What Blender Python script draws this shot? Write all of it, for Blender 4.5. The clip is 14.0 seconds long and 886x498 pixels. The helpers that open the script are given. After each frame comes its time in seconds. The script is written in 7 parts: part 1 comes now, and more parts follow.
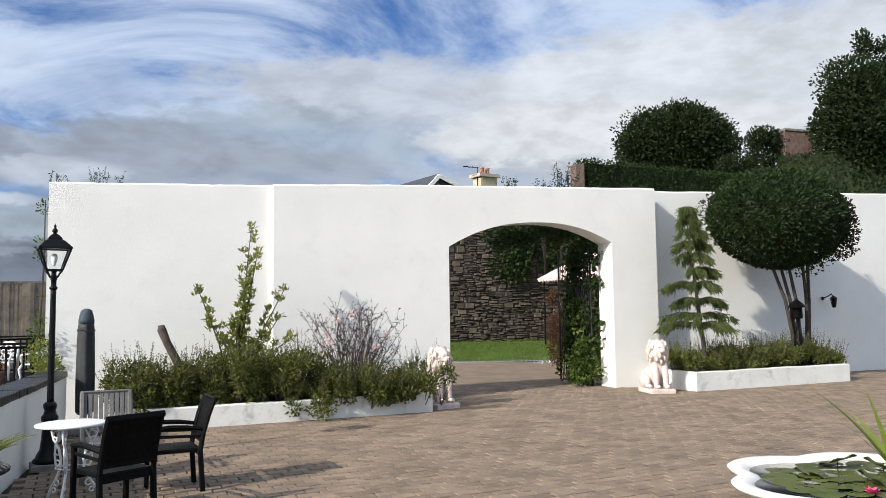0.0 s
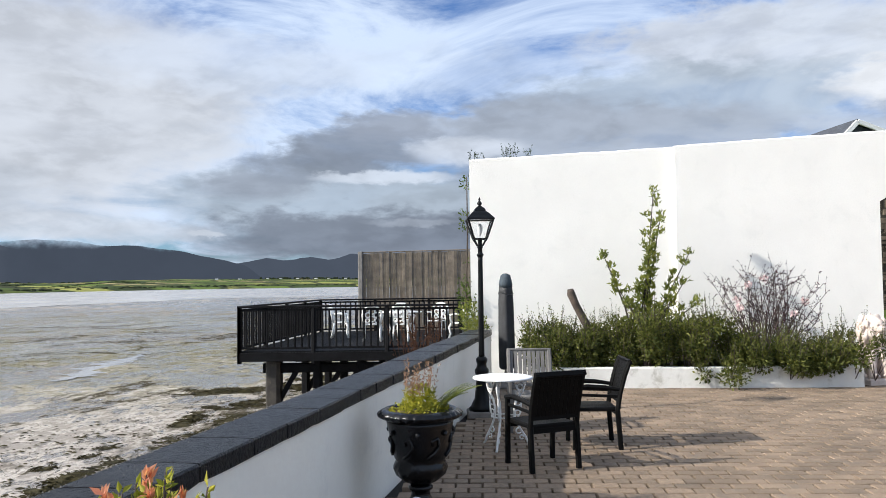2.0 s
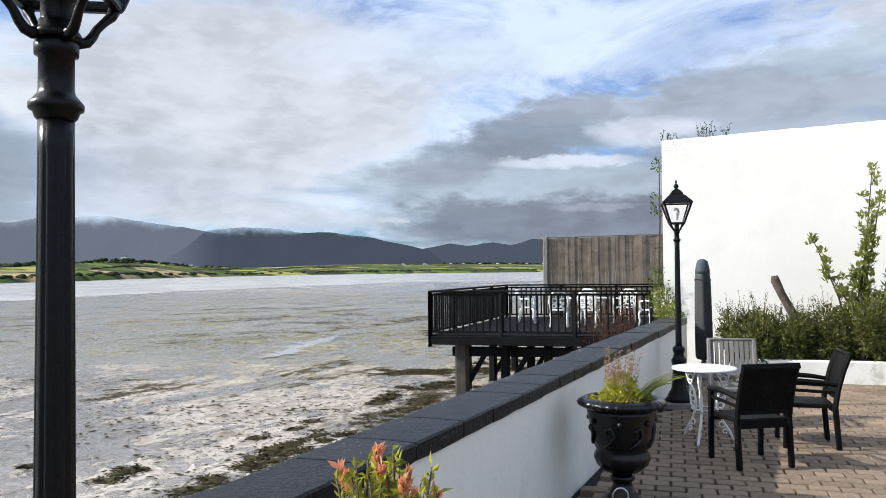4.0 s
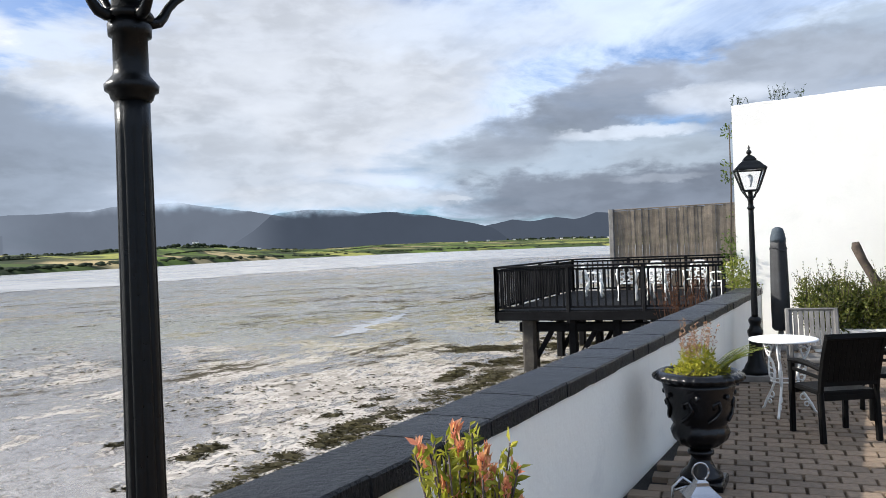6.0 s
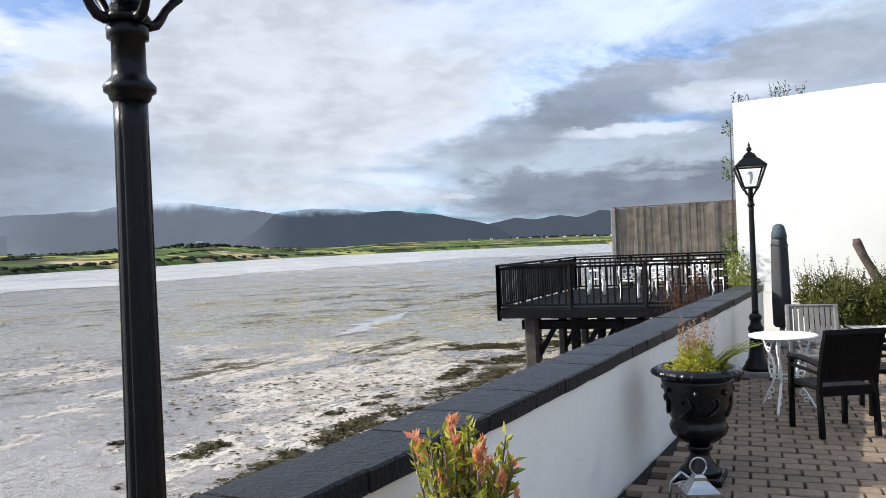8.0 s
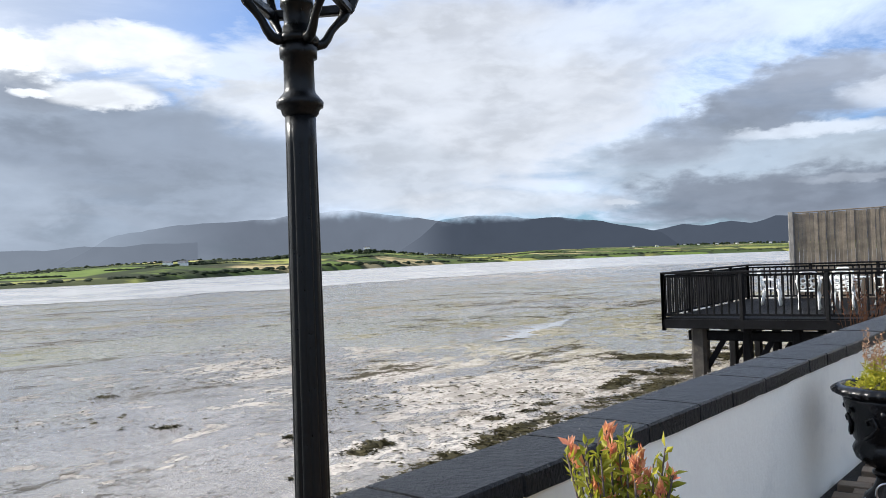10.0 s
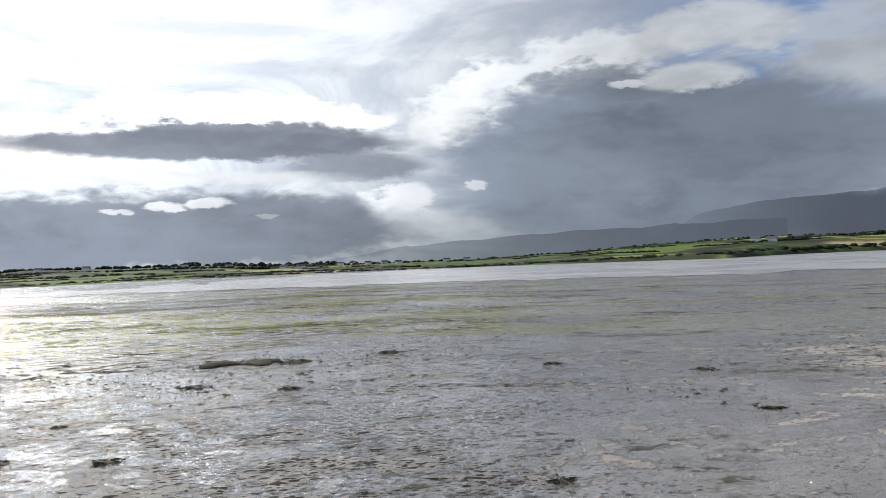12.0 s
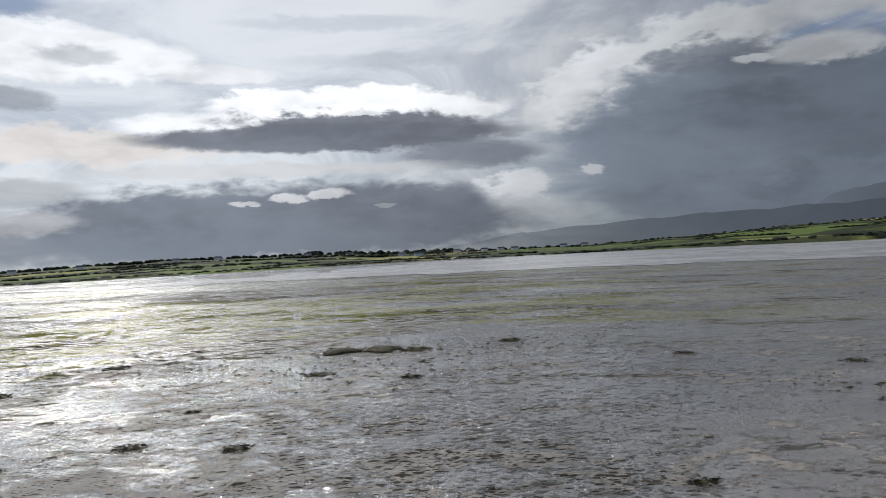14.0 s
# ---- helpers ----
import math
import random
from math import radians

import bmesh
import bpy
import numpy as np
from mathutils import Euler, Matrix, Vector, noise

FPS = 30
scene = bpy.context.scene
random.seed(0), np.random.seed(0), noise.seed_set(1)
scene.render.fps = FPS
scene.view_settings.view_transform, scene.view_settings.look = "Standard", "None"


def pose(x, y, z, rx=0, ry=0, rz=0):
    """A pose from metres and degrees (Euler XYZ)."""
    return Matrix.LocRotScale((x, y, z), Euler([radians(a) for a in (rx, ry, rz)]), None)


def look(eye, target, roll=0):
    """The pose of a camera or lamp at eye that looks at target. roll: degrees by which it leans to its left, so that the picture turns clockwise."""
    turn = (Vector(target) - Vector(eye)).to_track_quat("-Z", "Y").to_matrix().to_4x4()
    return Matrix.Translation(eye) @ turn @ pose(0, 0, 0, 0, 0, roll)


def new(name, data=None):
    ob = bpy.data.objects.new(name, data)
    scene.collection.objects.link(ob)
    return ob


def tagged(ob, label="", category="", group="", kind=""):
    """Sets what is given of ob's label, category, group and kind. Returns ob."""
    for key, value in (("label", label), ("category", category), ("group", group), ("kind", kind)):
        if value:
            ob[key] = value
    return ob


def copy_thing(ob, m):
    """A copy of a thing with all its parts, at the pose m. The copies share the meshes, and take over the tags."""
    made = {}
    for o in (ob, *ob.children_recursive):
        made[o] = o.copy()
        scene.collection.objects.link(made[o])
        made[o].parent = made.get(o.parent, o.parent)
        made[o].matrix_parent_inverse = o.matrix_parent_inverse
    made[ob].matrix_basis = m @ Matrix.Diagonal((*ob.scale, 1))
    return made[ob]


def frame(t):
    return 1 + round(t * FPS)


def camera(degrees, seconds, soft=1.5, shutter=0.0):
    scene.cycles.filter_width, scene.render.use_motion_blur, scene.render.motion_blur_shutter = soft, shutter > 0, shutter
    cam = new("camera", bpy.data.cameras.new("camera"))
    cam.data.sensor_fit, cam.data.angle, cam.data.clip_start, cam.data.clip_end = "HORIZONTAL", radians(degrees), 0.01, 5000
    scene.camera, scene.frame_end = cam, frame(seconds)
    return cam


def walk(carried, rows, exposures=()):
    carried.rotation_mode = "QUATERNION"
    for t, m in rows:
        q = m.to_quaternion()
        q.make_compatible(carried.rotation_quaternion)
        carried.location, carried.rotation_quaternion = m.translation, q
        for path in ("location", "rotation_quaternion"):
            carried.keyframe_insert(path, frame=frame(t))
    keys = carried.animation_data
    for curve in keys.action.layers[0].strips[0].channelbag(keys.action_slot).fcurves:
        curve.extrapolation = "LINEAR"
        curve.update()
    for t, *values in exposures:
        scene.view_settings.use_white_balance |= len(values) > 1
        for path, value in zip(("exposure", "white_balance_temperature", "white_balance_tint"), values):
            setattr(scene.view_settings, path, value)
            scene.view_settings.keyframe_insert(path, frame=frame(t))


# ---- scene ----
cam = camera(58.9, 14.0, soft=0.8)
PATH = [
    (0, (-0.341, 1.012, 1.758), (0.317, 2.893, 1.922), -0.7),
    (0.5, (-0.483, 1.076, 1.739), (-0.171, 3.047, 1.865), -1.5),
    (1, (-0.543, 1.024, 1.746), (-0.474, 3.02, 1.856), -1.2),
    (1.5, (-0.514, 1.076, 1.759), (-0.65, 3.069, 1.856), -1.0),
    (2, (-0.52, 1.036, 1.757), (-0.829, 3.011, 1.843), -0.7),
    (2.5, (-0.533, 1.047, 1.759), (-0.991, 2.993, 1.837), -0.3),
    (3, (-0.595, 1.046, 1.757), (-1.166, 2.961, 1.825), -0.2),
    (3.5, (-0.614, 1.04, 1.76), (-1.281, 2.924, 1.821), -0.2),
    (4, (-0.651, 1.013, 1.766), (-1.402, 2.865, 1.819), -0.5),
    (6.5, (-0.699, 1.045, 1.752), (-1.602, 2.83, 1.744), -2.2),
    (7, (-0.669, 1.041, 1.747), (-1.562, 2.83, 1.739), -2.3),
    (9.5, (-0.643, 0.983, 1.756), (-1.739, 2.656, 1.779), -2.1),
    (10, (-0.628, 1.003, 1.745), (-1.877, 2.565, 1.772), -2.0),
    (10.5, (-0.719, 1.02, 1.742), (-2.163, 2.403, 1.766), -1.8),
    (11, (-0.88, 0.942, 1.729), (-2.542, 2.055, 1.747), -1.4),
    (11.5, (-1.023, 1.02, 1.703), (-2.875, 1.776, 1.718), -1.6),
    (12, (-1.161, 1.02, 1.704), (-3.128, 1.377, 1.719), -1.8),
    (12.5, (-1.308, 1.029, 1.704), (-3.307, 1.039, 1.737), -2.2),
    (13, (-1.462, 0.981, 1.696), (-3.457, 0.835, 1.731), -2.8),
    (13.5, (-1.515, 0.955, 1.706), (-3.511, 0.83, 1.724), -3.2),
    (14, (-1.631, 0.971, 1.693), (-3.63, 1.034, 1.685), -2.6),
]
EXPOSURES = [(0, -0.02), (1.5, 0.13), (3, 0.25), (6.5, 0.34), (9.5, 0.38), (10.5, 0.32), (11, 0.2), (11.5, -0.08), (12, -0.52), (12.5, -0.92), (13, -1.1), (14, -1.08)]
walk(cam, [(t, look(eye, target, roll)) for t, eye, target, roll in PATH], EXPOSURES)

# ---- world, sun, exposure ----
SUN_YAW, SUN_EL = 114.0, 30.0
to_sun = Vector((-math.sin(radians(SUN_YAW)) * math.cos(radians(SUN_EL)), math.cos(radians(SUN_YAW)) * math.cos(radians(SUN_EL)), math.sin(radians(SUN_EL))))
sun_data = bpy.data.lights.new("sun", "SUN")
sun_data.energy, sun_data.angle, sun_data.color = 5.0, radians(0.6), (1.0, 0.94, 0.84)
sun = new("sun", sun_data)
sun.matrix_world = look((0, 0, 60), tuple(Vector((0, 0, 60)) - to_sun))


class Nodes:
    """Short hand for building a node tree."""

    def __init__(self, tree):
        self.tree = tree
        tree.nodes.clear()

    def add(self, kind, ins=None):
        n = self.tree.nodes.new(kind)
        for k, v in (ins or {}).items():
            if isinstance(v, bpy.types.NodeSocket):
                self.tree.links.new(v, n.inputs[k])
            else:
                n.inputs[k].default_value = v
        return n

    def math(self, op, a, b=0.0, c=0.0, clamp=False):
        n = self.add("ShaderNodeMath", {0: a, 1: b, 2: c})
        n.operation, n.use_clamp = op, clamp
        return n.outputs[0]

    def mix(self, fac, a, b, blend="MIX"):
        n = self.add("ShaderNodeMix")
        n.data_type, n.blend_type, n.clamp_factor = "RGBA", blend, True
        for i, v in ((0, fac), (6, a), (7, b)):
            if isinstance(v, bpy.types.NodeSocket):
                self.tree.links.new(v, n.inputs[i])
            elif i == 0:
                n.inputs[i].default_value = v
            else:
                n.inputs[i].default_value = (*v, 1)
        return n.outputs[2]

    def ramp(self, fac, lo, hi, smooth=True):
        n = self.add("ShaderNodeMapRange", {0: fac, 1: lo, 2: hi, 3: 0.0, 4: 1.0})
        n.interpolation_type = "SMOOTHSTEP" if smooth else "LINEAR"
        return n.outputs[0]

    def noise(self, vec, scale, detail=4.0, rough=0.55, distort=0.0):
        n = self.add("ShaderNodeTexNoise", {"Scale": scale, "Detail": detail, "Roughness": rough, "Distortion": distort})
        if vec is not None:
            self.tree.links.new(vec, n.inputs["Vector"])
        return n.outputs["Fac"]


def build_sky():
    world = bpy.data.worlds.new("sky")
    scene.world = world
    world.use_nodes = True
    k = Nodes(world.node_tree)
    co = k.add("ShaderNodeTexCoord").outputs["Generated"]
    sep = k.add("ShaderNodeSeparateXYZ", {0: co}).outputs
    neg_x = k.math("MULTIPLY", sep[0], -1.0)
    yaw0 = k.math("MULTIPLY", k.math("ARCTAN2", neg_x, sep[1]), 180 / math.pi)
    el0 = k.math("MULTIPLY", k.math("ARCSINE", sep[2]), 180 / math.pi)
    # cloud plane: clouds crowd towards the horizon
    flat = k.math("ADD", k.math("MAXIMUM", sep[2], 0.0), 0.16)
    plane = k.add("ShaderNodeCombineXYZ", {0: k.math("DIVIDE", sep[0], flat), 1: k.math("DIVIDE", sep[1], flat), 2: 0.3}).outputs[0]
    ang = k.add("ShaderNodeCombineXYZ", {0: k.math("MULTIPLY", yaw0, 0.06), 1: k.math("MULTIPLY", el0, 0.14), 2: 0.0}).outputs[0]
    n_big = k.noise(ang, 1.1, 6, 0.55, 0.3)
    n_edge = k.noise(ang, 2.4, 8, 0.55, 0.3)
    n_puff = k.noise(ang, 6.0, 7, 0.55, 0.2)
    n_soft = k.noise(ang, 2.0, 6, 0.5, 0.5)
    n_wisp = k.noise(plane, 1.3, 8, 0.62, 1.2)
    # ragged edges: the angles are shaken by noise before the cloud banks are laid out
    n_fine = k.noise(ang, 15.0, 6, 0.6, 0.2)
    wob = k.math("SUBTRACT", n_edge, 0.5)
    wob2 = k.math("SUBTRACT", n_puff, 0.5)
    wob3 = k.math("SUBTRACT", n_fine, 0.5)
    yaw = k.math("ADD", k.math("ADD", yaw0, k.math("MULTIPLY", wob, 9.0)), k.math("ADD", k.math("MULTIPLY", wob2, 4.5), k.math("MULTIPLY", wob3, 1.4)))
    el = k.math("ADD", k.math("ADD", el0, k.math("MULTIPLY", k.math("SUBTRACT", n_big, 0.5), 3.0)), k.math("ADD", k.math("MULTIPLY", wob2, 2.6), k.math("MULTIPLY", wob3, 0.8)))
    yaw_s = k.math("ADD", yaw0, k.math("ADD", k.math("MULTIPLY", wob2, 2.4), k.math("MULTIPLY", wob3, 1.2)))
    el_s = k.math("ADD", el0, k.math("ADD", k.math("MULTIPLY", wob2, 0.9), k.math("MULTIPLY", wob3, 0.6)))

    def bank(y0, e0, ry, re, soft=0.6):
        a = k.math("DIVIDE", k.math("SUBTRACT", yaw_s if re < 1.0 else yaw, y0), ry)
        b = k.math("DIVIDE", k.math("SUBTRACT", el_s if re < 1.0 else el, e0), re)
        r = k.math("ADD", k.math("MULTIPLY", a, a), k.math("MULTIPLY", b, b))
        return k.math("SUBTRACT", 1.0, k.ramp(r, 1.0 - soft, 1.0 + soft))

    # thin high cloud over blue
    sky = k.add("ShaderNodeTexSky")
    sky.sky_type, sky.sun_disc, sky.sun_elevation, sky.sun_rotation = "NISHITA", False, radians(SUN_EL), radians(-SUN_YAW)
    sky.dust_density = 0.6
    blue = k.mix(1.0, sky.outputs[0], (0.050, 0.078, 0.122), "MULTIPLY")
    veil = k.math("MULTIPLY", k.ramp(n_wisp, 0.32, 0.62), 0.94)
    sunny = k.add("ShaderNodeVectorMath", {0: co, 1: tuple(to_sun)})
    sunny.operation = "DOT_PRODUCT"
    veil = k.math("MAXIMUM", veil, k.math("MULTIPLY", k.ramp(sunny.outputs["Value"], 0.40, 0.80), 0.95))
    col = k.mix(veil, blue, k.mix(k.ramp(sunny.outputs["Value"], 0.3, 0.85), (0.66, 0.76, 0.92), k.mix(k.ramp(n_wisp, 0.34, 0.62), (0.42, 0.44, 0.47), (0.66, 0.66, 0.66))))
    white, grey, slate = (0.76, 0.785, 0.825), (0.40, 0.46, 0.53), (0.20, 0.228, 0.28)
    # each bank: bearing, height, half width, half height, tone, strength, softness
    over_court = (
        (-38, 15.0, 18, 4.8, white, 0.96, 0.4), (-52, 13, 14, 9, (0.70, 0.72, 0.76), 0.9, 0.5), (-14, 16.0, 11, 2.6, (0.62, 0.65, 0.70), 0.85, 0.5), (6, 15.0, 10, 2.0, (0.66, 0.74, 0.86), 0.5, 0.9),
        (-9, 12.4, 13, 2.4, grey, 0.8, 0.6), (-31, 12.4, 13, 2.6, (0.78, 0.79, 0.81), 0.95, 0.3), (-29, 9.6, 13, 1.3, (0.42, 0.45, 0.50), 0.65, 0.7), (-2, 10.0, 15, 2.2, (0.38, 0.42, 0.49), 0.85, 0.5), (2, 12.9, 5, 0.7, (0.30, 0.34, 0.41), 0.6, 0.8),
        (1, 6.0, 13, 2.6, (0.27, 0.31, 0.38), 0.9, 0.5), (2, 3.0, 18, 2.4, slate, 0.8, 0.7),
    )
    over_flat = (
        (37, 12, 14, 7.5, (0.585, 0.605, 0.645), 0.95, 0.55), (52, 11.6, 5, 1.6, (0.66, 0.68, 0.71), 0.8, 0.6), (24, 15.5, 9, 2.0, (0.58, 0.635, 0.73), 0.7, 0.8), (43, 6.5, 7, 3.0, (0.50, 0.535, 0.59), 0.85, 0.7),
        (53, 5.6, 7, 3.6, (0.37, 0.42, 0.50), 0.9, 0.7), (17, 5.8, 12, 2.4, grey, 0.92, 0.5), (13, 3.4, 14, 1.9, slate, 0.92, 0.5),
        (22.4, 7.0, 4.0, 0.9, (0.30, 0.335, 0.40), 0.75, 0.9), (18.6, 8.2, 4.6, 1.3, (0.235, 0.268, 0.325), 0.85, 0.85), (15.2, 9.4, 4.2, 1.5, (0.225, 0.256, 0.312), 0.88, 0.85),
        (12.4, 11.2, 3.2, 1.2, (0.27, 0.30, 0.36), 0.85, 0.8), (0.5, 11.4, 8, 1.6, (0.36, 0.40, 0.47), 0.8, 0.5), (13.2, 7.7, 4.8, 0.45, (0.64, 0.69, 0.77), 0.8, 0.7), (7, 9.6, 4.0, 0.9, (0.66, 0.70, 0.77), 0.7, 0.7),
    )
    low_cloud = (
        (36, 4.1, 6.5, 0.95, (0.60, 0.625, 0.67), 0.8, 0.7), (25.7, 3.6, 1.0, 0.24, (0.58, 0.62, 0.68), 0.8, 0.6), (11, 4.4, 3.0, 0.3, (0.42, 0.46, 0.53), 0.5, 0.8), (30, 3.6, 5, 0.8, (0.52, 0.56, 0.62), 0.7, 0.8),
    )
    storm_cloud = (
        (79, 10.2, 2.6, 2.2, (0.84, 0.85, 0.86), 0.95, 0.5), (75.5, 12.0, 3.4, 1.9, (0.88, 0.89, 0.91), 0.95, 0.5), (69, 13.4, 5.0, 1.5, (0.88, 0.90, 0.92), 0.95, 0.5), (61, 14.6, 6, 1.4, (0.80, 0.82, 0.85), 0.9, 0.6),
        (64, 6.2, 15.0, 6.2, (0.285, 0.33, 0.40), 0.96, 0.35), (68, 11.9, 4.5, 1.0, (0.24, 0.27, 0.325), 0.75, 0.7), (60, 8.6, 9, 2.4, (0.235, 0.272, 0.335), 0.7, 0.7), (71, 4.6, 6, 2.6, (0.35, 0.40, 0.475), 0.6, 0.8),
        (61.8, 11.7, 3.6, 0.92, (0.80, 0.82, 0.85), 0.92, 0.45), (66.2, 11.6, 1.1, 0.3, (0.86, 0.88, 0.92), 0.85, 0.5), (57, 13.4, 1.0, 0.4, (0.7, 0.73, 0.78), 0.7, 0.6), (77.1, 5.0, 0.75, 0.36, (0.72, 0.74, 0.77), 0.95, 0.45),
    )
    towards_sun = (
        (83.0, 3.9, 2.9, 1.7, (0.80, 0.81, 0.83), 0.95, 0.4), (81, 2.6, 2.0, 0.8, (0.62, 0.64, 0.67), 0.7, 0.7), (113, 7.4, 9, 1.1, (0.66, 0.61, 0.575), 0.85, 0.5), (94, 10.0, 10.5, 1.5, (0.90, 0.90, 0.91), 0.96, 0.3),
        (104, 9.0, 6.5, 0.9, (0.84, 0.84, 0.85), 0.9, 0.5), (96, 8.1, 13.6, 0.99, (0.175, 0.188, 0.22), 0.97, 0.35), (93.5, 8.7, 9.5, 1.25, (0.170, 0.183, 0.215), 0.96, 0.35), (86, 6.6, 5.0, 0.95, (0.21, 0.23, 0.27), 0.9, 0.5),
        (94, 9.85, 1.8, 0.2, (0.72, 0.72, 0.73), 0.9, 0.5), (101, 5.9, 13, 0.5, (0.56, 0.56, 0.565), 0.8, 0.6), (100, 2.2, 17.0, 2.9, (0.180, 0.200, 0.238), 0.97, 0.35), (110, 1.2, 14, 1.6, (0.19, 0.21, 0.25), 0.8, 0.6), (96.3, 4.1, 1.7, 0.42, (0.66, 0.66, 0.67), 0.95, 0.4),
        (99.3, 3.95, 1.3, 0.34, (0.62, 0.62, 0.63), 0.9, 0.45),
    )
    by_the_sun = (
        (102.2, 3.57, 1.0, 0.16, (0.55, 0.55, 0.56), 0.85, 0.5), (92.0, 3.1, 0.8, 0.16, (0.40, 0.41, 0.43), 0.7, 0.6), (117, 2.6, 4.0, 0.8, (0.42, 0.42, 0.43), 0.8, 0.6), (117, 4.6, 4.5, 0.9, (0.36, 0.37, 0.39), 0.75, 0.6),
        (114, 13.6, 8, 2.0, (0.80, 0.80, 0.81), 0.9, 0.4), (116.4, 10.6, 2.2, 0.7, (0.24, 0.255, 0.285), 0.7, 0.6), (112.5, 13.5, 2.4, 0.6, (0.34, 0.36, 0.39), 0.6, 0.7), (103.6, 12.5, 4.2, 0.6, (0.74, 0.74, 0.75), 0.8, 0.5),
        (118.5, 16.5, 4, 0.9, (0.16, 0.22, 0.34), 0.7, 0.6), (91, 13.4, 8, 0.5, (0.42, 0.44, 0.48), 0.45, 0.9), (95, 16.0, 7, 0.5, (0.38, 0.41, 0.46), 0.5, 0.9),
    )
    for y0, e0, ry, re, tone, amount, soft in over_court + over_flat + low_cloud + storm_cloud + towards_sun + by_the_sun:
        shade = k.mix(k.ramp(n_soft, 0.33, 0.68), tuple(c * 0.84 for c in tone), tuple(c * 1.08 for c in tone))
        shade = k.mix(k.math("MULTIPLY", k.ramp(n_puff, 0.38, 0.66), 0.55), shade, tuple(min(1.08, c * 1.16) for c in tone))
        col = k.mix(k.math("MULTIPLY", bank(y0, e0, ry, re, soft), amount), col, shade)
    # soft grey along the horizon
    low = k.math("SUBTRACT", 1.0, k.ramp(el0, 0.0, 3.2))
    col = k.mix(k.math("MULTIPLY", low, 0.35), col, (0.22, 0.25, 0.30))
    # brighter towards the sun
    toward = k.add("ShaderNodeVectorMath", {0: co, 1: tuple(to_sun)})
    toward.operation = "DOT_PRODUCT"
    glow = k.math("ADD", 1.0, k.math("MULTIPLY", k.ramp(toward.outputs["Value"], 0.66, 0.94), 1.5))
    glow = k.math("ADD", glow, k.math("MULTIPLY", k.ramp(toward.outputs["Value"], 0.972, 0.998), 18.0))
    col = k.add("ShaderNodeVectorMath", {0: col})
    col.operation = "SCALE"
    k.tree.links.new(glow, col.inputs["Scale"])
    col = col.outputs[0]
    col = k.mix(1.0, col, (0.972, 1.0, 1.035), "MULTIPLY")
    bg = k.add("ShaderNodeBackground", {0: col, 1: 1.0})
    k.add("ShaderNodeOutputWorld", {0: bg.outputs[0]})


build_sky()


# ---- materials ----
def material(name):
    m = bpy.data.materials.new(name)
    m.use_nodes = True
    return m, Nodes(m.node_tree)


def surface(name, base, rough=0.7, vary=0.18, scale=3.0, fine=40.0, bump=0.15, metal=0.0, spec=0.5, tint=None, stain=0.0, coat=0.0, per_object=0.0, per_island=0.0, coords="Object"):
    """A painted, stone, wood or metal surface with variation at two scales, fine relief and, if given, stains of a tint."""
    m, k = material(name)
    co = k.add("ShaderNodeTexCoord").outputs[coords]
    big, small = k.noise(co, scale, 4, 0.6), k.noise(co, fine, 5, 0.65)
    lo, hi = tuple(c * (1 - vary) for c in base), tuple(min(0.92, c * (1 + vary)) for c in base)
    col = k.mix(k.ramp(big, 0.3, 0.7), lo, hi)
    col = k.mix(k.math("MULTIPLY", k.ramp(small, 0.35, 0.75), 0.5), col, tuple(c * (1 - 0.9 * vary) for c in base))
    if tint:
        col = k.mix(k.math("MULTIPLY", k.ramp(k.noise(co, scale * 2.3, 7, 0.7, 0.4), 0.52, 0.72), stain), col, tint)
    if per_object:
        rnd = k.add("ShaderNodeObjectInfo").outputs["Random"]
        col = k.mix(rnd, k.mix(1.0, col, (1 - per_object,) * 3, "MULTIPLY"), k.mix(1.0, col, (1 + per_object, 1 + per_object * 0.92, 1 + per_object * 0.85), "MULTIPLY"))
    if per_island:
        rnd = k.add("ShaderNodeNewGeometry").outputs["Random Per Island"]
        col = k.mix(rnd, k.mix(1.0, col, (1 - per_island,) * 3, "MULTIPLY"), k.mix(1.0, col, (1 + per_island, 1 + per_island * 0.92, 1 + per_island * 0.85), "MULTIPLY"))
    r = k.math("ADD", rough - 0.08, k.math("MULTIPLY", small, 0.16))
    b = k.add("ShaderNodeBump", {"Strength": bump, "Distance": 0.02, "Height": k.math("ADD", k.math("MULTIPLY", big, 0.6), small)})
    p = k.add("ShaderNodeBsdfPrincipled", {"Base Color": col, "Roughness": r, "Metallic": metal, "Specular IOR Level": spec, "Coat Weight": coat, "Coat Roughness": 0.12, "Normal": b.outputs[0]})
    k.add("ShaderNodeOutputMaterial", {0: p.outputs[0]})
    return m


def leafy(name, lo, hi, gloss=0.45, see=0.25):
    """Leaves: each one a shade of its own, a little light passing through."""
    m, k = material(name)
    rnd = k.add("ShaderNodeNewGeometry").outputs["Random Per Island"]
    co = k.add("ShaderNodeTexCoord").outputs["Object"]
    col = k.mix(rnd, lo, hi)
    col = k.mix(k.math("MULTIPLY", k.ramp(k.noise(co, 1.7, 3), 0.35, 0.7), 0.5), col, tuple(0.6 * c for c in lo))
    p = k.add("ShaderNodeBsdfPrincipled", {"Base Color": col, "Roughness": gloss + 0.1, "Specular IOR Level": 0.18})
    t = k.add("ShaderNodeBsdfTranslucent", {0: k.mix(1.0, col, (1.2, 1.25, 0.7), "MULTIPLY")})
    mx = k.add("ShaderNodeMixShader", {0: see, 1: p.outputs[0], 2: t.outputs[0]})
    k.add("ShaderNodeOutputMaterial", {0: mx.outputs[0]})
    return m


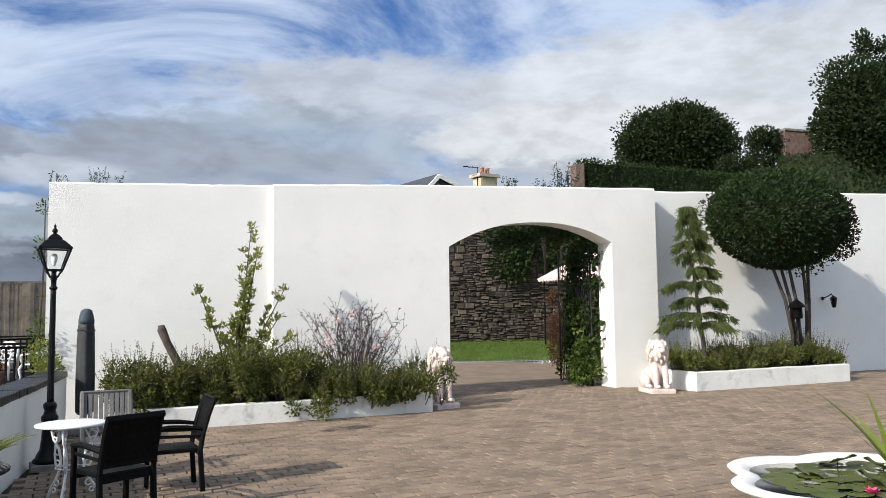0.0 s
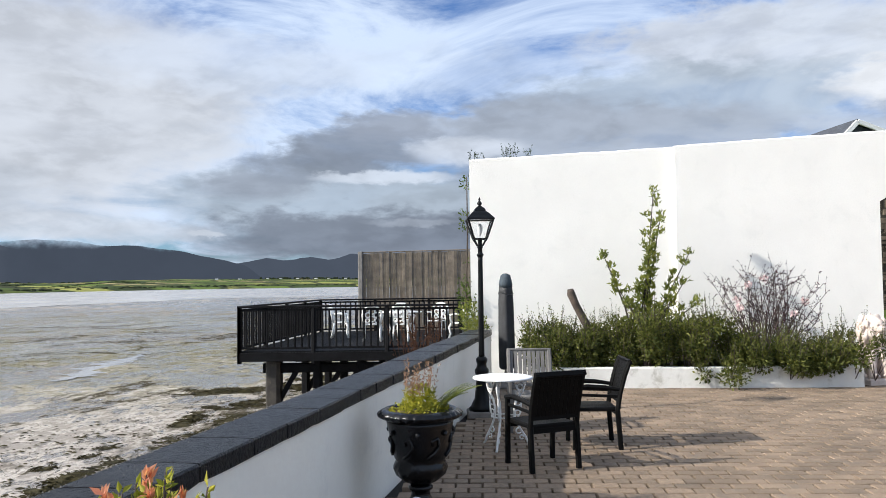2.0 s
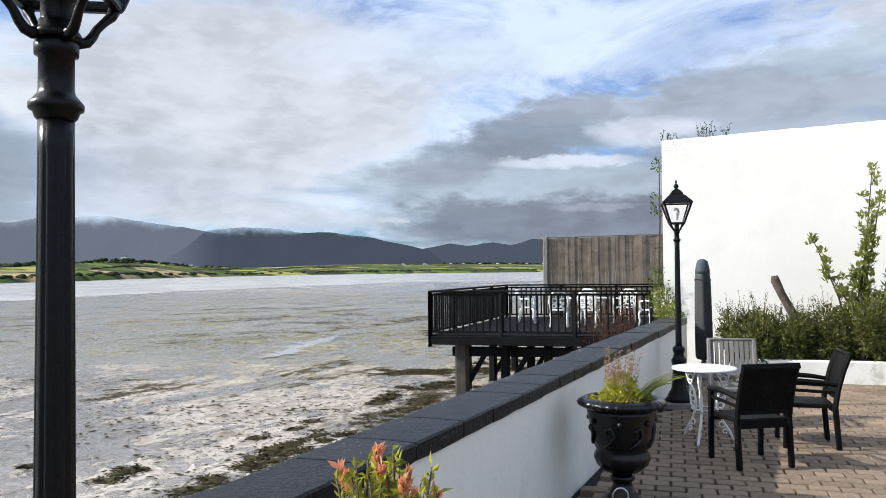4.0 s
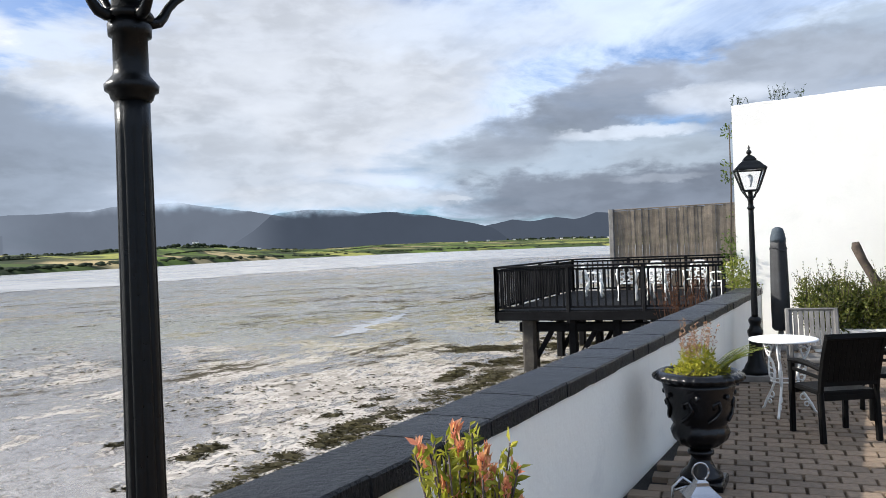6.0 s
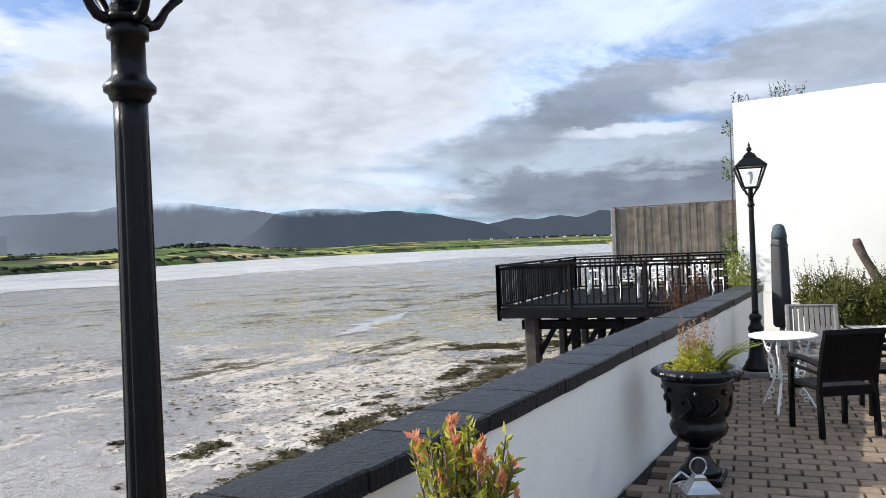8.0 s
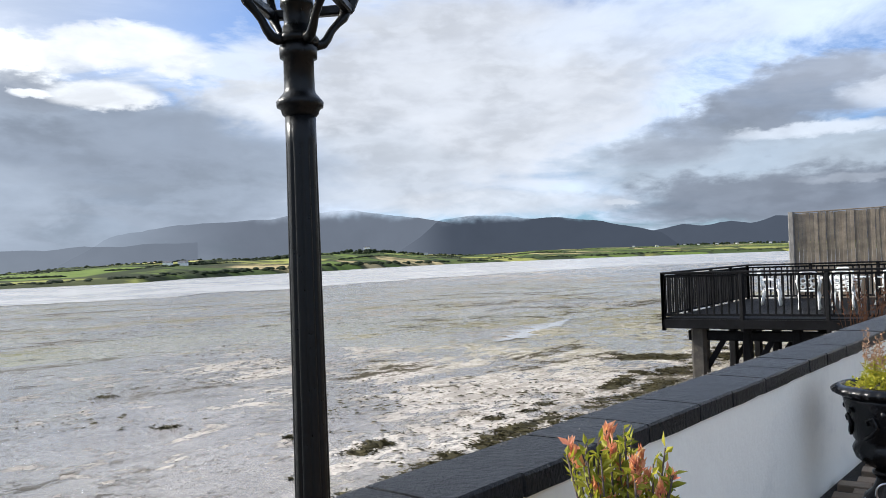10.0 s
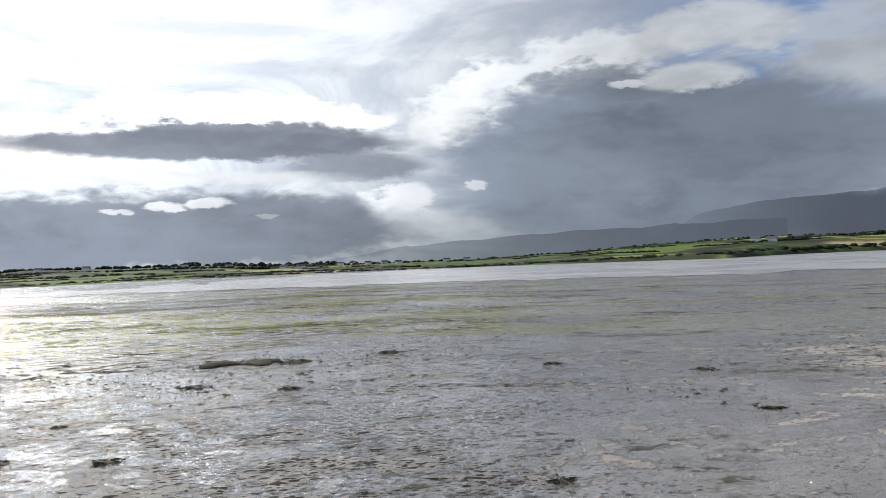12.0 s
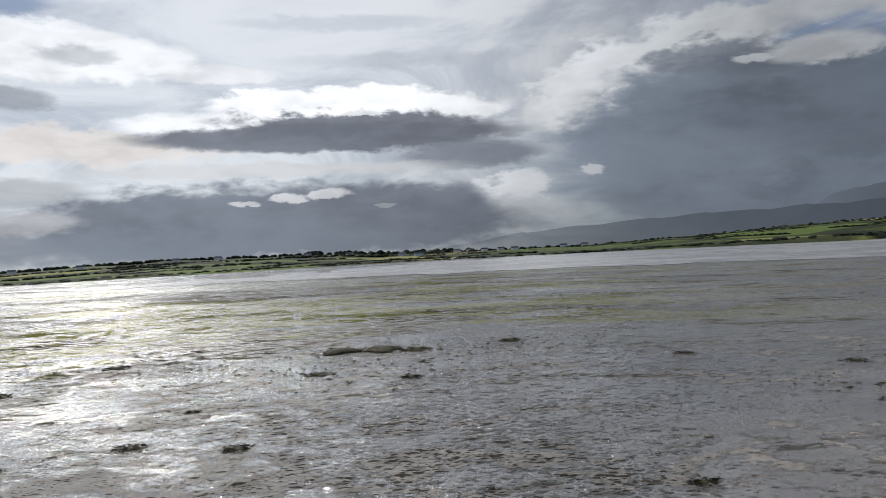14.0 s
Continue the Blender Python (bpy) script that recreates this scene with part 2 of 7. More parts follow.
RENDER = surface("white_render", (0.88, 0.862, 0.815), 0.85, 0.03, 0.8, 30, 0.30, tint=(0.70, 0.70, 0.66), stain=0.22)
RENDER_LOW = surface("white_wall_paint", (0.90, 0.855, 0.765), 0.7, 0.04, 0.9, 22, 0.22, tint=(0.62, 0.60, 0.55), stain=0.3)
COPING = surface("black_painted_coping", (0.007, 0.0085, 0.0120), 0.34, 0.4, 2.5, 34, 1.0, spec=0.24, tint=(0.035, 0.040, 0.048), stain=0.5, per_object=0.3)
IRON = surface("black_gloss_iron", (0.004, 0.0045, 0.005), 0.30, 0.3, 6, 60, 0.12, spec=0.22)
URN = surface("black_urn_paint", (0.004, 0.004, 0.005), 0.20, 0.3, 5, 30, 0.25, spec=0.35)
WHITE_IRON = surface("white_cast_metal", (0.78, 0.78, 0.77), 0.45, 0.06, 8, 50, 0.15)
DARK_WOOD = surface("dark_stained_wood", (0.0035, 0.0034, 0.0034), 0.55, 0.35, 6, 60, 0.2, spec=0.10)
GREY_WOOD = surface("weathered_grey_wood", (0.145, 0.14, 0.135), 0.7, 0.25, 5, 70, 0.3, per_object=0.15)
FENCE_WOOD = surface("silvered_fence_wood", (0.20, 0.165, 0.125), 0.8, 0.3, 3, 40, 0.3, per_object=0.25)
DECK_WOOD = surface("black_stained_timber", (0.006, 0.0063, 0.0075), 0.7, 0.4, 3, 40, 0.3, spec=0.12, per_object=0.2)
PILE_WOOD = surface("wet_pile_wood", (0.030, 0.025, 0.020), 0.55, 0.5, 3, 20, 0.5, tint=(0.085, 0.070, 0.048), stain=0.6)
PAVER = surface("buff_block_paving", (0.225, 0.166, 0.116), 0.85, 0.20, 4, 60, 0.35, tint=(0.15, 0.135, 0.115), stain=0.5, per_object=0.20, coords="Generated")
PAVER_REST = surface("buff_block_paving_field", (0.225, 0.166, 0.116), 0.85, 0.20, 1.5, 60, 0.35, tint=(0.15, 0.135, 0.115), stain=0.5, per_island=0.20)
JOINT = surface("sand_joint", (0.014, 0.011, 0.009), 0.95, 0.3, 6, 80, 0.4)
SOIL = surface("dark_soil", (0.05, 0.038, 0.028), 0.95, 0.4, 8, 60, 0.6)
STONE = surface("grey_field_stone", (0.088, 0.070, 0.052), 0.9, 0.35, 3, 30, 0.6, tint=(0.20, 0.17, 0.125), stain=0.35, per_object=0.40)
STONE_REST = surface("grey_field_stone_far", (0.088, 0.070, 0.052), 0.9, 0.35, 3, 30, 0.6, tint=(0.20, 0.17, 0.125), stain=0.35, per_island=0.40)
MORTAR = surface("lime_mortar", (0.030, 0.026, 0.021), 0.95, 0.25, 4, 50, 0.5)
LION = surface("pinkish_cast_stone", (0.66, 0.56, 0.50), 0.85, 0.12, 7, 40, 0.5, tint=(0.42, 0.26, 0.20), stain=0.55)
KERB = surface("dirty_white_kerb", (0.74, 0.73, 0.69), 0.8, 0.08, 1.2, 18, 0.35, tint=(0.33, 0.31, 0.25), stain=0.6)
BASIN = surface("white_painted_stone", (0.80, 0.77, 0.72), 0.6, 0.06, 4, 40, 0.25, tint=(0.35, 0.28, 0.22), stain=0.35)
BARK = surface("grey_brown_bark", (0.055, 0.042, 0.034), 0.9, 0.35, 8, 50, 0.7)
DRIFT = surface("driftwood", (0.075, 0.055, 0.042), 0.85, 0.4, 7, 40, 0.8)
PARASOL = surface("grey_black_cover", (0.014, 0.015, 0.018), 0.6, 0.3, 6, 60, 0.35)
BLUE_CLOTH = surface("faded_blue_cloth", (0.045, 0.062, 0.078), 0.8, 0.3, 8, 60, 0.4)
CANOPY = surface("faded_pink_canvas", (0.74, 0.54, 0.53), 0.85, 0.06, 3, 60, 0.1)
STEEL = surface("polished_steel", (0.55, 0.55, 0.56), 0.22, 0.1, 8, 40, 0.05, metal=1.0)
SLATE = surface("dark_roof_slate", (0.05, 0.055, 0.065), 0.6, 0.3, 4, 40, 0.3)
CREAM = surface("cream_chimney_render", (0.50, 0.42, 0.30), 0.85, 0.1, 2, 30, 0.2)
TERRACOTTA = surface("terracotta_pot", (0.36, 0.15, 0.09), 0.8, 0.2, 5, 40, 0.2)
BRICK = surface("dull_red_brick", (0.16, 0.105, 0.09), 0.9, 0.3, 5, 30, 0.4)
SEAWEED = surface("brown_seaweed", (0.050, 0.042, 0.018), 0.75, 0.5, 4, 50, 0.9, spec=0.12, tint=(0.130, 0.112, 0.050), stain=0.75)
PETAL = surface("pink_petals", (0.74, 0.54, 0.52), 0.6, 0.15, 10, 60, 0.1)
CERISE = surface("cerise_petals", (0.55, 0.05, 0.16), 0.5, 0.2, 10, 60, 0.1)
LAWN_SOIL = surface("lawn", (0.07, 0.115, 0.018), 0.9, 0.35, 1.5, 30, 0.6)
FLAGSTONE = surface("plinth_stone", (0.22, 0.20, 0.18), 0.85, 0.2, 5, 40, 0.3)
FAR_WHITE = surface("far_white_walls", (0.80, 0.80, 0.78), 0.8, 0.03, 1, 5, 0.0)
FAR_ROOF = surface("far_slate_roofs", (0.10, 0.105, 0.12), 0.8, 0.1, 1, 5, 0.0)
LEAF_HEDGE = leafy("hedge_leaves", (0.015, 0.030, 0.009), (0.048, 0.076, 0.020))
LEAF_BRIGHT = leafy("bright_shrub_leaves", (0.085, 0.115, 0.022), (0.30, 0.31, 0.075), see=0.35)
LEAF_LOW = leafy("low_shrub_leaves", (0.040, 0.058, 0.015), (0.215, 0.22, 0.055))
LEAF_BAY = leafy("clipped_bay_leaves", (0.012, 0.026, 0.009), (0.042, 0.066, 0.020))
LEAF_TREE = leafy("dark_tree_leaves", (0.011, 0.021, 0.008), (0.032, 0.048, 0.015))
LEAF_CONIFER = leafy("conifer_sprays", (0.055, 0.080, 0.026), (0.15, 0.175, 0.058), 0.6)
LEAF_PURPLE = leafy("purple_leaves", (0.030, 0.012, 0.020), (0.075, 0.025, 0.035))
LEAF_RED = leafy("russet_leaves", (0.055, 0.025, 0.014), (0.13, 0.055, 0.03))
LEAF_YELLOW = leafy("yellow_green_leaves", (0.20, 0.22, 0.03), (0.45, 0.40, 0.06), see=0.4)
LEAF_POT = leafy("pot_shrub_leaves", (0.14, 0.17, 0.025), (0.46, 0.42, 0.07), see=0.4)
LEAF_CORAL = leafy("coral_shoots", (0.60, 0.21, 0.15), (0.82, 0.46, 0.30), see=0.4)
LEAF_HEATHER = leafy("dry_rose_shoots", (0.26, 0.15, 0.10), (0.42, 0.27, 0.20), see=0.3)
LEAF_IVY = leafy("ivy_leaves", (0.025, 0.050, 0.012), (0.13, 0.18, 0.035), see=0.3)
LEAF_LILY = leafy("lily_pads", (0.045, 0.062, 0.014), (0.16, 0.18, 0.045), 0.3, 0.1)
LEAF_BLADE = leafy("flax_blades", (0.12, 0.18, 0.03), (0.30, 0.34, 0.08), 0.4, 0.35)
LEAF_FAR = leafy("far_hedge_leaves", (0.012, 0.020, 0.009), (0.026, 0.038, 0.016), 0.8, 0.05)
GRASS = leafy("grass_blades", (0.065, 0.115, 0.014), (0.15, 0.21, 0.03), 0.6, 0.3)
TWIG = surface("grey_twigs", (0.085, 0.062, 0.055), 0.9, 0.3, 9, 50, 0.2)


def build_glass():
    m, k = material("clear_lamp_glass")
    p = k.add("ShaderNodeBsdfPrincipled", {"Base Color": (0.95, 0.96, 0.97, 1), "Roughness": 0.06, "Transmission Weight": 1.0, "IOR": 1.12})
    k.add("ShaderNodeOutputMaterial", {0: p.outputs[0]})
    return m


GLASS = build_glass()


def build_mud():
    """Wet tidal flat: pale silt, crisp films of water, crumbs and lumps of mud, algae and dark weed."""
    m, k = material("wet_tidal_mud")
    co = k.add("ShaderNodeNewGeometry").outputs["Position"]
    sep = k.add("ShaderNodeSeparateXYZ", {0: co}).outputs
    dist = k.math("SQRT", k.math("ADD", k.math("MULTIPLY", sep[0], sep[0]), k.math("MULTIPLY", sep[1], sep[1])))
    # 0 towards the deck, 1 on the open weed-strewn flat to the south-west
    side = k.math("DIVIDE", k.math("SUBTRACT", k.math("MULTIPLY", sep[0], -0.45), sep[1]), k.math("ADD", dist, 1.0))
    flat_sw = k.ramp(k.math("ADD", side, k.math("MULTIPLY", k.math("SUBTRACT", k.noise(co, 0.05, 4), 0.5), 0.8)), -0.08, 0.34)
    streak = k.add("ShaderNodeMapping", {"Vector": co, "Rotation": (0, 0, radians(35)), "Scale": (1.0, 0.62, 1.0)}).outputs[0]
    wide = k.noise(streak, 0.05, 6, 0.6, 0.8)
    mid = k.noise(streak, 0.42, 7, 0.66, 0.6)
    fine = k.noise(streak, 2.4, 8, 0.74, 0.3)
    grit = k.noise(co, 11.0, 6, 0.7)
    mound = k.math("ADD", k.math("MULTIPLY", fine, 0.50), k.math("ADD", k.math("MULTIPLY", mid, 0.46), k.math("ADD", k.math("MULTIPLY", wide, 0.38), k.math("MULTIPLY", grit, 0.12))))
    # water lies in the hollows, mud stands proud between
    wet = k.math("SUBTRACT", 1.0, k.ramp(mound, 0.752, 0.778))
    soak = k.math("SUBTRACT", 1.0, k.ramp(mound, 0.75, 0.85))
    col = k.mix(k.ramp(mid, 0.35, 0.65), (0.235, 0.214, 0.192), (0.40, 0.374, 0.342))
    col = k.mix(k.math("MULTIPLY", k.ramp(mound, 0.80, 0.84), 0.6), col, (0.135, 0.122, 0.106))
    col = k.mix(k.math("MULTIPLY", wet, k.math("ADD", 0.15, k.math("MULTIPLY", flat_sw, 0.15))), col, (0.15, 0.142, 0.132))
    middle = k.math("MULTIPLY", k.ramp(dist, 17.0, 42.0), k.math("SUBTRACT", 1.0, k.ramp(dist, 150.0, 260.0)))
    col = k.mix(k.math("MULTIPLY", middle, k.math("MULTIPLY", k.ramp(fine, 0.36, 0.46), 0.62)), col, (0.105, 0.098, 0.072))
    # brightness put into the colour by bearing: a darker sector, paler towards the deck
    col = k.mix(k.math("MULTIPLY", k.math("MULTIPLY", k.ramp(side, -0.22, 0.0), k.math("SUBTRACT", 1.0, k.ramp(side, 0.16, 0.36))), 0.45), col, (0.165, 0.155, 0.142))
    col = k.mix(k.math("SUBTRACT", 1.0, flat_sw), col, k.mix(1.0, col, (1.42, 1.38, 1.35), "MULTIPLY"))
    # crumbs: small lumps scattered in drifts
    lumps = None
    for scale, seed, share in ((3.6, 0.0, 0.36), (8.5, 7.3, 0.60), (15.0, 3.1, 0.60)):
        v = k.add("ShaderNodeTexVoronoi", {"Vector": k.add("ShaderNodeMapping", {"Vector": streak, "Location": (seed, seed, 0)}).outputs[0], "Scale": scale})
        rnd = k.add("ShaderNodeSeparateXYZ", {0: v.outputs["Color"]}).outputs[0]
        drift = k.math("MULTIPLY", k.ramp(k.noise(co, 0.16, 6, 0.72), 0.30, 0.60), k.math("ADD", 0.40, k.math("MULTIPLY", flat_sw, 0.60)))
        here = k.math("LESS_THAN", rnd, k.math("MULTIPLY", drift, share * 2.0))
        size = k.math("ADD", 0.16, k.math("MULTIPLY", rnd, 0.38))
        far = k.math("ADD", v.outputs["Distance"], k.math("MULTIPLY", k.math("SUBTRACT", grit, 0.5), 0.6))
        one = k.math("MULTIPLY", here, k.math("SUBTRACT", 1.0, k.ramp(k.math("DIVIDE", far, size), 0.55, 1.0)))
        lumps = one if lumps is None else k.math("MAXIMUM", lumps, one)
    col = k.mix(k.math("MULTIPLY", lumps, 0.9), col, (0.050, 0.045, 0.037))
    ring = k.math("MULTIPLY", k.ramp(dist, 26.0, 33.0), k.math("SUBTRACT", 1.0, k.ramp(dist, 40.0, 50.0)))
    band = k.math("MULTIPLY", k.ramp(dist, 17.0, 30.0), k.math("SUBTRACT", 1.0, k.ramp(dist, 90.0, 190.0)))
    patch = k.noise(streak, 0.075, 9, 0.70, 0.8)
    algae = k.math("MULTIPLY", k.ramp(k.math("ADD", patch, k.math("MULTIPLY", ring, 0.07)), 0.505, 0.535), k.math("MULTIPLY", band, k.math("MULTIPLY", k.ramp(fine, 0.42, 0.50), k.math("ADD", 0.30, k.math("MULTIPLY", flat_sw, 0.70)))))
    col = k.mix(k.math("MULTIPLY", algae, 0.95), col, k.mix(fine, (0.10, 0.10, 0.020), (0.21, 0.22, 0.045)))
    weed = k.math("MULTIPLY", k.ramp(k.noise(streak, 0.13, 9, 0.74, 0.5), 0.555, 0.585), k.math("MULTIPLY", k.ramp(dist, 12.0, 22.0), k.ramp(fine, 0.40, 0.52)))
    weed = k.math("MULTIPLY", weed, k.math("SUBTRACT", 1.0, k.ramp(dist, 90.0, 160.0)))
    col = k.mix(k.math("MULTIPLY", weed, 0.9), col, (0.050, 0.043, 0.026))
    clumps = k.ramp(k.noise(co, 0.13, 5, 0.65), 0.42, 0.60)
    fleck = k.math("MULTIPLY", k.ramp(k.noise(streak, 2.2, 8, 0.8, 0.4), 0.565, 0.585), clumps)
    col = k.mix(k.math("MULTIPLY", fleck, 0.85), col, (0.030, 0.026, 0.018))
    dry = k.math("MAXIMUM", k.math("MAXIMUM", fleck, weed), k.math("MULTIPLY", algae, 0.9))
    rough = k.math("SUBTRACT", 0.78, k.math("ADD", k.math("MULTIPLY", wet, k.math("SUBTRACT", 0.60, k.math("MULTIPLY", middle, 0.06))), k.math("MULTIPLY", soak, 0.08)))
    rough = k.math("ADD", rough, k.math("MULTIPLY", lumps, 0.30))
    rough = k.math("MAXIMUM", k.math("ADD", rough, k.math("MULTIPLY", dry, 0.5)), 0.08, clamp=True)
    relief = k.math("ADD", k.math("MULTIPLY", k.math("SUBTRACT", 1.0, k.math("MULTIPLY", wet, 0.55)), mound), k.math("ADD", k.math("MULTIPLY", fleck, 0.25), k.math("MULTIPLY", lumps, 0.95)))
    relief = k.math("ADD", relief, k.math("MULTIPLY", k.math("SUBTRACT", 1.0, k.math("MULTIPLY", wet, 0.45)), k.math("ADD", k.math("MULTIPLY", grit, 0.34), k.math("MULTIPLY", k.noise(streak, 26.0, 4, 0.6), 0.08))))
    b = k.add("ShaderNodeBump", {"Strength": 0.9, "Distance": 0.10, "Height": relief})
    spec = k.math("SUBTRACT", k.math("ADD", 0.12, k.math("MULTIPLY", wet, 0.88)), k.math("MULTIPLY", k.math("MAXIMUM", dry, lumps), 0.8), clamp=True)
    film = k.math("MULTIPLY", k.math("MULTIPLY", wet, k.math("SUBTRACT", 1.0, k.math("MULTIPLY", middle, 0.45))), k.math("SUBTRACT", 1.0, k.math("MAXIMUM", dry, lumps)), clamp=True)
    ripple = k.add("ShaderNodeBump", {"Strength": 1.0, "Distance": 0.10, "Height": k.math("ADD", k.math("MULTIPLY", fine, 0.46), k.math("ADD", k.math("MULTIPLY", grit, 0.58), k.math("MULTIPLY", lumps, 0.6)))})
    p = k.add("ShaderNodeBsdfPrincipled", {"Base Color": col, "Roughness": rough, "Specular IOR Level": spec, "Normal": b.outputs[0], "Coat Weight": film, "Coat Roughness": 0.12, "Coat IOR": 1.48, "Coat Normal": ripple.outputs[0]})
    k.add("ShaderNodeOutputMaterial", {0: p.outputs[0]})
    return m


MUD = build_mud()


def build_water():
    m, k = material("shallow_channel_water")
    co = k.add("ShaderNodeNewGeometry").outputs["Position"]
    n = k.noise(co, 0.5, 5, 0.6)
    b = k.add("ShaderNodeBump", {"Strength": 0.25, "Distance": 0.1, "Height": n})
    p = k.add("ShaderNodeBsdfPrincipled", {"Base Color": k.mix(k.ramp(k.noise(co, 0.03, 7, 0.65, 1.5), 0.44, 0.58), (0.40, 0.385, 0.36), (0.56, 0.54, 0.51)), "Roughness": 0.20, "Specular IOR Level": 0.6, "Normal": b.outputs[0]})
    k.add("ShaderNodeOutputMaterial", {0: p.outputs[0]})
    return m


WATER = build_water()
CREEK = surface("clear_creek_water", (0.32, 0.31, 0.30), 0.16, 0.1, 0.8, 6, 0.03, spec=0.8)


def build_fields():
    """Far farmland: fields of several greens and stubble, parted by dark hedges."""
    m, k = material("far_farm_fields")
    co = k.add("ShaderNodeNewGeometry").outputs["Position"]
    st = k.add("ShaderNodeMapping", {"Vector": co, "Rotation": (0, 0, radians(35)), "Scale": (1.0, 1.0, 0.0)}).outputs[0]
    v = k.add("ShaderNodeTexVoronoi", {"Vector": st, "Scale": 0.011, "Randomness": 0.8}).outputs
    edges = k.add("ShaderNodeTexVoronoi")
    edges.feature = "DISTANCE_TO_EDGE"
    edges.inputs["Scale"].default_value, edges.inputs["Randomness"].default_value = 0.011, 0.8
    k.tree.links.new(st, edges.inputs["Vector"])
    e = edges.outputs["Distance"]
    hue = k.add("ShaderNodeSeparateColor", {0: v["Color"]}).outputs
    col = k.mix(hue[0], (0.045, 0.068, 0.018), (0.13, 0.185, 0.036))
    col = k.mix(k.ramp(hue[1], 0.72, 0.78), col, (0.30, 0.30, 0.08))
    col = k.mix(k.ramp(hue[2], 0.84, 0.9), col, (0.42, 0.33, 0.17))
    rough_land = k.ramp(k.noise(co, 0.012, 6, 0.65, 0.6), 0.50, 0.58)
    col = k.mix(k.math("MULTIPLY", rough_land, 0.85), col, (0.030, 0.040, 0.018))
    hedge = k.math("SUBTRACT", 1.0, k.ramp(e, 0.03, 0.07))
    col = k.mix(k.math("MULTIPLY", hedge, 0.9), col, (0.018, 0.026, 0.012))
    col = k.mix(k.math("MULTIPLY", k.ramp(k.noise(co, 0.09, 5, 0.7), 0.45, 0.7), 0.45), col, (0.035, 0.048, 0.018))
    p = k.add("ShaderNodeBsdfPrincipled", {"Base Color": col, "Roughness": 0.95, "Specular IOR Level": 0.1})
    k.add("ShaderNodeOutputMaterial", {0: p.outputs[0]})
    return m


FIELDS = build_fields()


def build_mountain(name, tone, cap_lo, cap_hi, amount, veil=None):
    """Far mountain backdrop: it glows in a tone with haze painted in; upper slopes fade out for cloud, one flank for
    rain.
    """
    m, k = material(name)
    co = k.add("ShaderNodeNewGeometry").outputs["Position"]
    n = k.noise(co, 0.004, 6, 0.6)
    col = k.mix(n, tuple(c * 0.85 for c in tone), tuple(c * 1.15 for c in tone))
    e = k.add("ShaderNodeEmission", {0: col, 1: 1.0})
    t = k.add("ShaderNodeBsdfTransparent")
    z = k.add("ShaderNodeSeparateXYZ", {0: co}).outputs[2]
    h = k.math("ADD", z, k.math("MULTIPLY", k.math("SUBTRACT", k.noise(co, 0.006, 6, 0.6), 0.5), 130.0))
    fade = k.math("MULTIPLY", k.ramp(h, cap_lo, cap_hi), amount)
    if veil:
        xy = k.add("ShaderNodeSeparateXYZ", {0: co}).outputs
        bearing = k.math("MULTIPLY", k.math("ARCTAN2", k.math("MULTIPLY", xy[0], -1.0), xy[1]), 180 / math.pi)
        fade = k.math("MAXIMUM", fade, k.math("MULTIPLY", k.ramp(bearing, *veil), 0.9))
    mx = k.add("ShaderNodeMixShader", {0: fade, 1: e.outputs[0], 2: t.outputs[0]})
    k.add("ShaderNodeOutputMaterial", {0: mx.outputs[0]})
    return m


# glowing tones; the paler, bluer ones carry the distance haze in their colour
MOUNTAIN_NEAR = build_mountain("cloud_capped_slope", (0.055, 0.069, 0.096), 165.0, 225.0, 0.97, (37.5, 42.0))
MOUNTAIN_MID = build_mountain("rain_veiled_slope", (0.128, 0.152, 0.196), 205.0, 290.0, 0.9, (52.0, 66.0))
MOUNTAIN_RANGE = build_mountain("haze_tinted_ridge", (0.066, 0.082, 0.113), 400.0, 500.0, 0.9)
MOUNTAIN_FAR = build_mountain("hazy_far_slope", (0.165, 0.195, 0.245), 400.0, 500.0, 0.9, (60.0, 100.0))


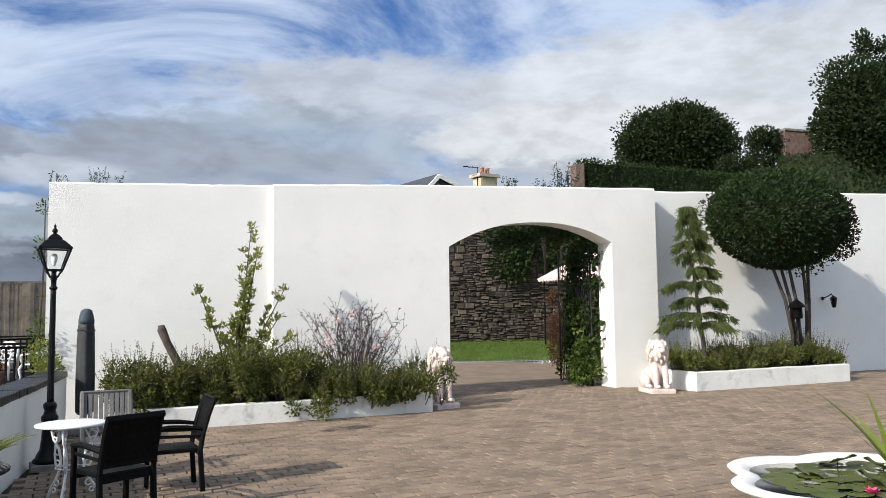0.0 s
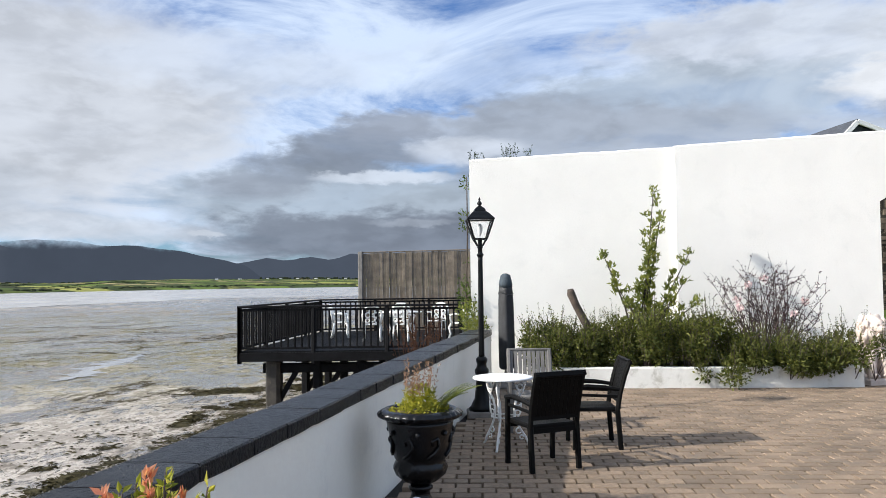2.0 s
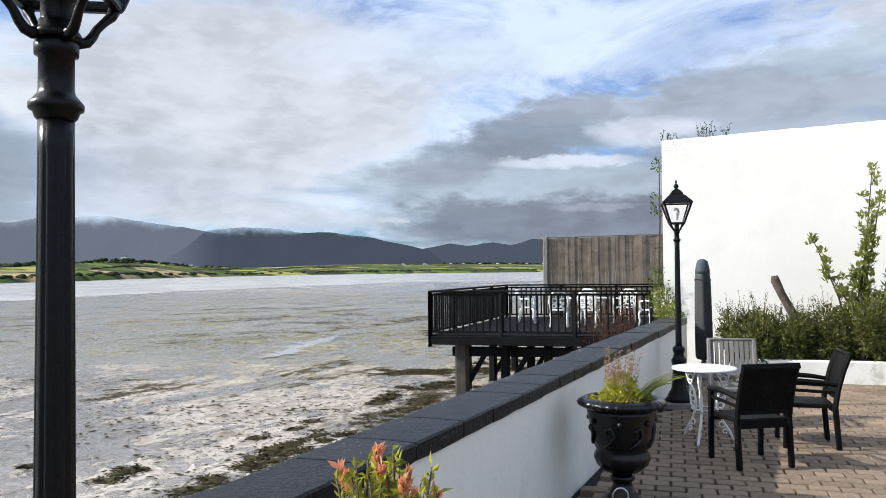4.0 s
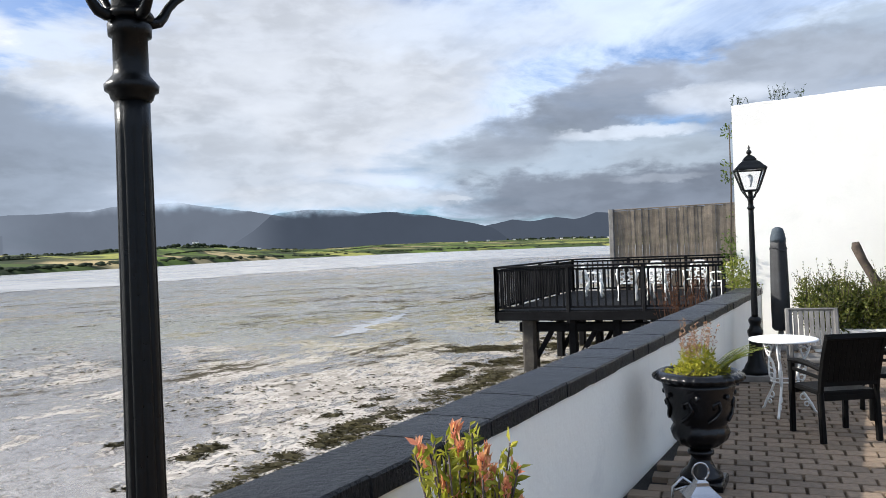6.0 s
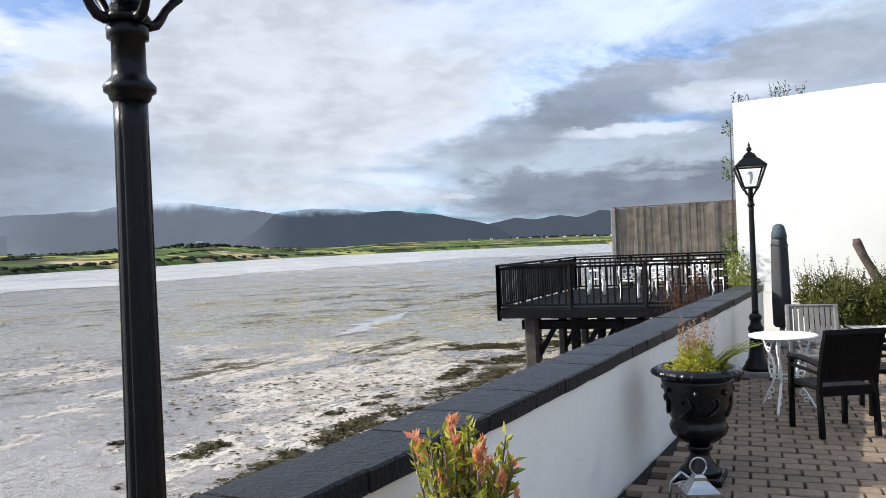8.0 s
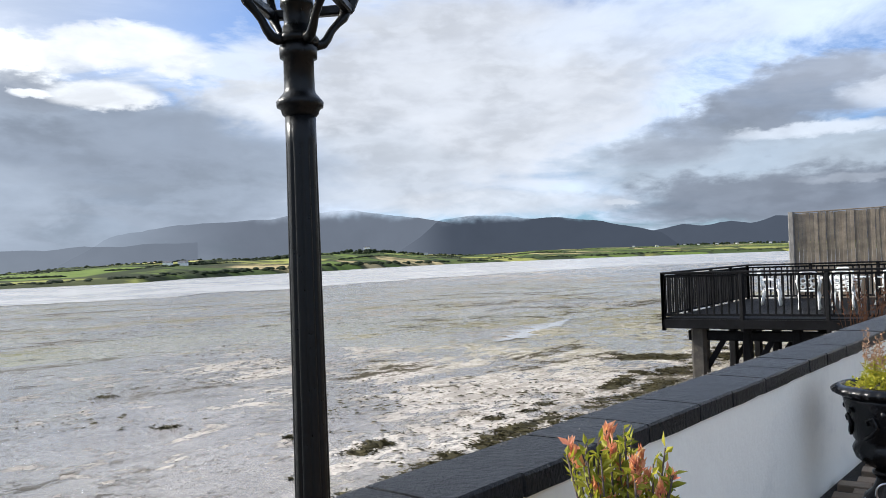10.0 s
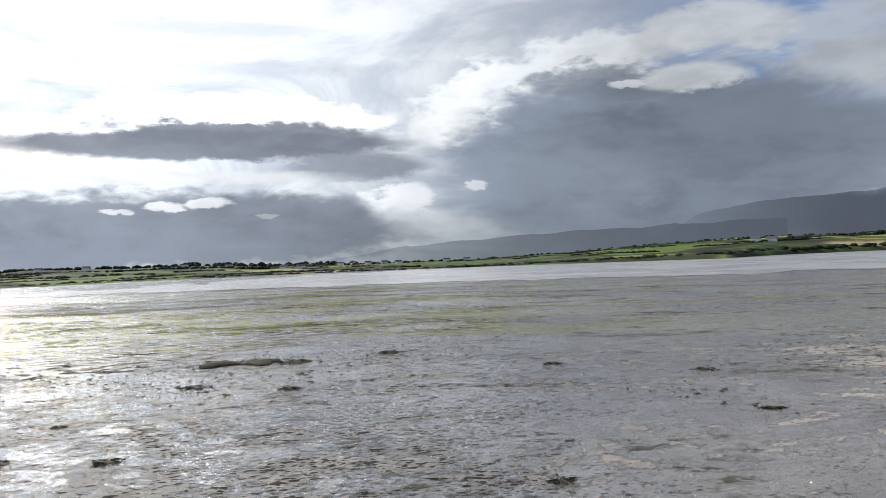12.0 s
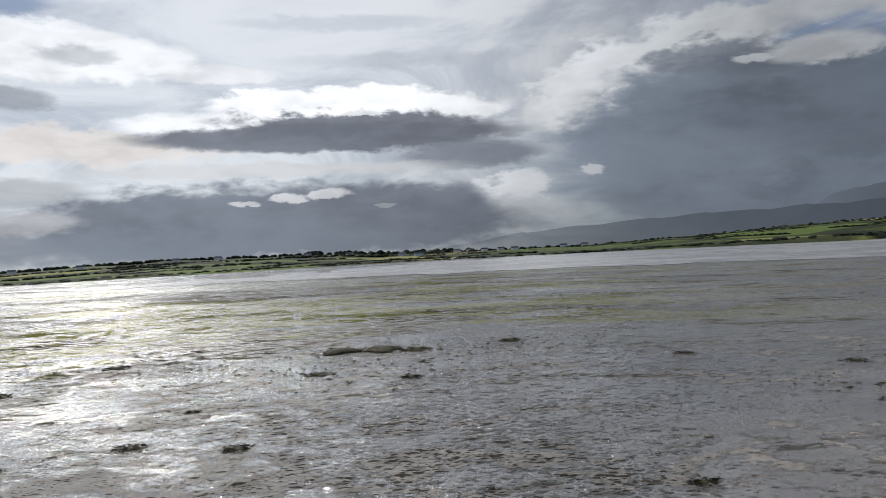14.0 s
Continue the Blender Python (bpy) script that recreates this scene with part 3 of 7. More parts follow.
# ---- geometry helpers ----
class Geo:
    """Collects vertices and faces for one mesh."""

    def __init__(self):
        self.v, self.f, self.smooth = [], [], set()

    def add(self, verts, faces, m=None, smooth=False):
        n = len(self.v)
        self.v += [tuple(m @ Vector(p)) for p in verts] if m is not None else [tuple(p) for p in verts]
        if smooth:
            self.smooth.update(range(len(self.f), len(self.f) + len(faces)))
        self.f += [tuple(i + n for i in f) for f in faces]
        return self

    def box(self, x0, y0, z0, x1, y1, z1, m=None, cham=0.0):
        """A box; with cham its top edges are cut back."""
        c = cham
        v = [(x0, y0, z0), (x1, y0, z0), (x1, y1, z0), (x0, y1, z0), (x0, y0, z1 - c), (x1, y0, z1 - c), (x1, y1, z1 - c), (x0, y1, z1 - c)]
        f = [(3, 2, 1, 0), (0, 1, 5, 4), (1, 2, 6, 5), (2, 3, 7, 6), (3, 0, 4, 7)]
        if c:
            v += [(x0 + c, y0 + c, z1), (x1 - c, y0 + c, z1), (x1 - c, y1 - c, z1), (x0 + c, y1 - c, z1)]
            f += [(4, 5, 9, 8), (5, 6, 10, 9), (6, 7, 11, 10), (7, 4, 8, 11), (8, 9, 10, 11)]
        else:
            f += [(4, 5, 6, 7)]
        return self.add(v, f, m)

    def bar(self, a, b, w, d, m=None, up=(0, 0, 1)):
        """A straight bar of width w and depth d from a to b, its edges slightly cut."""
        a, b = Vector(a), Vector(b)
        t = (b - a).normalized()
        s = t.cross(Vector(up))
        s = t.cross(Vector((1, 0, 0))) if s.length < 1e-3 else s
        s.normalize()
        n = s.cross(t)
        c = min(w, d) * 0.18
        ring = [(-w / 2 + c, -d / 2), (w / 2 - c, -d / 2), (w / 2, -d / 2 + c), (w / 2, d / 2 - c), (w / 2 - c, d / 2), (-w / 2 + c, d / 2), (-w / 2, d / 2 - c), (-w / 2, -d / 2 + c)]
        v = [p + s * i + n * j for p in (a, b) for i, j in ring]
        f = [(i, (i + 1) % 8, 8 + (i + 1) % 8, 8 + i) for i in range(8)] + [tuple(range(7, -1, -1)), tuple(range(8, 16))]
        return self.add(v, f, m)

    def lathe(self, profile, seg=24, m=None, wave=None, smooth=True):
        """Turns (radius, height) pairs about z. wave(angle, height) scales the radius."""
        v, f = [], []
        for r, z in profile:
            for i in range(seg):
                a = 2 * math.pi * i / seg
                q = r * (wave(a, z) if wave else 1)
                v.append((q * math.cos(a), q * math.sin(a), z))
        for j in range(len(profile) - 1):
            for i in range(seg):
                f.append((j * seg + i, j * seg + (i + 1) % seg, (j + 1) * seg + (i + 1) % seg, (j + 1) * seg + i))
        f += [tuple(range(seg - 1, -1, -1)), tuple((len(profile) - 1) * seg + i for i in range(seg))]
        return self.add(v, f, m, smooth)

    def tube(self, pts, radii, seg=6, m=None, smooth=True):
        pts = [Vector(p) for p in pts]
        radii = [radii] * len(pts) if not isinstance(radii, (list, tuple)) else radii
        v, f, side = [], [], None
        for i, p in enumerate(pts):
            t = (pts[min(i + 1, len(pts) - 1)] - pts[max(i - 1, 0)]).normalized()
            ref = side if side is not None else (Vector((1, 0, 0)) if abs(t.x) < 0.8 else Vector((0, 1, 0)))
            side = (ref - t * ref.dot(t)).normalized()
            up = t.cross(side)
            v += [p + (side * math.cos(2 * math.pi * j / seg) + up * math.sin(2 * math.pi * j / seg)) * radii[i] for j in range(seg)]
        for i in range(len(pts) - 1):
            f += [(i * seg + j, i * seg + (j + 1) % seg, (i + 1) * seg + (j + 1) % seg, (i + 1) * seg + j) for j in range(seg)]
        f += [tuple(range(seg - 1, -1, -1)), tuple((len(pts) - 1) * seg + j for j in range(seg))]
        return self.add(v, f, m, smooth)

    def leaf(self, p, direction, normal, length, width):
        """One pointed leaf, folded along its middle: two quads."""
        d = direction.normalized()
        s = d.cross(normal)
        s = s.normalized() if s.length > 1e-4 else d.orthogonal().normalized()
        n = s.cross(d)
        a, b = p + d * length * 0.45 + s * width * 0.5 + n * width * 0.18, p + d * length * 0.45 - s * width * 0.5 + n * width * 0.18
        tip = p + d * length - n * length * 0.08
        self.add([p, a, tip, b], [(0, 1, 2), (0, 2, 3)])
        return self

    def mesh(self, name, mat):
        me = bpy.data.meshes.new(name)
        me.from_pydata(self.v, [], self.f)
        if self.smooth:
            me.polygons.foreach_set("use_smooth", [i in self.smooth for i in range(len(self.f))])
        me.materials.append(mat)
        me.update()
        return me


def part(name, geo, mat, parent, label=""):
    ob = new(name, geo if isinstance(geo, bpy.types.Mesh) else geo.mesh(name, mat))
    ob.parent = parent
    return tagged(ob, label)


def thing(name, m, label, category, group="", kind=""):
    """An Empty that carries the parts of a thing, placed at m."""
    ob = new(name)
    ob.empty_display_size = 0.2
    ob.matrix_world = m
    return tagged(ob, label, category, group, kind)


def solid(name, geo, mat, label, category, group="", kind="", m=None):
    ob = new(name, geo.mesh(name, mat))
    if m is not None:
        ob.matrix_world = m
    return tagged(ob, label, category, group, kind)


def unit(rng):
    z, a = rng.uniform(-1, 1), rng.uniform(0, 2 * math.pi)
    s = math.sqrt(1 - z * z)
    return Vector((s * math.cos(a), s * math.sin(a), z))


def tuft(geo, rng, centre, radii, count, size, shell=0.55, droop=0.0, aspect=0.5):
    """Leaves spread through an ellipsoid, thickest near its skin, turned outwards."""
    c, r = Vector(centre), Vector(radii)
    for _ in range(count):
        u = unit(rng)
        k = rng.uniform(shell, 1.0) ** 0.7
        p = c + Vector((u.x * r.x, u.y * r.y, u.z * r.z)) * k
        d = (u + unit(rng) * 0.9 + Vector((0, 0, 0.25 - droop))).normalized()
        s = size * rng.uniform(0.65, 1.3)
        geo.leaf(p, d, unit(rng) + u * 0.6, s, s * aspect)
    return geo


def lumpy(rng, centre, radii, n):
    """Smaller ellipsoids over a larger one, for an uneven crown."""
    c, out = Vector(centre), []
    for _ in range(n):
        u = unit(rng)
        k = rng.uniform(0.45, 0.86)
        q = rng.uniform(0.26, 0.46)
        out.append((c + Vector((u.x * radii[0], u.y * radii[1], u.z * radii[2])) * k, [x * q for x in radii]))
    return out


# ---- plan of the court ----
WALL_TURN = math.degrees(math.atan(0.10))
WALL = pose(0, 16.1, 0, 0, 0, WALL_TURN)  # x along the white wall, y behind it


def at_wall(u, v, z=0.0, turn=0.0):
    """A pose u metres along the white wall and v metres in front of it."""
    return WALL @ pose(u, -v, z, 0, 0, turn)


def sea_x(y):
    """The court-side face of the sea wall."""
    return -2.05 + 0.04 * (y - 8)


def wall_top(u):
    return float(np.interp(u, (-2.4, 1.55, 4.0, 10.9, 24.0), (4.12, 4.29, 4.43, 4.74, 5.35)))


def shore_r(yaw):
    """Distance of the far shoreline by bearing."""
    return float(np.interp(yaw, (-40, 10, 17, 28, 38, 47, 56, 60, 73, 89, 105, 119, 150, 200), (1600, 1500, 1400, 1250, 930, 600, 460, 375, 340, 300, 248, 224, 300, 500)))


def land_el(yaw):
    """Height of the far land's skyline, in degrees above eye level."""
    return float(np.interp(yaw, (-40, 15, 19, 28, 32, 35.7, 40, 44, 49, 52.5, 56, 61.7, 65.5, 69, 73, 77, 87, 92, 97, 103, 108, 113, 119, 150, 200), (0.3, 0.36, 0.4, 0.44, 0.42, 0.22, 0.42, 0.82, 0.74, 0.52, 0.58, 0.42, 0.22, 0.0, -0.2, -0.42, -0.5, -0.45, -0.25, -0.22, -0.22, -0.35, -0.55, -0.4, -0.2)))


EYE = Vector((-0.7, 1.1, 1.75))


def away(yaw, r, z=0.0):
    a = radians(yaw)
    return (EYE.x - r * math.sin(a), EYE.y + r * math.cos(a), z)


def flat_z(r):
    """The tidal flat falls gently seawards."""
    return float(np.interp(r, (0, 25, 60, 150, 400, 900, 5000), (-1.2, -1.22, -1.7, -3.4, -4.05, -8.0, -60.0)))


# ---- ground, water, far land ----
def build_ground():
    rng, g = random.Random(3), Geo()
    radii = [0.0] + list(np.geomspace(1.5, 4300, 90))
    seg = 160
    for r in radii:
        for i in range(seg):
            x, y, _ = away(360 * i / seg, r)
            bump = 0.05 * noise.noise((x * 0.22, y * 0.22, 0)) + 0.02 * noise.noise((x * 0.9, y * 0.9, 3)) if r < 80 else 0
            g.v.append((x, y, flat_z(r) + bump))
    for j in range(len(radii) - 1):
        g.f += [(j * seg + i, j * seg + (i + 1) % seg, (j + 1) * seg + (i + 1) % seg, (j + 1) * seg + i) for i in range(seg)]
    g.smooth = set(range(len(g.f)))
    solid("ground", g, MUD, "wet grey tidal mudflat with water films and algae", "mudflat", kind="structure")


build_ground()


def ring_strip(name, mat, yaws, inner, outer, label, category, kind="structure"):
    """A sheet between two distances, by bearing; inner and outer give (distance, height)."""
    g = Geo()
    for yaw in yaws:
        g.v += [away(yaw, *inner(yaw)), away(yaw, *outer(yaw))]
    g.f = [(2 * i, 2 * i + 1, 2 * i + 3, 2 * i + 2) for i in range(len(yaws) - 1)]
    return solid(name, g, mat, label, category, kind=kind)


def water_near(yaw):
    """The near edge of the channel wanders a little."""
    base = np.interp(yaw, (10, 15, 23, 34, 47, 60, 73, 89, 105, 119), (390, 364, 360, 262, 182, 148, 141, 141, 148, 164))
    return float(base * (1 + 0.09 * noise.noise((yaw * 0.21, 0, 0)) + 0.06 * noise.noise((yaw * 0.8, 4, 0)) + 0.03 * noise.noise((yaw * 2.7, 7, 0))))


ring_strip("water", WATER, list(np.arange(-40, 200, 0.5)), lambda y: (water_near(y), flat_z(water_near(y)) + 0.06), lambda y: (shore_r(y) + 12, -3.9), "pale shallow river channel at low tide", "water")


def creek(points, label):
    """A shallow run of water winding over the mud; points give bearing, distance and half width."""
    g = Geo()
    n = 160
    for i in range(n + 1):
        q = i / n * (len(points) - 1)
        yaw, r, w = (float(np.interp(q, range(len(points)), [p[j] for p in points])) for j in range(3))
        x, y, _ = away(yaw + 0.5 * noise.noise((q * 2.0, 5, 0)), r)
        for s in (-1.0, 1.0):
            edge = s * w * max(0.08, 0.75 + 0.9 * noise.noise((q * 4.1, 2 + 7 * s, 0)) + 0.9 * noise.noise((q * 13.0, 9 * s, 3)))
            g.v.append((x + edge * 1.3, y + edge * 0.35, flat_z(r) + 0.02))
    g.f = [(2 * i, 2 * i + 1, 2 * i + 3, 2 * i + 2) for i in range(n)]
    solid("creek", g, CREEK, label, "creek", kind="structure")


creek(((35.0, 28, 0.08), (34.2, 28.8, 0.28), (32.6, 31, 0.65), (31.2, 35, 0.58), (30.2, 37.5, 0.25), (29.4, 39.5, 0.06)), "bright shallow creek winding over the mud")


def build_far_land():
    """Low farmland across the estuary: a shore bank, fields and a wavering skyline."""
    g, steps = Geo(), (0.0, 0.02, 0.10, 0.25, 0.45, 0.7, 1.0, 1.25)
    rise = (0.0, 0.14, 0.30, 0.48, 0.68, 0.86, 1.0, 0.9)
    yaws = list(np.arange(-40, 200, 0.5))
    for yaw in yaws:
        r0 = shore_r(yaw)
        top = 1.75 + r0 * 1.9 * math.tan(radians(land_el(yaw)))
        for s, h in zip(steps, rise):
            r = r0 * (1 + 0.9 * s)
            z = -4.0 + (top + 4.0) * h + r0 * 0.0035 * noise.noise((yaw * 0.35, s * 3.0, 0)) * min(1, s * 3)
            g.v.append(away(yaw, r, z))
    n = len(steps)
    g.f = [(i * n + j, i * n + j + 1, (i + 1) * n + j + 1, (i + 1) * n + j) for i in range(len(yaws) - 1) for j in range(n - 1)]
    g.smooth = set(range(len(g.f)))
    solid("far_shore", g, FIELDS, "low green farmland with hedged fields across the estuary", "farmland", kind="structure")


build_far_land()


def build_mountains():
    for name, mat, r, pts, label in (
        ("mountain_range", MOUNTAIN_RANGE, 4250, ((-30, 1.2), (-5, 1.8), (8, 2.2), (14.7, 2.1), (15.6, 2.2), (17.2, 1.8), (18.2, 1.93), (20.2, 1.74), (21.5, 1.95), (23.1, 1.6), (26, 1.3), (30, 0.8), (34, 0.2)), "mountain range tinted blue grey for haze, under dark cloud"),
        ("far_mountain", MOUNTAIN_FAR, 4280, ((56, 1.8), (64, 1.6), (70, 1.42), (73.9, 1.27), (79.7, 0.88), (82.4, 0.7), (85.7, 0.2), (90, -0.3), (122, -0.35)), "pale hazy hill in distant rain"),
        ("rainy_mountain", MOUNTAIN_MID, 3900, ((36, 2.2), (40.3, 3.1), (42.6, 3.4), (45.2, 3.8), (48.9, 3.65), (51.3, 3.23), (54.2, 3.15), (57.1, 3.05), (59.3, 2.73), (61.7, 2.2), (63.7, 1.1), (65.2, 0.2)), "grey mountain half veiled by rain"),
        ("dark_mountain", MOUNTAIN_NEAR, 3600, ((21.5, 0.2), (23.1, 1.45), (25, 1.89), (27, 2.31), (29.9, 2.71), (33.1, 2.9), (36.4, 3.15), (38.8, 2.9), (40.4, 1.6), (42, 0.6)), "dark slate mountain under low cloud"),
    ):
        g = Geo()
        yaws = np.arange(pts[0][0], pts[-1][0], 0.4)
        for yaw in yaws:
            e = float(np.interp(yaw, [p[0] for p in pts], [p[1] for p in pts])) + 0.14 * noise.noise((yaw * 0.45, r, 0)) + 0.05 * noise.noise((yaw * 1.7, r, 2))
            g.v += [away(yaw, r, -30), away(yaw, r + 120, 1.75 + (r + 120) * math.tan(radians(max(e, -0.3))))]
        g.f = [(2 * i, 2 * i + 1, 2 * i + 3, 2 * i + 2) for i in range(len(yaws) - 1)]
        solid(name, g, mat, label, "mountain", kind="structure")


build_mountains()


# ---- white wall with the arch ----
def wall_section(name, u0, u1, front, back, label, arch=None):
    """A stretch of rendered wall with a slightly wavering top; arch: (left, right, springing, crown) of an opening."""
    g, rng = Geo(), random.Random(name)
    us = [u0 + (u1 - u0) * i / 24 for i in range(25)]
    if arch:
        a0, a1, s0, s1, crown = arch
        n = 28
        curve = []
        for i in range(n + 1):
            t = i / n
            curve.append((a0 + (a1 - a0) * t, s0 + (s1 - s0) * t + (crown - (s0 + s1) / 2) * (1 - abs(2 * t - 1) ** 2.3)))
        us = sorted(set([round(u, 4) for u in us if not a0 - 0.02 < u < a1 + 0.02] + [round(c[0], 4) for c in curve]))
        low = {round(c[0], 4): c[1] for c in curve}
    cols = []
    for u in us:
        top = wall_top(u) + 0.018 * noise.noise((u * 1.3, 0, 7)) + 0.008 * noise.noise((u * 6, 0, 9))
        cols.append((u, top))
    for i in range(len(cols) - 1):
        (ua, ta), (ub, tb) = cols[i], cols[i + 1]
        inside = arch and ua >= arch[0] - 1e-3 and ub <= arch[1] + 1e-3
        za, zb = (low[ua], low[ub]) if inside else (-0.3, -0.3)
        v = [(ua, -front, za), (ub, -front, zb), (ub, -front, tb - 0.03), (ua, -front, ta - 0.03), (ua, -front + 0.03, ta), (ub, -front + 0.03, tb), (ua, back - 0.03, ta), (ub, back - 0.03, tb), (ua, back, ta - 0.03), (ub, back, tb - 0.03), (ua, back, za), (ub, back, zb)]
        f = [(0, 1, 2, 3), (3, 2, 5, 4), (4, 5, 7, 6), (6, 7, 9, 8), (8, 9, 11, 10)]
        if inside:
            f.append((10, 11, 1, 0))
        g.add(v, f)
    for u in (us[0], us[-1]):
        t = dict(cols)[u]
        g.add([(u, -front, -0.3), (u, back, -0.3), (u, back, t - 0.03), (u, back - 0.03, t), (u, -front + 0.03, t), (u, -front, t - 0.03)], [(0, 1, 2, 3, 4, 5) if u == us[-1] else (5, 4, 3, 2, 1, 0)])
    if arch:
        for u, s in ((arch[0], arch[2]), (arch[1], arch[3])):
            g.add([(u, -front, -0.3), (u, -front, s), (u, back, s), (u, back, -0.3)], [(0, 1, 2, 3) if u == arch[0] else (3, 2, 1, 0)])
    return solid(name, g, RENDER, label, "wall", kind="structure", m=WALL)


wall_section("wall_north_1", -2.33, 1.55, -0.10, 0.45, "rough white rendered courtyard wall, stepped back")
wall_section("wall_north_2", 1.55, 10.84, 0.0, 0.55, "tall white rendered wall with a wide arched gateway", arch=(5.28, 9.52, 3.17, 3.37, 3.77))
wall_section("wall_north_3", 10.84, 24.0, -0.45, 0.95, "white rendered wall set back behind a planting bed")


# ---- paving ----
def build_patio():
    g = Geo()
    edge = [(sea_x(-9) - 0.1, -9), (26, -9), (26, 19.2), (-1.7, 16.6), (sea_x(14) - 0.1, 15.9)]
    n = len(edge)
    g.add([(x, y, -0.045) for x, y in edge] + [(x, y, -1.6) for x, y in edge], [tuple(range(n)), tuple(range(2 * n - 1, n - 1, -1))] + [(i + n, (i + 1) % n + n, (i + 1) % n, i) for i in range(n)])
    return solid("pavement", g, JOINT, "courtyard of buff concrete block paving in running bond", "paving", kind="structure")


pavement = build_patio()


# ---- sea wall ----
def build_sea_wall():
    g, y0, y1, n = Geo(), -9.0, 14.35, 60
    for i in range(n + 1):
        y = y0 + (y1 - y0) * i / n
        x, w = sea_x(y), 0.006 * noise.noise((y * 1.1, 0, 0))
        g.v += [(x + w, y, -0.05), (x + w, y, 0.45), (x + w * 0.5, y, 0.875), (x - 0.32, y, 0.875), (x - 0.34, y, -1.7)]
    g.f = [(5 * i + j, 5 * (i + 1) + j, 5 * (i + 1) + j + 1, 5 * i + j + 1) for i in range(n) for j in range(4)] + [(4, 3, 2, 1, 0), tuple(5 * n + j for j in range(5))]
    wall = solid("wall_west", g, RENDER_LOW, "low white painted sea wall with a black coping", "wall", kind="structure")
    rng, y = random.Random(11), y0
    while y < y1 - 0.1:
        d = min(rng.uniform(0.40, 0.62), y1 - y)
        a, b = y + 0.007, y + d - 0.007
        s = Geo()
        lift, out = rng.uniform(-0.004, 0.005), rng.uniform(0.008, 0.020)
        pts, m = [], 4
        for j in range(m + 1):
            yy = a + (b - a) * j / m
            x = sea_x(yy)
            wob = 0.010 * noise.noise((yy * 7, 2, 0))
            low = 0.862 + 0.012 * noise.noise((yy * 9, 5, 0))
            s.v += [(x + out, yy, low), (x + out + wob * 0.4, yy, 0.942 + lift), (x + out - 0.010, yy, 0.953 + lift + wob * 0.2), (x - 0.17, yy, 0.956 + lift + wob * 0.3), (x - 0.352, yy, 0.952 + lift), (x - 0.36 + wob, yy, 0.942 + lift), (x - 0.36, yy, 0.862)]
        s.f = [(7 * j + q, 7 * (j + 1) + q, 7 * (j + 1) + (q + 1) % 7, 7 * j + (q + 1) % 7) for j in range(m) for q in range(7)] + [tuple(range(6, -1, -1)), tuple(7 * m + q for q in range(7))]
        part("coping_slab", s, COPING, wall)
        y += d
    # tiny pale lumps, most of them near the outer edge
    grit = Geo()
    for _ in range(900):
        yy = y0 + (y1 - y0) * rng.random()
        side = rng.random()
        x = sea_x(yy) - (0.33 + 0.03 * rng.random() if side < 0.6 else 0.36 * rng.random())
        r = rng.uniform(0.002, 0.007)
        grit.add([(x - r, yy, 0.951), (x, yy - r, 0.951), (x + r, yy, 0.951), (x, yy + r, 0.951), (x, yy, 0.953 + r)], [(0, 1, 4), (1, 2, 4), (2, 3, 4), (3, 0, 4)])
    tagged(part("coping_specks", grit, FLAGSTONE, wall, "tiny pale specks scattered on the coping"), kind="stuff")
    ledge = Geo()
    for i in range(n + 1):
        y = y0 + (y1 - y0) * i / n
        x = sea_x(y) - 0.34
        ledge.v += [(x, y, -1.5), (x, y, 0.80), (x - 0.13, y, 0.78), (x - 0.16, y, -1.5)]
    ledge.f = [(4 * i + j, 4 * (i + 1) + j, 4 * (i + 1) + j + 1, 4 * i + j + 1) for i in range(n) for j in range(3)]
    part("concrete_backing", ledge, FLAGSTONE, wall, "grey concrete strip behind the coping")
    return wall


sea_wall = build_sea_wall()


# ---- ground behind the arch: path, lawn, retaining wall, terrace ----
def build_garden():
    g = Geo()
    g.add([(2.2, 16.9, -0.01), (26, 19.3, -0.01), (26, 20.6, 0.0), (2.2, 19.5, 0.0)], [(0, 1, 2, 3)])
    g.add([(2.2, 19.5, 0.0), (26, 20.6, 0.0), (26, 24.2, 0.06), (2.2, 26.2, 0.14)], [(0, 1, 2, 3)])
    solid("garden_path", g, PAVER_REST, "worn buff paved garden path behind the arch", "path", kind="structure")
    lawn, rows, cols = Geo(), 14, 24
    for j in range(rows + 1):
        for i in range(cols + 1):
            x = 1.5 + 23 * i / cols
            ya = 26.9 - 0.30 * (x - 5.0)
            y = ya + (32.5 - ya) * j / rows
            lawn.v.append((x, y, 0.16 + (0.62 - 0.16) * (j / rows) + 0.02 * noise.noise((x, y, 0))))
    c = cols + 1
    lawn.f = [(j * c + i, j * c + i + 1, (j + 1) * c + i + 1, (j + 1) * c + i) for j in range(rows) for i in range(cols)]
    lawn.smooth = set(range(len(lawn.f)))
    base = solid("lawn", lawn, LAWN_SOIL, "short bright green mown lawn", "lawn", kind="structure")
    rng, blades = random.Random(5), Geo()
    for _ in range(15000):
        x = rng.uniform(6.5, 16)
        ya = 26.9 - 0.30 * (x - 5.0)
        q = rng.random()
        y = ya + (32.0 - ya) * q
        blades.leaf(Vector((x, y, 0.15 + 0.46 * q)), Vector((rng.uniform(-0.6, 0.6), rng.uniform(-0.6, 0.6), 1)), unit(rng), rng.uniform(0.05, 0.10), 0.018)
    solid("grass", blades, GRASS, "short green grass blades on the lawn", "grass", kind="stuff")


build_garden()


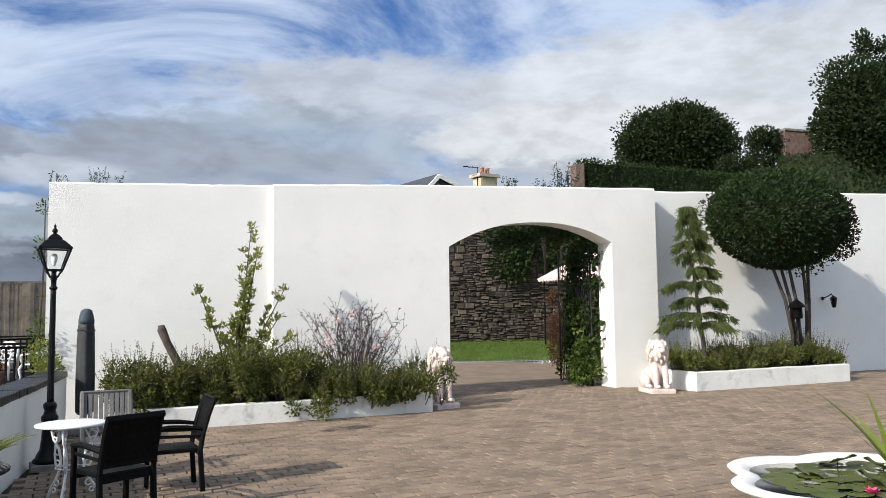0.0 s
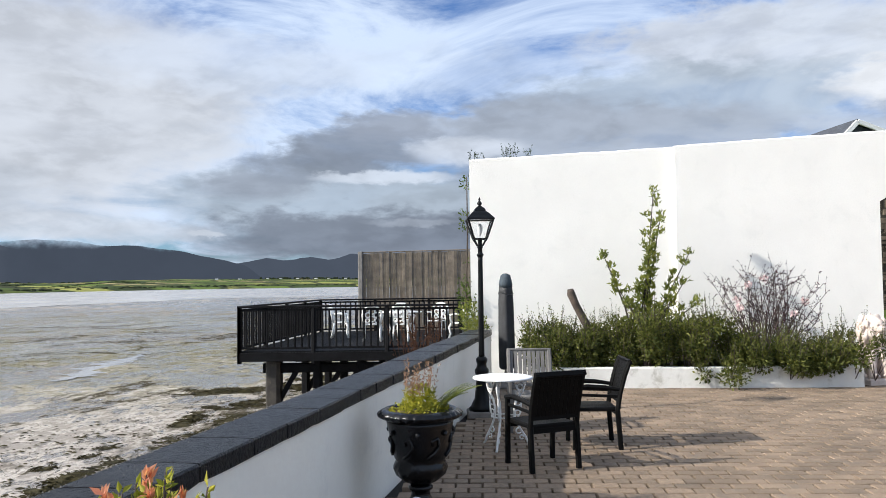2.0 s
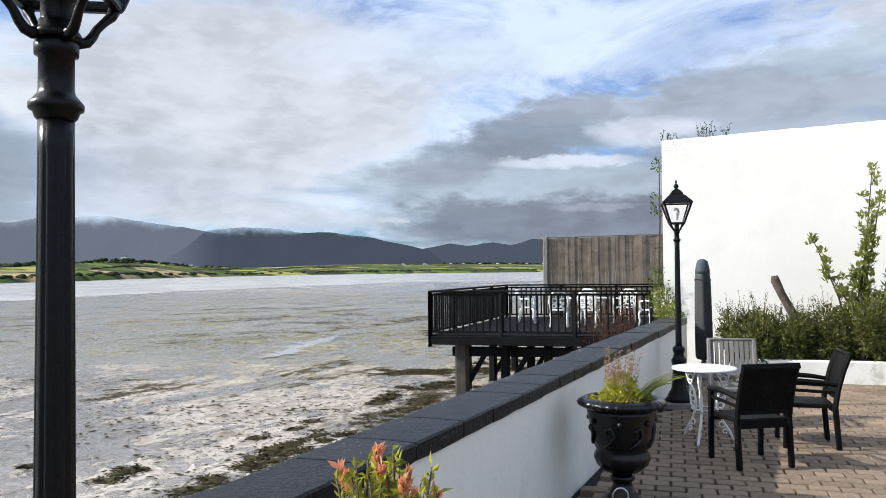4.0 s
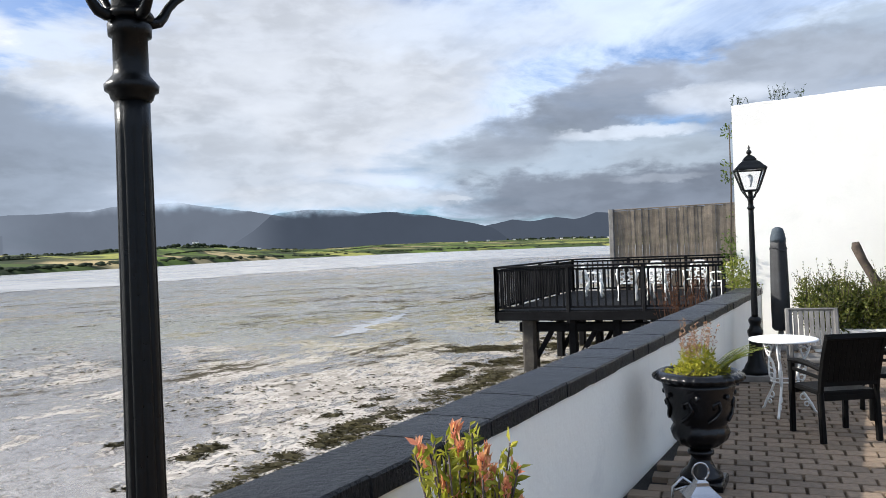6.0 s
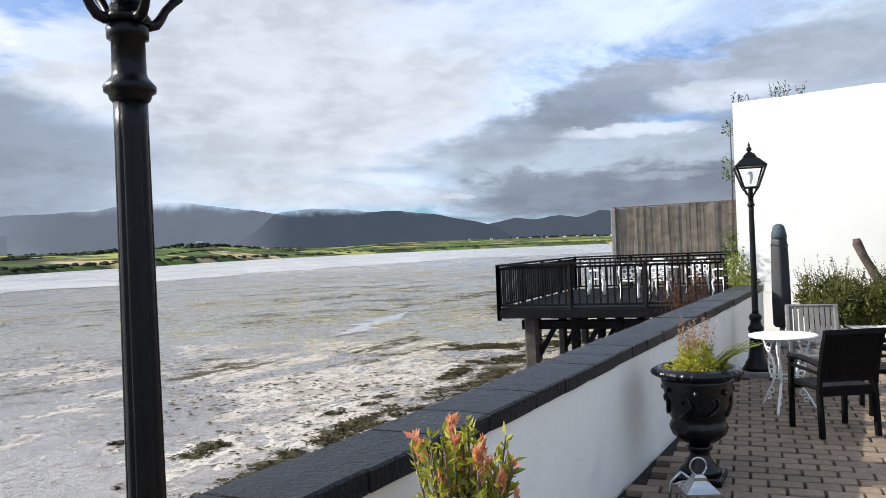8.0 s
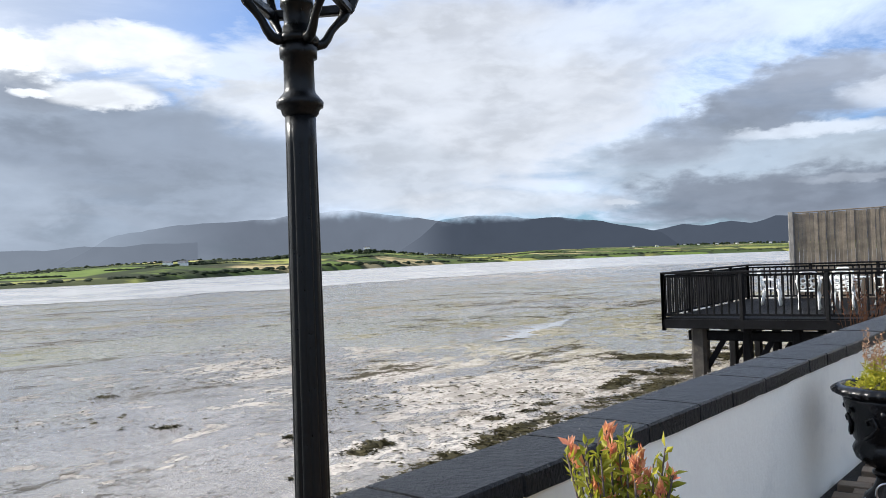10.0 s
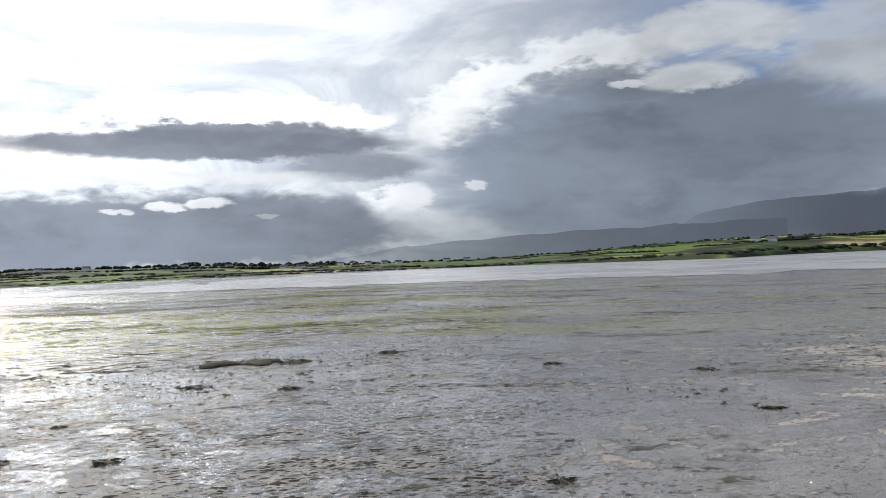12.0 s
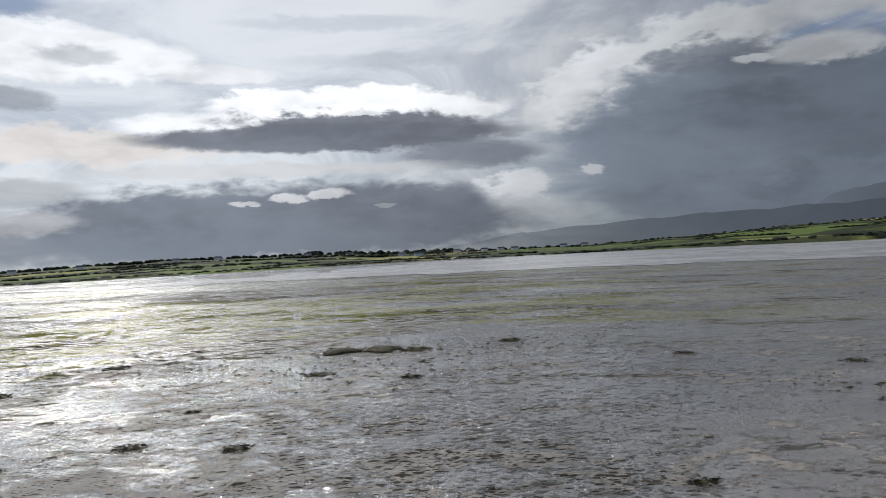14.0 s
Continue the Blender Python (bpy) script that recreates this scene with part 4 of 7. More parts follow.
def build_stone_wall():
    """A tall rubble retaining wall with a terrace behind it."""
    g = Geo().box(2, 31.5, -0.2, 17.0, 32.3, 6.3).box(17.0, 31.5, -0.2, 48, 32.3, 6.9)
    wall = solid("wall_garden", g, MORTAR, "tall dark rubble stone garden wall", "wall", kind="structure")
    rng, rest, near = random.Random(21), Geo(), 0
    def stone(x, z, w, h):
        d = rng.uniform(0.015, 0.13)
        j = [rng.uniform(0, 0.035) for _ in range(8)]
        v = [(x + 0.008 + j[0], 31.52, z + 0.006 + j[1] * 0.5), (x + w - 0.008 - j[2], 31.52, z + 0.006 + j[3] * 0.5), (x + w - 0.008 - j[4], 31.52, z + h - 0.006 - j[5] * 0.5), (x + 0.008 + j[6], 31.52, z + h - 0.006 - j[7] * 0.5)]
        cx, cz = x + w / 2, z + h / 2
        top = [(cx + (p[0] - cx) * 0.84, 31.5 - d * rng.uniform(0.6, 1.0), cz + (p[2] - cz) * 0.78) for p in v]
        return v + top, [(4, 5, 6, 7)] + [(i, (i + 1) % 4, 4 + (i + 1) % 4, 4 + i) for i in range(4)]
    z = 0.45
    while z < 6.2:
        row = rng.uniform(0.20, 0.34)
        x = 8.0 + rng.uniform(0, 0.3)
        while x < 21:
            w = rng.uniform(0.14, 0.46)
            cuts = rng.choice((1, 2, 2, 3, 3, 4))
            hs = [rng.uniform(0.6, 1.4) for _ in range(cuts)]
            zz = z + rng.uniform(-0.05, 0.05)
            for q in hs:
                h = row * q / sum(hs)
                v, quad = stone(x + rng.uniform(-0.06, 0.06), zz, w * rng.uniform(0.92, 1.12), h)
                if 10.5 < x < 16.2 and z < 2.9 and near < 300:
                    part("stone", Geo().add(v, quad), STONE, wall)
                    near += 1
                else:
                    rest.add(v, quad)
                zz += h
            x += w
        z += row
    tagged(part("stones", rest, STONE_REST, wall), kind="stuff")
    terrace = Geo().box(17.0, 32.3, 5.9, 60, 60, 6.7)
    solid("terrace", terrace, LAWN_SOIL, "raised garden terrace above the stone wall", "terrace", kind="structure")


build_stone_wall()


# ---- street lamps ----
def build_lamp(m, label):
    lamp = thing("street_lamp", m, label, "street lamp", "street lamps along the sea wall")
    part("plinth", Geo().box(-0.19, -0.19, 0, 0.19, 0.19, 0.07, cham=0.012), FLAGSTONE, lamp, "square stone plinth")
    base = Geo().lathe([(0.17, 0.07), (0.17, 0.11), (0.145, 0.13), (0.13, 0.17), (0.10, 0.22), (0.085, 0.34), (0.075, 0.50), (0.082, 0.53), (0.092, 0.56), (0.092, 0.59), (0.07, 0.62), (0.06, 0.66), (0.075, 0.70), (0.075, 0.73), (0.05, 0.76)], 8)
    part("base", base, IRON, lamp)
    flute = lambda a, z: 1.0 - 0.13 * max(0.0, math.cos(10 * a)) ** 3 if z < 1.99 else 1.0
    part("pole", Geo().lathe([(0.039, 0.76)] + [(0.038 - 0.0075 * i / 8, 0.80 + 1.18 * i / 8) for i in range(9)] + [(0.0305, 2.0), (0.0305, 2.06)], 80, wave=flute), IRON, lamp)
    part("collar", Geo().lathe([(0.0305, 2.050), (0.036, 2.056), (0.039, 2.066), (0.046, 2.070), (0.047, 2.080), (0.042, 2.086), (0.037, 2.092), (0.032, 2.098), (0.0305, 2.105), (0.0300, 2.165), (0.037, 2.168), (0.038, 2.188), (0.033, 2.192), (0.030, 2.20), (0.030, 2.23)], 32), IRON, lamp)
    head = part("lantern_frame", lantern_frame(), IRON, lamp)
    for i in range(4):
        q = pose(0, 0, 0, 0, 0, 90 * i)
        pane = Geo().add([(-0.077, -0.082, 2.29), (0.077, -0.082, 2.29), (0.158, -0.163, 2.535), (-0.158, -0.163, 2.535), (-0.077, -0.079, 2.29), (0.077, -0.079, 2.29), (0.158, -0.160, 2.535), (-0.158, -0.160, 2.535)], [(0, 1, 2, 3), (7, 6, 5, 4), (0, 3, 7, 4), (1, 5, 6, 2)], q)
        p = part("glass_pane", pane, GLASS, head)
        p.visible_shadow = False
    part("lamp_bulb", Geo().lathe([(0.012, 2.33), (0.020, 2.36), (0.034, 2.40), (0.038, 2.43), (0.030, 2.465), (0.012, 2.48)], 16), WHITE_IRON, head, "frosted white bulb")
    part("cap", Geo().lathe([(0.245, 2.54), (0.245, 2.555), (0.20, 2.585), (0.15, 2.625), (0.105, 2.645), (0.105, 2.66), (0.075, 2.69), (0.03, 2.715), (0.014, 2.725)], 4, pose(0, 0, 0, 0, 0, 45), smooth=False), IRON, lamp)
    part("finial", Geo().lathe([(0.014, 2.72), (0.028, 2.735), (0.032, 2.752), (0.024, 2.77), (0.010, 2.785), (0.016, 2.80), (0.008, 2.82), (0.003, 2.835)], 12), IRON, lamp)
    return lamp


def lantern_frame():
    g = Geo()
    for i in range(4):
        q = pose(0, 0, 0, 0, 0, 90 * i)
        g.bar((-0.083, -0.083, 2.285), (-0.167, -0.167, 2.545), 0.022, 0.022, q)
        g.bar((-0.085, -0.083, 2.285), (0.085, -0.083, 2.285), 0.02, 0.02, q)
        g.bar((-0.172, -0.168, 2.54), (0.172, -0.168, 2.54), 0.024, 0.022, q)
        g.tube([(0.0, -0.030, 2.206), (0.0, -0.044, 2.200), (0.0, -0.056, 2.204), (0.0, -0.066, 2.216), (0.0, -0.076, 2.234), (0.0, -0.090, 2.250), (0.0, -0.104, 2.264), (0.0, -0.112, 2.284)], [0.011, 0.011, 0.010, 0.009, 0.008, 0.008, 0.010, 0.013], 10, q @ pose(0, 0, 0, 0, 0, 45))
    g.lathe([(0.040, 2.198), (0.042, 2.206), (0.036, 2.214), (0.027, 2.222), (0.027, 2.265), (0.033, 2.27), (0.033, 2.285)], 20)
    return g


far_lamp = build_lamp(pose(-1.645, 11.42, 0, 0, 0, 12) @ Matrix.Diagonal((1.02, 1.02, 1.021, 1)), "black cast iron street lamp beside the sea wall")
build_lamp(pose(-1.817, 2.05, -0.012, 0, 0, 30), "tall black fluted lamp post close by the coping")


# ---- cafe table and chairs ----
def build_table(m, label, group=""):
    t = thing("cafe_table", m, label, "table", group)
    top = Geo().lathe([(0.0, 0.725), (0.30, 0.725), (0.318, 0.728), (0.322, 0.738), (0.318, 0.748), (0.300, 0.752), (0.0, 0.752)], 40)
    part("tabletop", top, WHITE_IRON, t)
    for i in range(3):
        q = pose(0, 0, 0, 0, 0, 120 * i + 20)
        leg = Geo()
        pts = [(0.20, 0, 0.725), (0.245, 0, 0.66), (0.215, 0, 0.58), (0.15, 0, 0.50), (0.12, 0, 0.40), (0.13, 0, 0.30), (0.18, 0, 0.20), (0.245, 0, 0.10), (0.275, 0, 0.03), (0.30, 0, 0.008)]
        leg.tube(pts, 0.013, 6, q)
        leg.tube([(0.12, 0, 0.70), (0.16, 0, 0.62), (0.19, 0, 0.54), (0.20, 0, 0.45), (0.19, 0, 0.36), (0.155, 0, 0.30)], 0.010, 6, q)
        for cz, cx, r in ((0.63, 0.19, 0.032), (0.47, 0.165, 0.035), (0.36, 0.16, 0.028), (0.17, 0.17, 0.03), (0.10, 0.20, 0.022)):
            leg.tube([(cx + r * math.cos(a), 0, cz + r * math.sin(a)) for a in np.linspace(0, 5.6, 9)], 0.008, 5, q)
        part("leg", leg, WHITE_IRON, t)
    part("brace_ring", Geo().tube([(0.13 * math.cos(a), 0.13 * math.sin(a), 0.33) for a in np.linspace(0, 2 * math.pi, 17)], 0.007, 5), WHITE_IRON, t)
    return t


cafe_table = build_table(pose(-1.21, 9.46, 0), "small round white cast metal cafe table")


def build_armchair(m, label, mat, slats=False, solid_back=True):
    """A square-backed garden armchair; it faces +y."""
    c = thing("armchair", m, label, "chair", "chairs round the cafe table")
    for x in (-0.25, 0.25):
        part("rear_leg", Geo().bar((x, -0.24, 0.0), (x, -0.21, 0.42), 0.045, 0.05), mat, c)
        part("front_leg", Geo().bar((x, 0.24, 0.0), (x, 0.23, 0.63), 0.045, 0.045), mat, c)
        part("back_post", Geo().tube([(x, -0.21, 0.40), (x, -0.24, 0.58), (x, -0.29, 0.76), (x, -0.35, 0.92)], 0.027, 6, smooth=False), mat, c)
        part("armrest", Geo().tube([(x, 0.27, 0.635), (x, 0.10, 0.655), (x, -0.08, 0.645), (x, -0.25, 0.62)], [0.022, 0.028, 0.026, 0.022], 6, smooth=False), mat, c)
        part("arm_rail", Geo().bar((x, 0.22, 0.57), (x, -0.23, 0.55), 0.02, 0.03), mat, c)
    part("seat", Geo().box(-0.24, -0.22, 0.395, 0.24, 0.26, 0.435, cham=0.012), mat, c)
    for y in (0.235, -0.21):
        part("seat_rail", Geo().bar((-0.25, y, 0.375), (0.25, y, 0.375), 0.025, 0.05), mat, c)
    part("top_rail", Geo().bar((-0.27, -0.35, 0.905), (0.27, -0.35, 0.905), 0.03, 0.05, up=(0, 0.4, 1)), mat, c)
    part("lower_rail", Geo().bar((-0.26, -0.235, 0.50), (0.26, -0.235, 0.50), 0.026, 0.045), mat, c)
    n = 9 if slats else 11
    w = 0.50 / n
    for i in range(n):
        x = -0.25 + w * (i + 0.5)
        s = Geo().bar((x, -0.238, 0.50), (x, -0.292, 0.72), w * (0.80 if slats else 0.985), 0.014, up=(0, 1, 0)).bar((x, -0.292, 0.72), (x, -0.345, 0.90), w * (0.80 if slats else 0.985), 0.014, up=(0, 1, 0))
        part("back_slat", s, mat, c)
    return c


build_armchair(pose(-0.773, 8.68, 0, 0, 0, 32), "black stained wooden armchair, its back to the court", DARK_WOOD)
build_armchair(pose(-0.26, 9.68, 0, 0, 0, 98), "black wooden armchair side-on beside the cafe table", DARK_WOOD)
build_armchair(pose(-0.96, 10.52, 0, 0, 0, 186), "weathered grey slatted armchair behind the cafe table", GREY_WOOD, slats=True)


# ---- urn with plants, candle lantern ----
def build_urn():
    u = thing("garden_urn", pose(-1.625, 6.88, 0) @ Matrix.Diagonal((0.97, 0.97, 1.045, 1)), "glossy black ornamental urn planted with heather and fern", "urn")
    part("foot", Geo().box(-0.17, -0.17, 0, 0.17, 0.17, 0.05, cham=0.01).lathe([(0.155, 0.05), (0.15, 0.08), (0.10, 0.12), (0.075, 0.17), (0.07, 0.20), (0.095, 0.215), (0.095, 0.235), (0.07, 0.25)], 28), URN, u)
    lobes = lambda a, z: 1 + (0.05 * abs(math.cos(7 * a)) if 0.24 < z < 0.40 else 0.012 * math.cos(9 * a) * math.sin(z * 40))
    bowl = [(0.07, 0.25), (0.13, 0.275), (0.185, 0.32), (0.205, 0.37), (0.20, 0.40), (0.188, 0.42), (0.205, 0.44), (0.222, 0.52), (0.240, 0.60), (0.256, 0.68), (0.262, 0.705)]
    part("bowl", Geo().lathe(bowl, 56, wave=lobes), URN, u)
    gad = lambda a, z: 1 + (0.05 * abs(math.cos(15 * a)) if 0.715 < z < 0.765 else 0)
    part("rim", Geo().lathe([(0.25, 0.70), (0.285, 0.715), (0.315, 0.735), (0.318, 0.755), (0.300, 0.775), (0.275, 0.785), (0.258, 0.775), (0.25, 0.74), (0.0, 0.735)], 120, wave=gad), URN, u)
    relief = Geo()
    for i in range(7):
        a = 2 * math.pi * i / 7
        q = pose(0, 0, 0, 0, 0, math.degrees(a))
        relief.tube([(0.21, -0.05, 0.46), (0.225, 0.0, 0.49), (0.232, 0.045, 0.54), (0.240, 0.02, 0.60), (0.240, -0.025, 0.58), (0.235, -0.015, 0.55)], [0.012, 0.014, 0.013, 0.012, 0.011, 0.008], 6, q)
        relief.lathe([(0.0, 0.0), (0.022, 0.006), (0.016, 0.016), (0.0, 0.02)], 8, q @ pose(0.236, 0.085, 0.63, 0, 90, 0))
    part("scroll_relief", relief, URN, u)
    part("soil", Geo().lathe([(0.0, 0.742), (0.25, 0.748), (0.0, 0.76)], 20), SOIL, u, "dark potting soil")
    rng, heather, fern, filler = random.Random(4), Geo(), Geo(), Geo()
    for _ in range(20):
        a, lean = rng.uniform(0, 6.28), rng.uniform(0.02, 0.09)
        base = Vector((rng.uniform(-0.12, 0.06), rng.uniform(-0.1, 0.1), 0.75))
        top = base + Vector((math.cos(a) * lean, math.sin(a) * lean, rng.uniform(0.24, 0.40)))
        for i in range(40):
            q = i / 39
            (heather if q > 0.45 else filler).leaf(base.lerp(top, q), unit(rng) + Vector((0, 0, 0.5)), unit(rng), 0.060 * (1.15 - 0.85 * q), 0.010)
    for i in range(11):
        a = rng.uniform(-1.1, 1.1)
        d = Vector((math.cos(a), math.sin(a), 0))
        base, ln = Vector((0.10, 0, 0.75)), rng.uniform(0.26, 0.46)
        for j in range(26):
            q = j / 25
            p = base + d * ln * q * 0.95 + Vector((0, 0, ln * (0.85 * q - 0.35 * q * q)))
            side = Vector((-d.y, d.x, 0.1))
            for s in (-1, 1):
                fern.leaf(p, side * s + d * 0.5 + Vector((0, 0, 0.15)), Vector((0, 0, 1)), 0.07 * (1 - q) + 0.014, 0.013)
    tuft(filler, rng, (0, 0, 0.77), (0.22, 0.22, 0.07), 420, 0.032)
    tuft(filler, rng, (0.02, 0, 0.85), (0.10, 0.10, 0.10), 260, 0.035)
    part("heather", heather, LEAF_HEATHER, u, "dusky pink heather shoots")
    part("fern", fern, LEAF_BRIGHT, u, "light green fern fronds")
    part("filler_foliage", filler, LEAF_YELLOW, u, "yellow green low foliage")


build_urn()


def build_candle_lantern(m):
    c = thing("candle_lantern", m, "polished steel candle lantern on the paving", "lantern")
    part("base", Geo().box(-0.10, -0.10, 0, 0.10, 0.10, 0.025, cham=0.006), STEEL, c)
    for x in (-0.088, 0.088):
        for y in (-0.088, 0.088):
            part("corner_post", Geo().bar((x, y, 0.025), (x, y, 0.17), 0.016, 0.016), STEEL, c)
    for i in range(4):
        p = part("glass_pane", Geo().box(-0.08, -0.09, 0.03, 0.08, -0.087, 0.165, pose(0, 0, 0, 0, 0, 90 * i)), GLASS, c)
        p.visible_shadow = False
    part("roof", Geo().lathe([(0.15, 0.17), (0.15, 0.182), (0.11, 0.21), (0.055, 0.245), (0.055, 0.265), (0.03, 0.28)], 4, pose(0, 0, 0, 0, 0, 45), smooth=False), STEEL, c)
    part("ring_handle", Geo().tube([(0.05 * math.cos(a), 0, 0.325 + 0.055 * math.sin(a)) for a in np.linspace(0, 2 * math.pi, 21)], 0.006, 6), STEEL, c)
    part("candle", Geo().lathe([(0.035, 0.025), (0.035, 0.10), (0.03, 0.105)], 16), WHITE_IRON, c, "short white candle")


build_candle_lantern(pose(-1.50, 6.05, 0, 0, 0, 25))
glasses = thing("folded_steel_frame", pose(-1.60, 6.12, 0, 0, 0, 10), "small bent steel stand beside the lantern", "metal stand")
part("loop", Geo().tube([(-0.10, 0, 0.02), (-0.08, 0, 0.20), (-0.02, 0.02, 0.255), (0.06, 0.02, 0.20), (0.09, 0, 0.02)], 0.010, 8), STEEL, glasses)
part("crossbar", Geo().tube([(-0.085, 0, 0.17), (0.0, 0.05, 0.19), (0.07, 0.02, 0.17)], 0.008, 8), STEEL, glasses)
for i, (x, y, r) in enumerate(((-1.74, 5.92, 0.05), (-1.80, 6.02, 0.06), (-1.72, 6.05, 0.045))):
    rng = random.Random(i)
    solid("cobble", Geo().lathe([(r * 0.5, 0), (r, r * 0.35), (r * 0.95, r * 0.8), (r * 0.45, r * 1.2)], 9, wave=lambda a, z: 1 + 0.12 * math.sin(3 * a + z * 20)), STONE, "rounded brownish cobble beside the lantern", "stone", "cobbles by the lantern", m=pose(x, y, 0))


def build_pot_shrub():
    """A potted shrub with coral young shoots, against the sea wall."""
    s = thing("potted_shrub", pose(-1.855, 3.47, 0), "potted evergreen shrub with coral pink young shoots", "shrub")
    part("pot", Geo().lathe([(0.15, 0), (0.17, 0.04), (0.20, 0.30), (0.23, 0.34), (0.23, 0.38), (0.20, 0.385), (0.19, 0.34), (0.0, 0.335)], 28), URN, s, "black plant pot")
    rng, stems, green, coral = random.Random(8), Geo(), Geo(), Geo()
    for i in range(66):
        a, sp = rng.uniform(0, 6.28), rng.uniform(0.02, 0.22)
        top = Vector((math.cos(a) * sp * 0.8, math.sin(a) * sp * 1.25, rng.uniform(0.92, 1.17) - sp * 0.40))
        base = Vector((math.cos(a) * 0.05, math.sin(a) * 0.05, 0.33))
        bend = base.lerp(top, 0.5) + Vector((0, 0, -0.02)) + unit(rng) * 0.03
        stems.tube([base, bend, top], [0.007, 0.005, 0.003], 5)
        d = (top - bend).normalized()
        for j in range(20):
            q = 0.15 + 0.85 * j / 19
            p = bend.lerp(top, q) if j > 4 else base.lerp(bend, 0.7 + 0.06 * j)
            out = (unit(rng) + d * 0.9).normalized()
            (coral if q > 0.92 and i % 3 == 0 else green).leaf(p, out, unit(rng) + d * 0.3, rng.uniform(0.038, 0.062), 0.021)
        if i % 3 == 0:
            for j in range(22):
                coral.leaf(top - d * 0.07 * rng.random() + unit(rng) * 0.006, unit(rng) * 0.5 + d, unit(rng), rng.uniform(0.028, 0.045), 0.018)
    part("woody_growth", stems, TWIG, s)
    part("leaves", green, LEAF_POT, s, "yellow green narrow leaves")
    tagged(part("young_growth", coral, LEAF_CORAL, s, "coral pink young shoots"), kind="stuff")


build_pot_shrub()


# ---- planting beds ----
def build_bed(name, u0, u1, v, h, back, label):
    b = thing(name, WALL, label, "planter", "white planting beds")
    n = 16
    def kerb(us, vs, wiggle):
        g = Geo()
        for i, (u, w) in enumerate(zip(us, vs)):
            d = 0.012 * noise.noise((u * 1.4, w, wiggle))
            top = h + 0.02 * noise.noise((u * 1.1, 3, wiggle))
            g.v += [(u, -w + d, 0), (u, -w + d, top - 0.02), (u, -w + 0.02 + d, top), (u, -w + 0.13, top), (u, -w + 0.15, top - 0.02), (u, -w + 0.15, 0)]
        g.f = [(6 * i + j, 6 * (i + 1) + j, 6 * (i + 1) + j + 1, 6 * i + j + 1) for i in range(len(us) - 1) for j in range(5)] + [(5, 4, 3, 2, 1, 0), tuple(6 * (len(us) - 1) + j for j in range(6))]
        return g
    part("front_kerb", kerb(list(np.linspace(u0, u1, n)), [v] * n, 1), KERB, b)
    for u in (u0, u1 - 0.14):
        part("end_kerb", Geo().box(u, -v + 0.15, 0, u + 0.14, back, h - 0.005, cham=0.015), KERB, b)
    part("soil", Geo().box(u0 + 0.14, -v + 0.15, 0, u1 - 0.14, back, h - 0.08), SOIL, b, "dark planting soil")
    return b


build_bed("planter_bed", -1.25, 4.0, 1.92, 0.34, 0.0, "low white painted planting bed along the wall")
build_bed("planter_bed", 10.42, 15.25, 1.66, 0.42, 0.4, "white painted raised bed under the clipped tree")


def bushy(name, m, label, category, clumps, mat, size, seed, per=260, aspect=0.45, group="", twigs=10, shoots=0):
    """A shrub: a few woody stems and a crown of many leaves in uneven clumps."""
    s = thing(name, m, label, category, group)
    rng, leaves, wood = random.Random(seed), Geo(), Geo()
    for c, r in clumps:
        tuft(leaves, rng, c, r, int(per * max(r) / 0.3), size, 0.15, 0.05, aspect)
        for _ in range(max(2, twigs // 3)):
            u = unit(rng)
            tip = Vector(c) + Vector((u.x * r[0], u.y * r[1], abs(u.z) * r[2])) * rng.uniform(0.9, 1.25)
            base = Vector((c[0] * 0.9, c[1] * 0.9, 0.0))
            wood.tube([base, base.lerp(tip, 0.5) + unit(rng) * 0.04, tip], [0.008, 0.005, 0.002], 4)
            for q in (0.8, 0.88, 0.95, 1.0):
                leaves.leaf(base.lerp(tip, q), unit(rng) + Vector((0, 0, 0.5)), unit(rng), size, size * aspect)
        for _ in range(shoots):
            u = unit(rng)
            base = Vector(c) + Vector((u.x * r[0], u.y * r[1], abs(u.z) * r[2])) * 0.7
            tip = base + Vector((u.x * 0.14, u.y * 0.14, rng.uniform(0.16, 0.46)))
            wood.tube([base, tip], [0.004, 0.0015], 3)
            for j in range(9):
                leaves.leaf(base.lerp(tip, 0.2 + 0.8 * j / 8), unit(rng) + Vector((0, 0, 0.6)), unit(rng), size * (0.8 - 0.04 * j), size * aspect * 0.6)
    tagged(part("woody_growth", wood, TWIG, s), kind="stuff")
    part("leaves", leaves, mat, s)
    return s


def low_row(u0, u1, v0, v1, seed, z, count, name, label, mat, height=(0.22, 0.42), shoots=7):
    rng = random.Random(seed)
    for i in range(count):
        u = u0 + (u1 - u0) * (i + 0.5) / count
        h = rng.uniform(*height)
        clumps = [((rng.uniform(-0.38, 0.38), rng.uniform(v0, v1), h * rng.uniform(0.25, 0.85)), (rng.uniform(0.14, 0.28), rng.uniform(0.14, 0.26), h * rng.uniform(0.22, 0.45))) for _ in range(9)]
        bushy(name, at_wall(u, 0, z), label, "shrub", clumps, mat, 0.066, seed * 50 + i, 330, 0.48, label, 12, shoots)


low_row(-1.2, 1.9, -1.95, -0.5, 31, 0.22, 9, "low_shrub", "low green shrub spilling over the white kerb", LEAF_LOW, (0.66, 1.10))
low_row(1.6, 4.15, -2.12, -0.8, 32, 0.10, 8, "trailing_shrub", "dense small-leaved shrub trailing over the bed's edge", LEAF_LOW, (0.48, 0.82))
low_row(10.5, 15.3, -1.5, -0.6, 33, 0.36, 9, "bedding_shrub", "mixed low shrub in the white raised bed", LEAF_LOW, (0.36, 0.62))


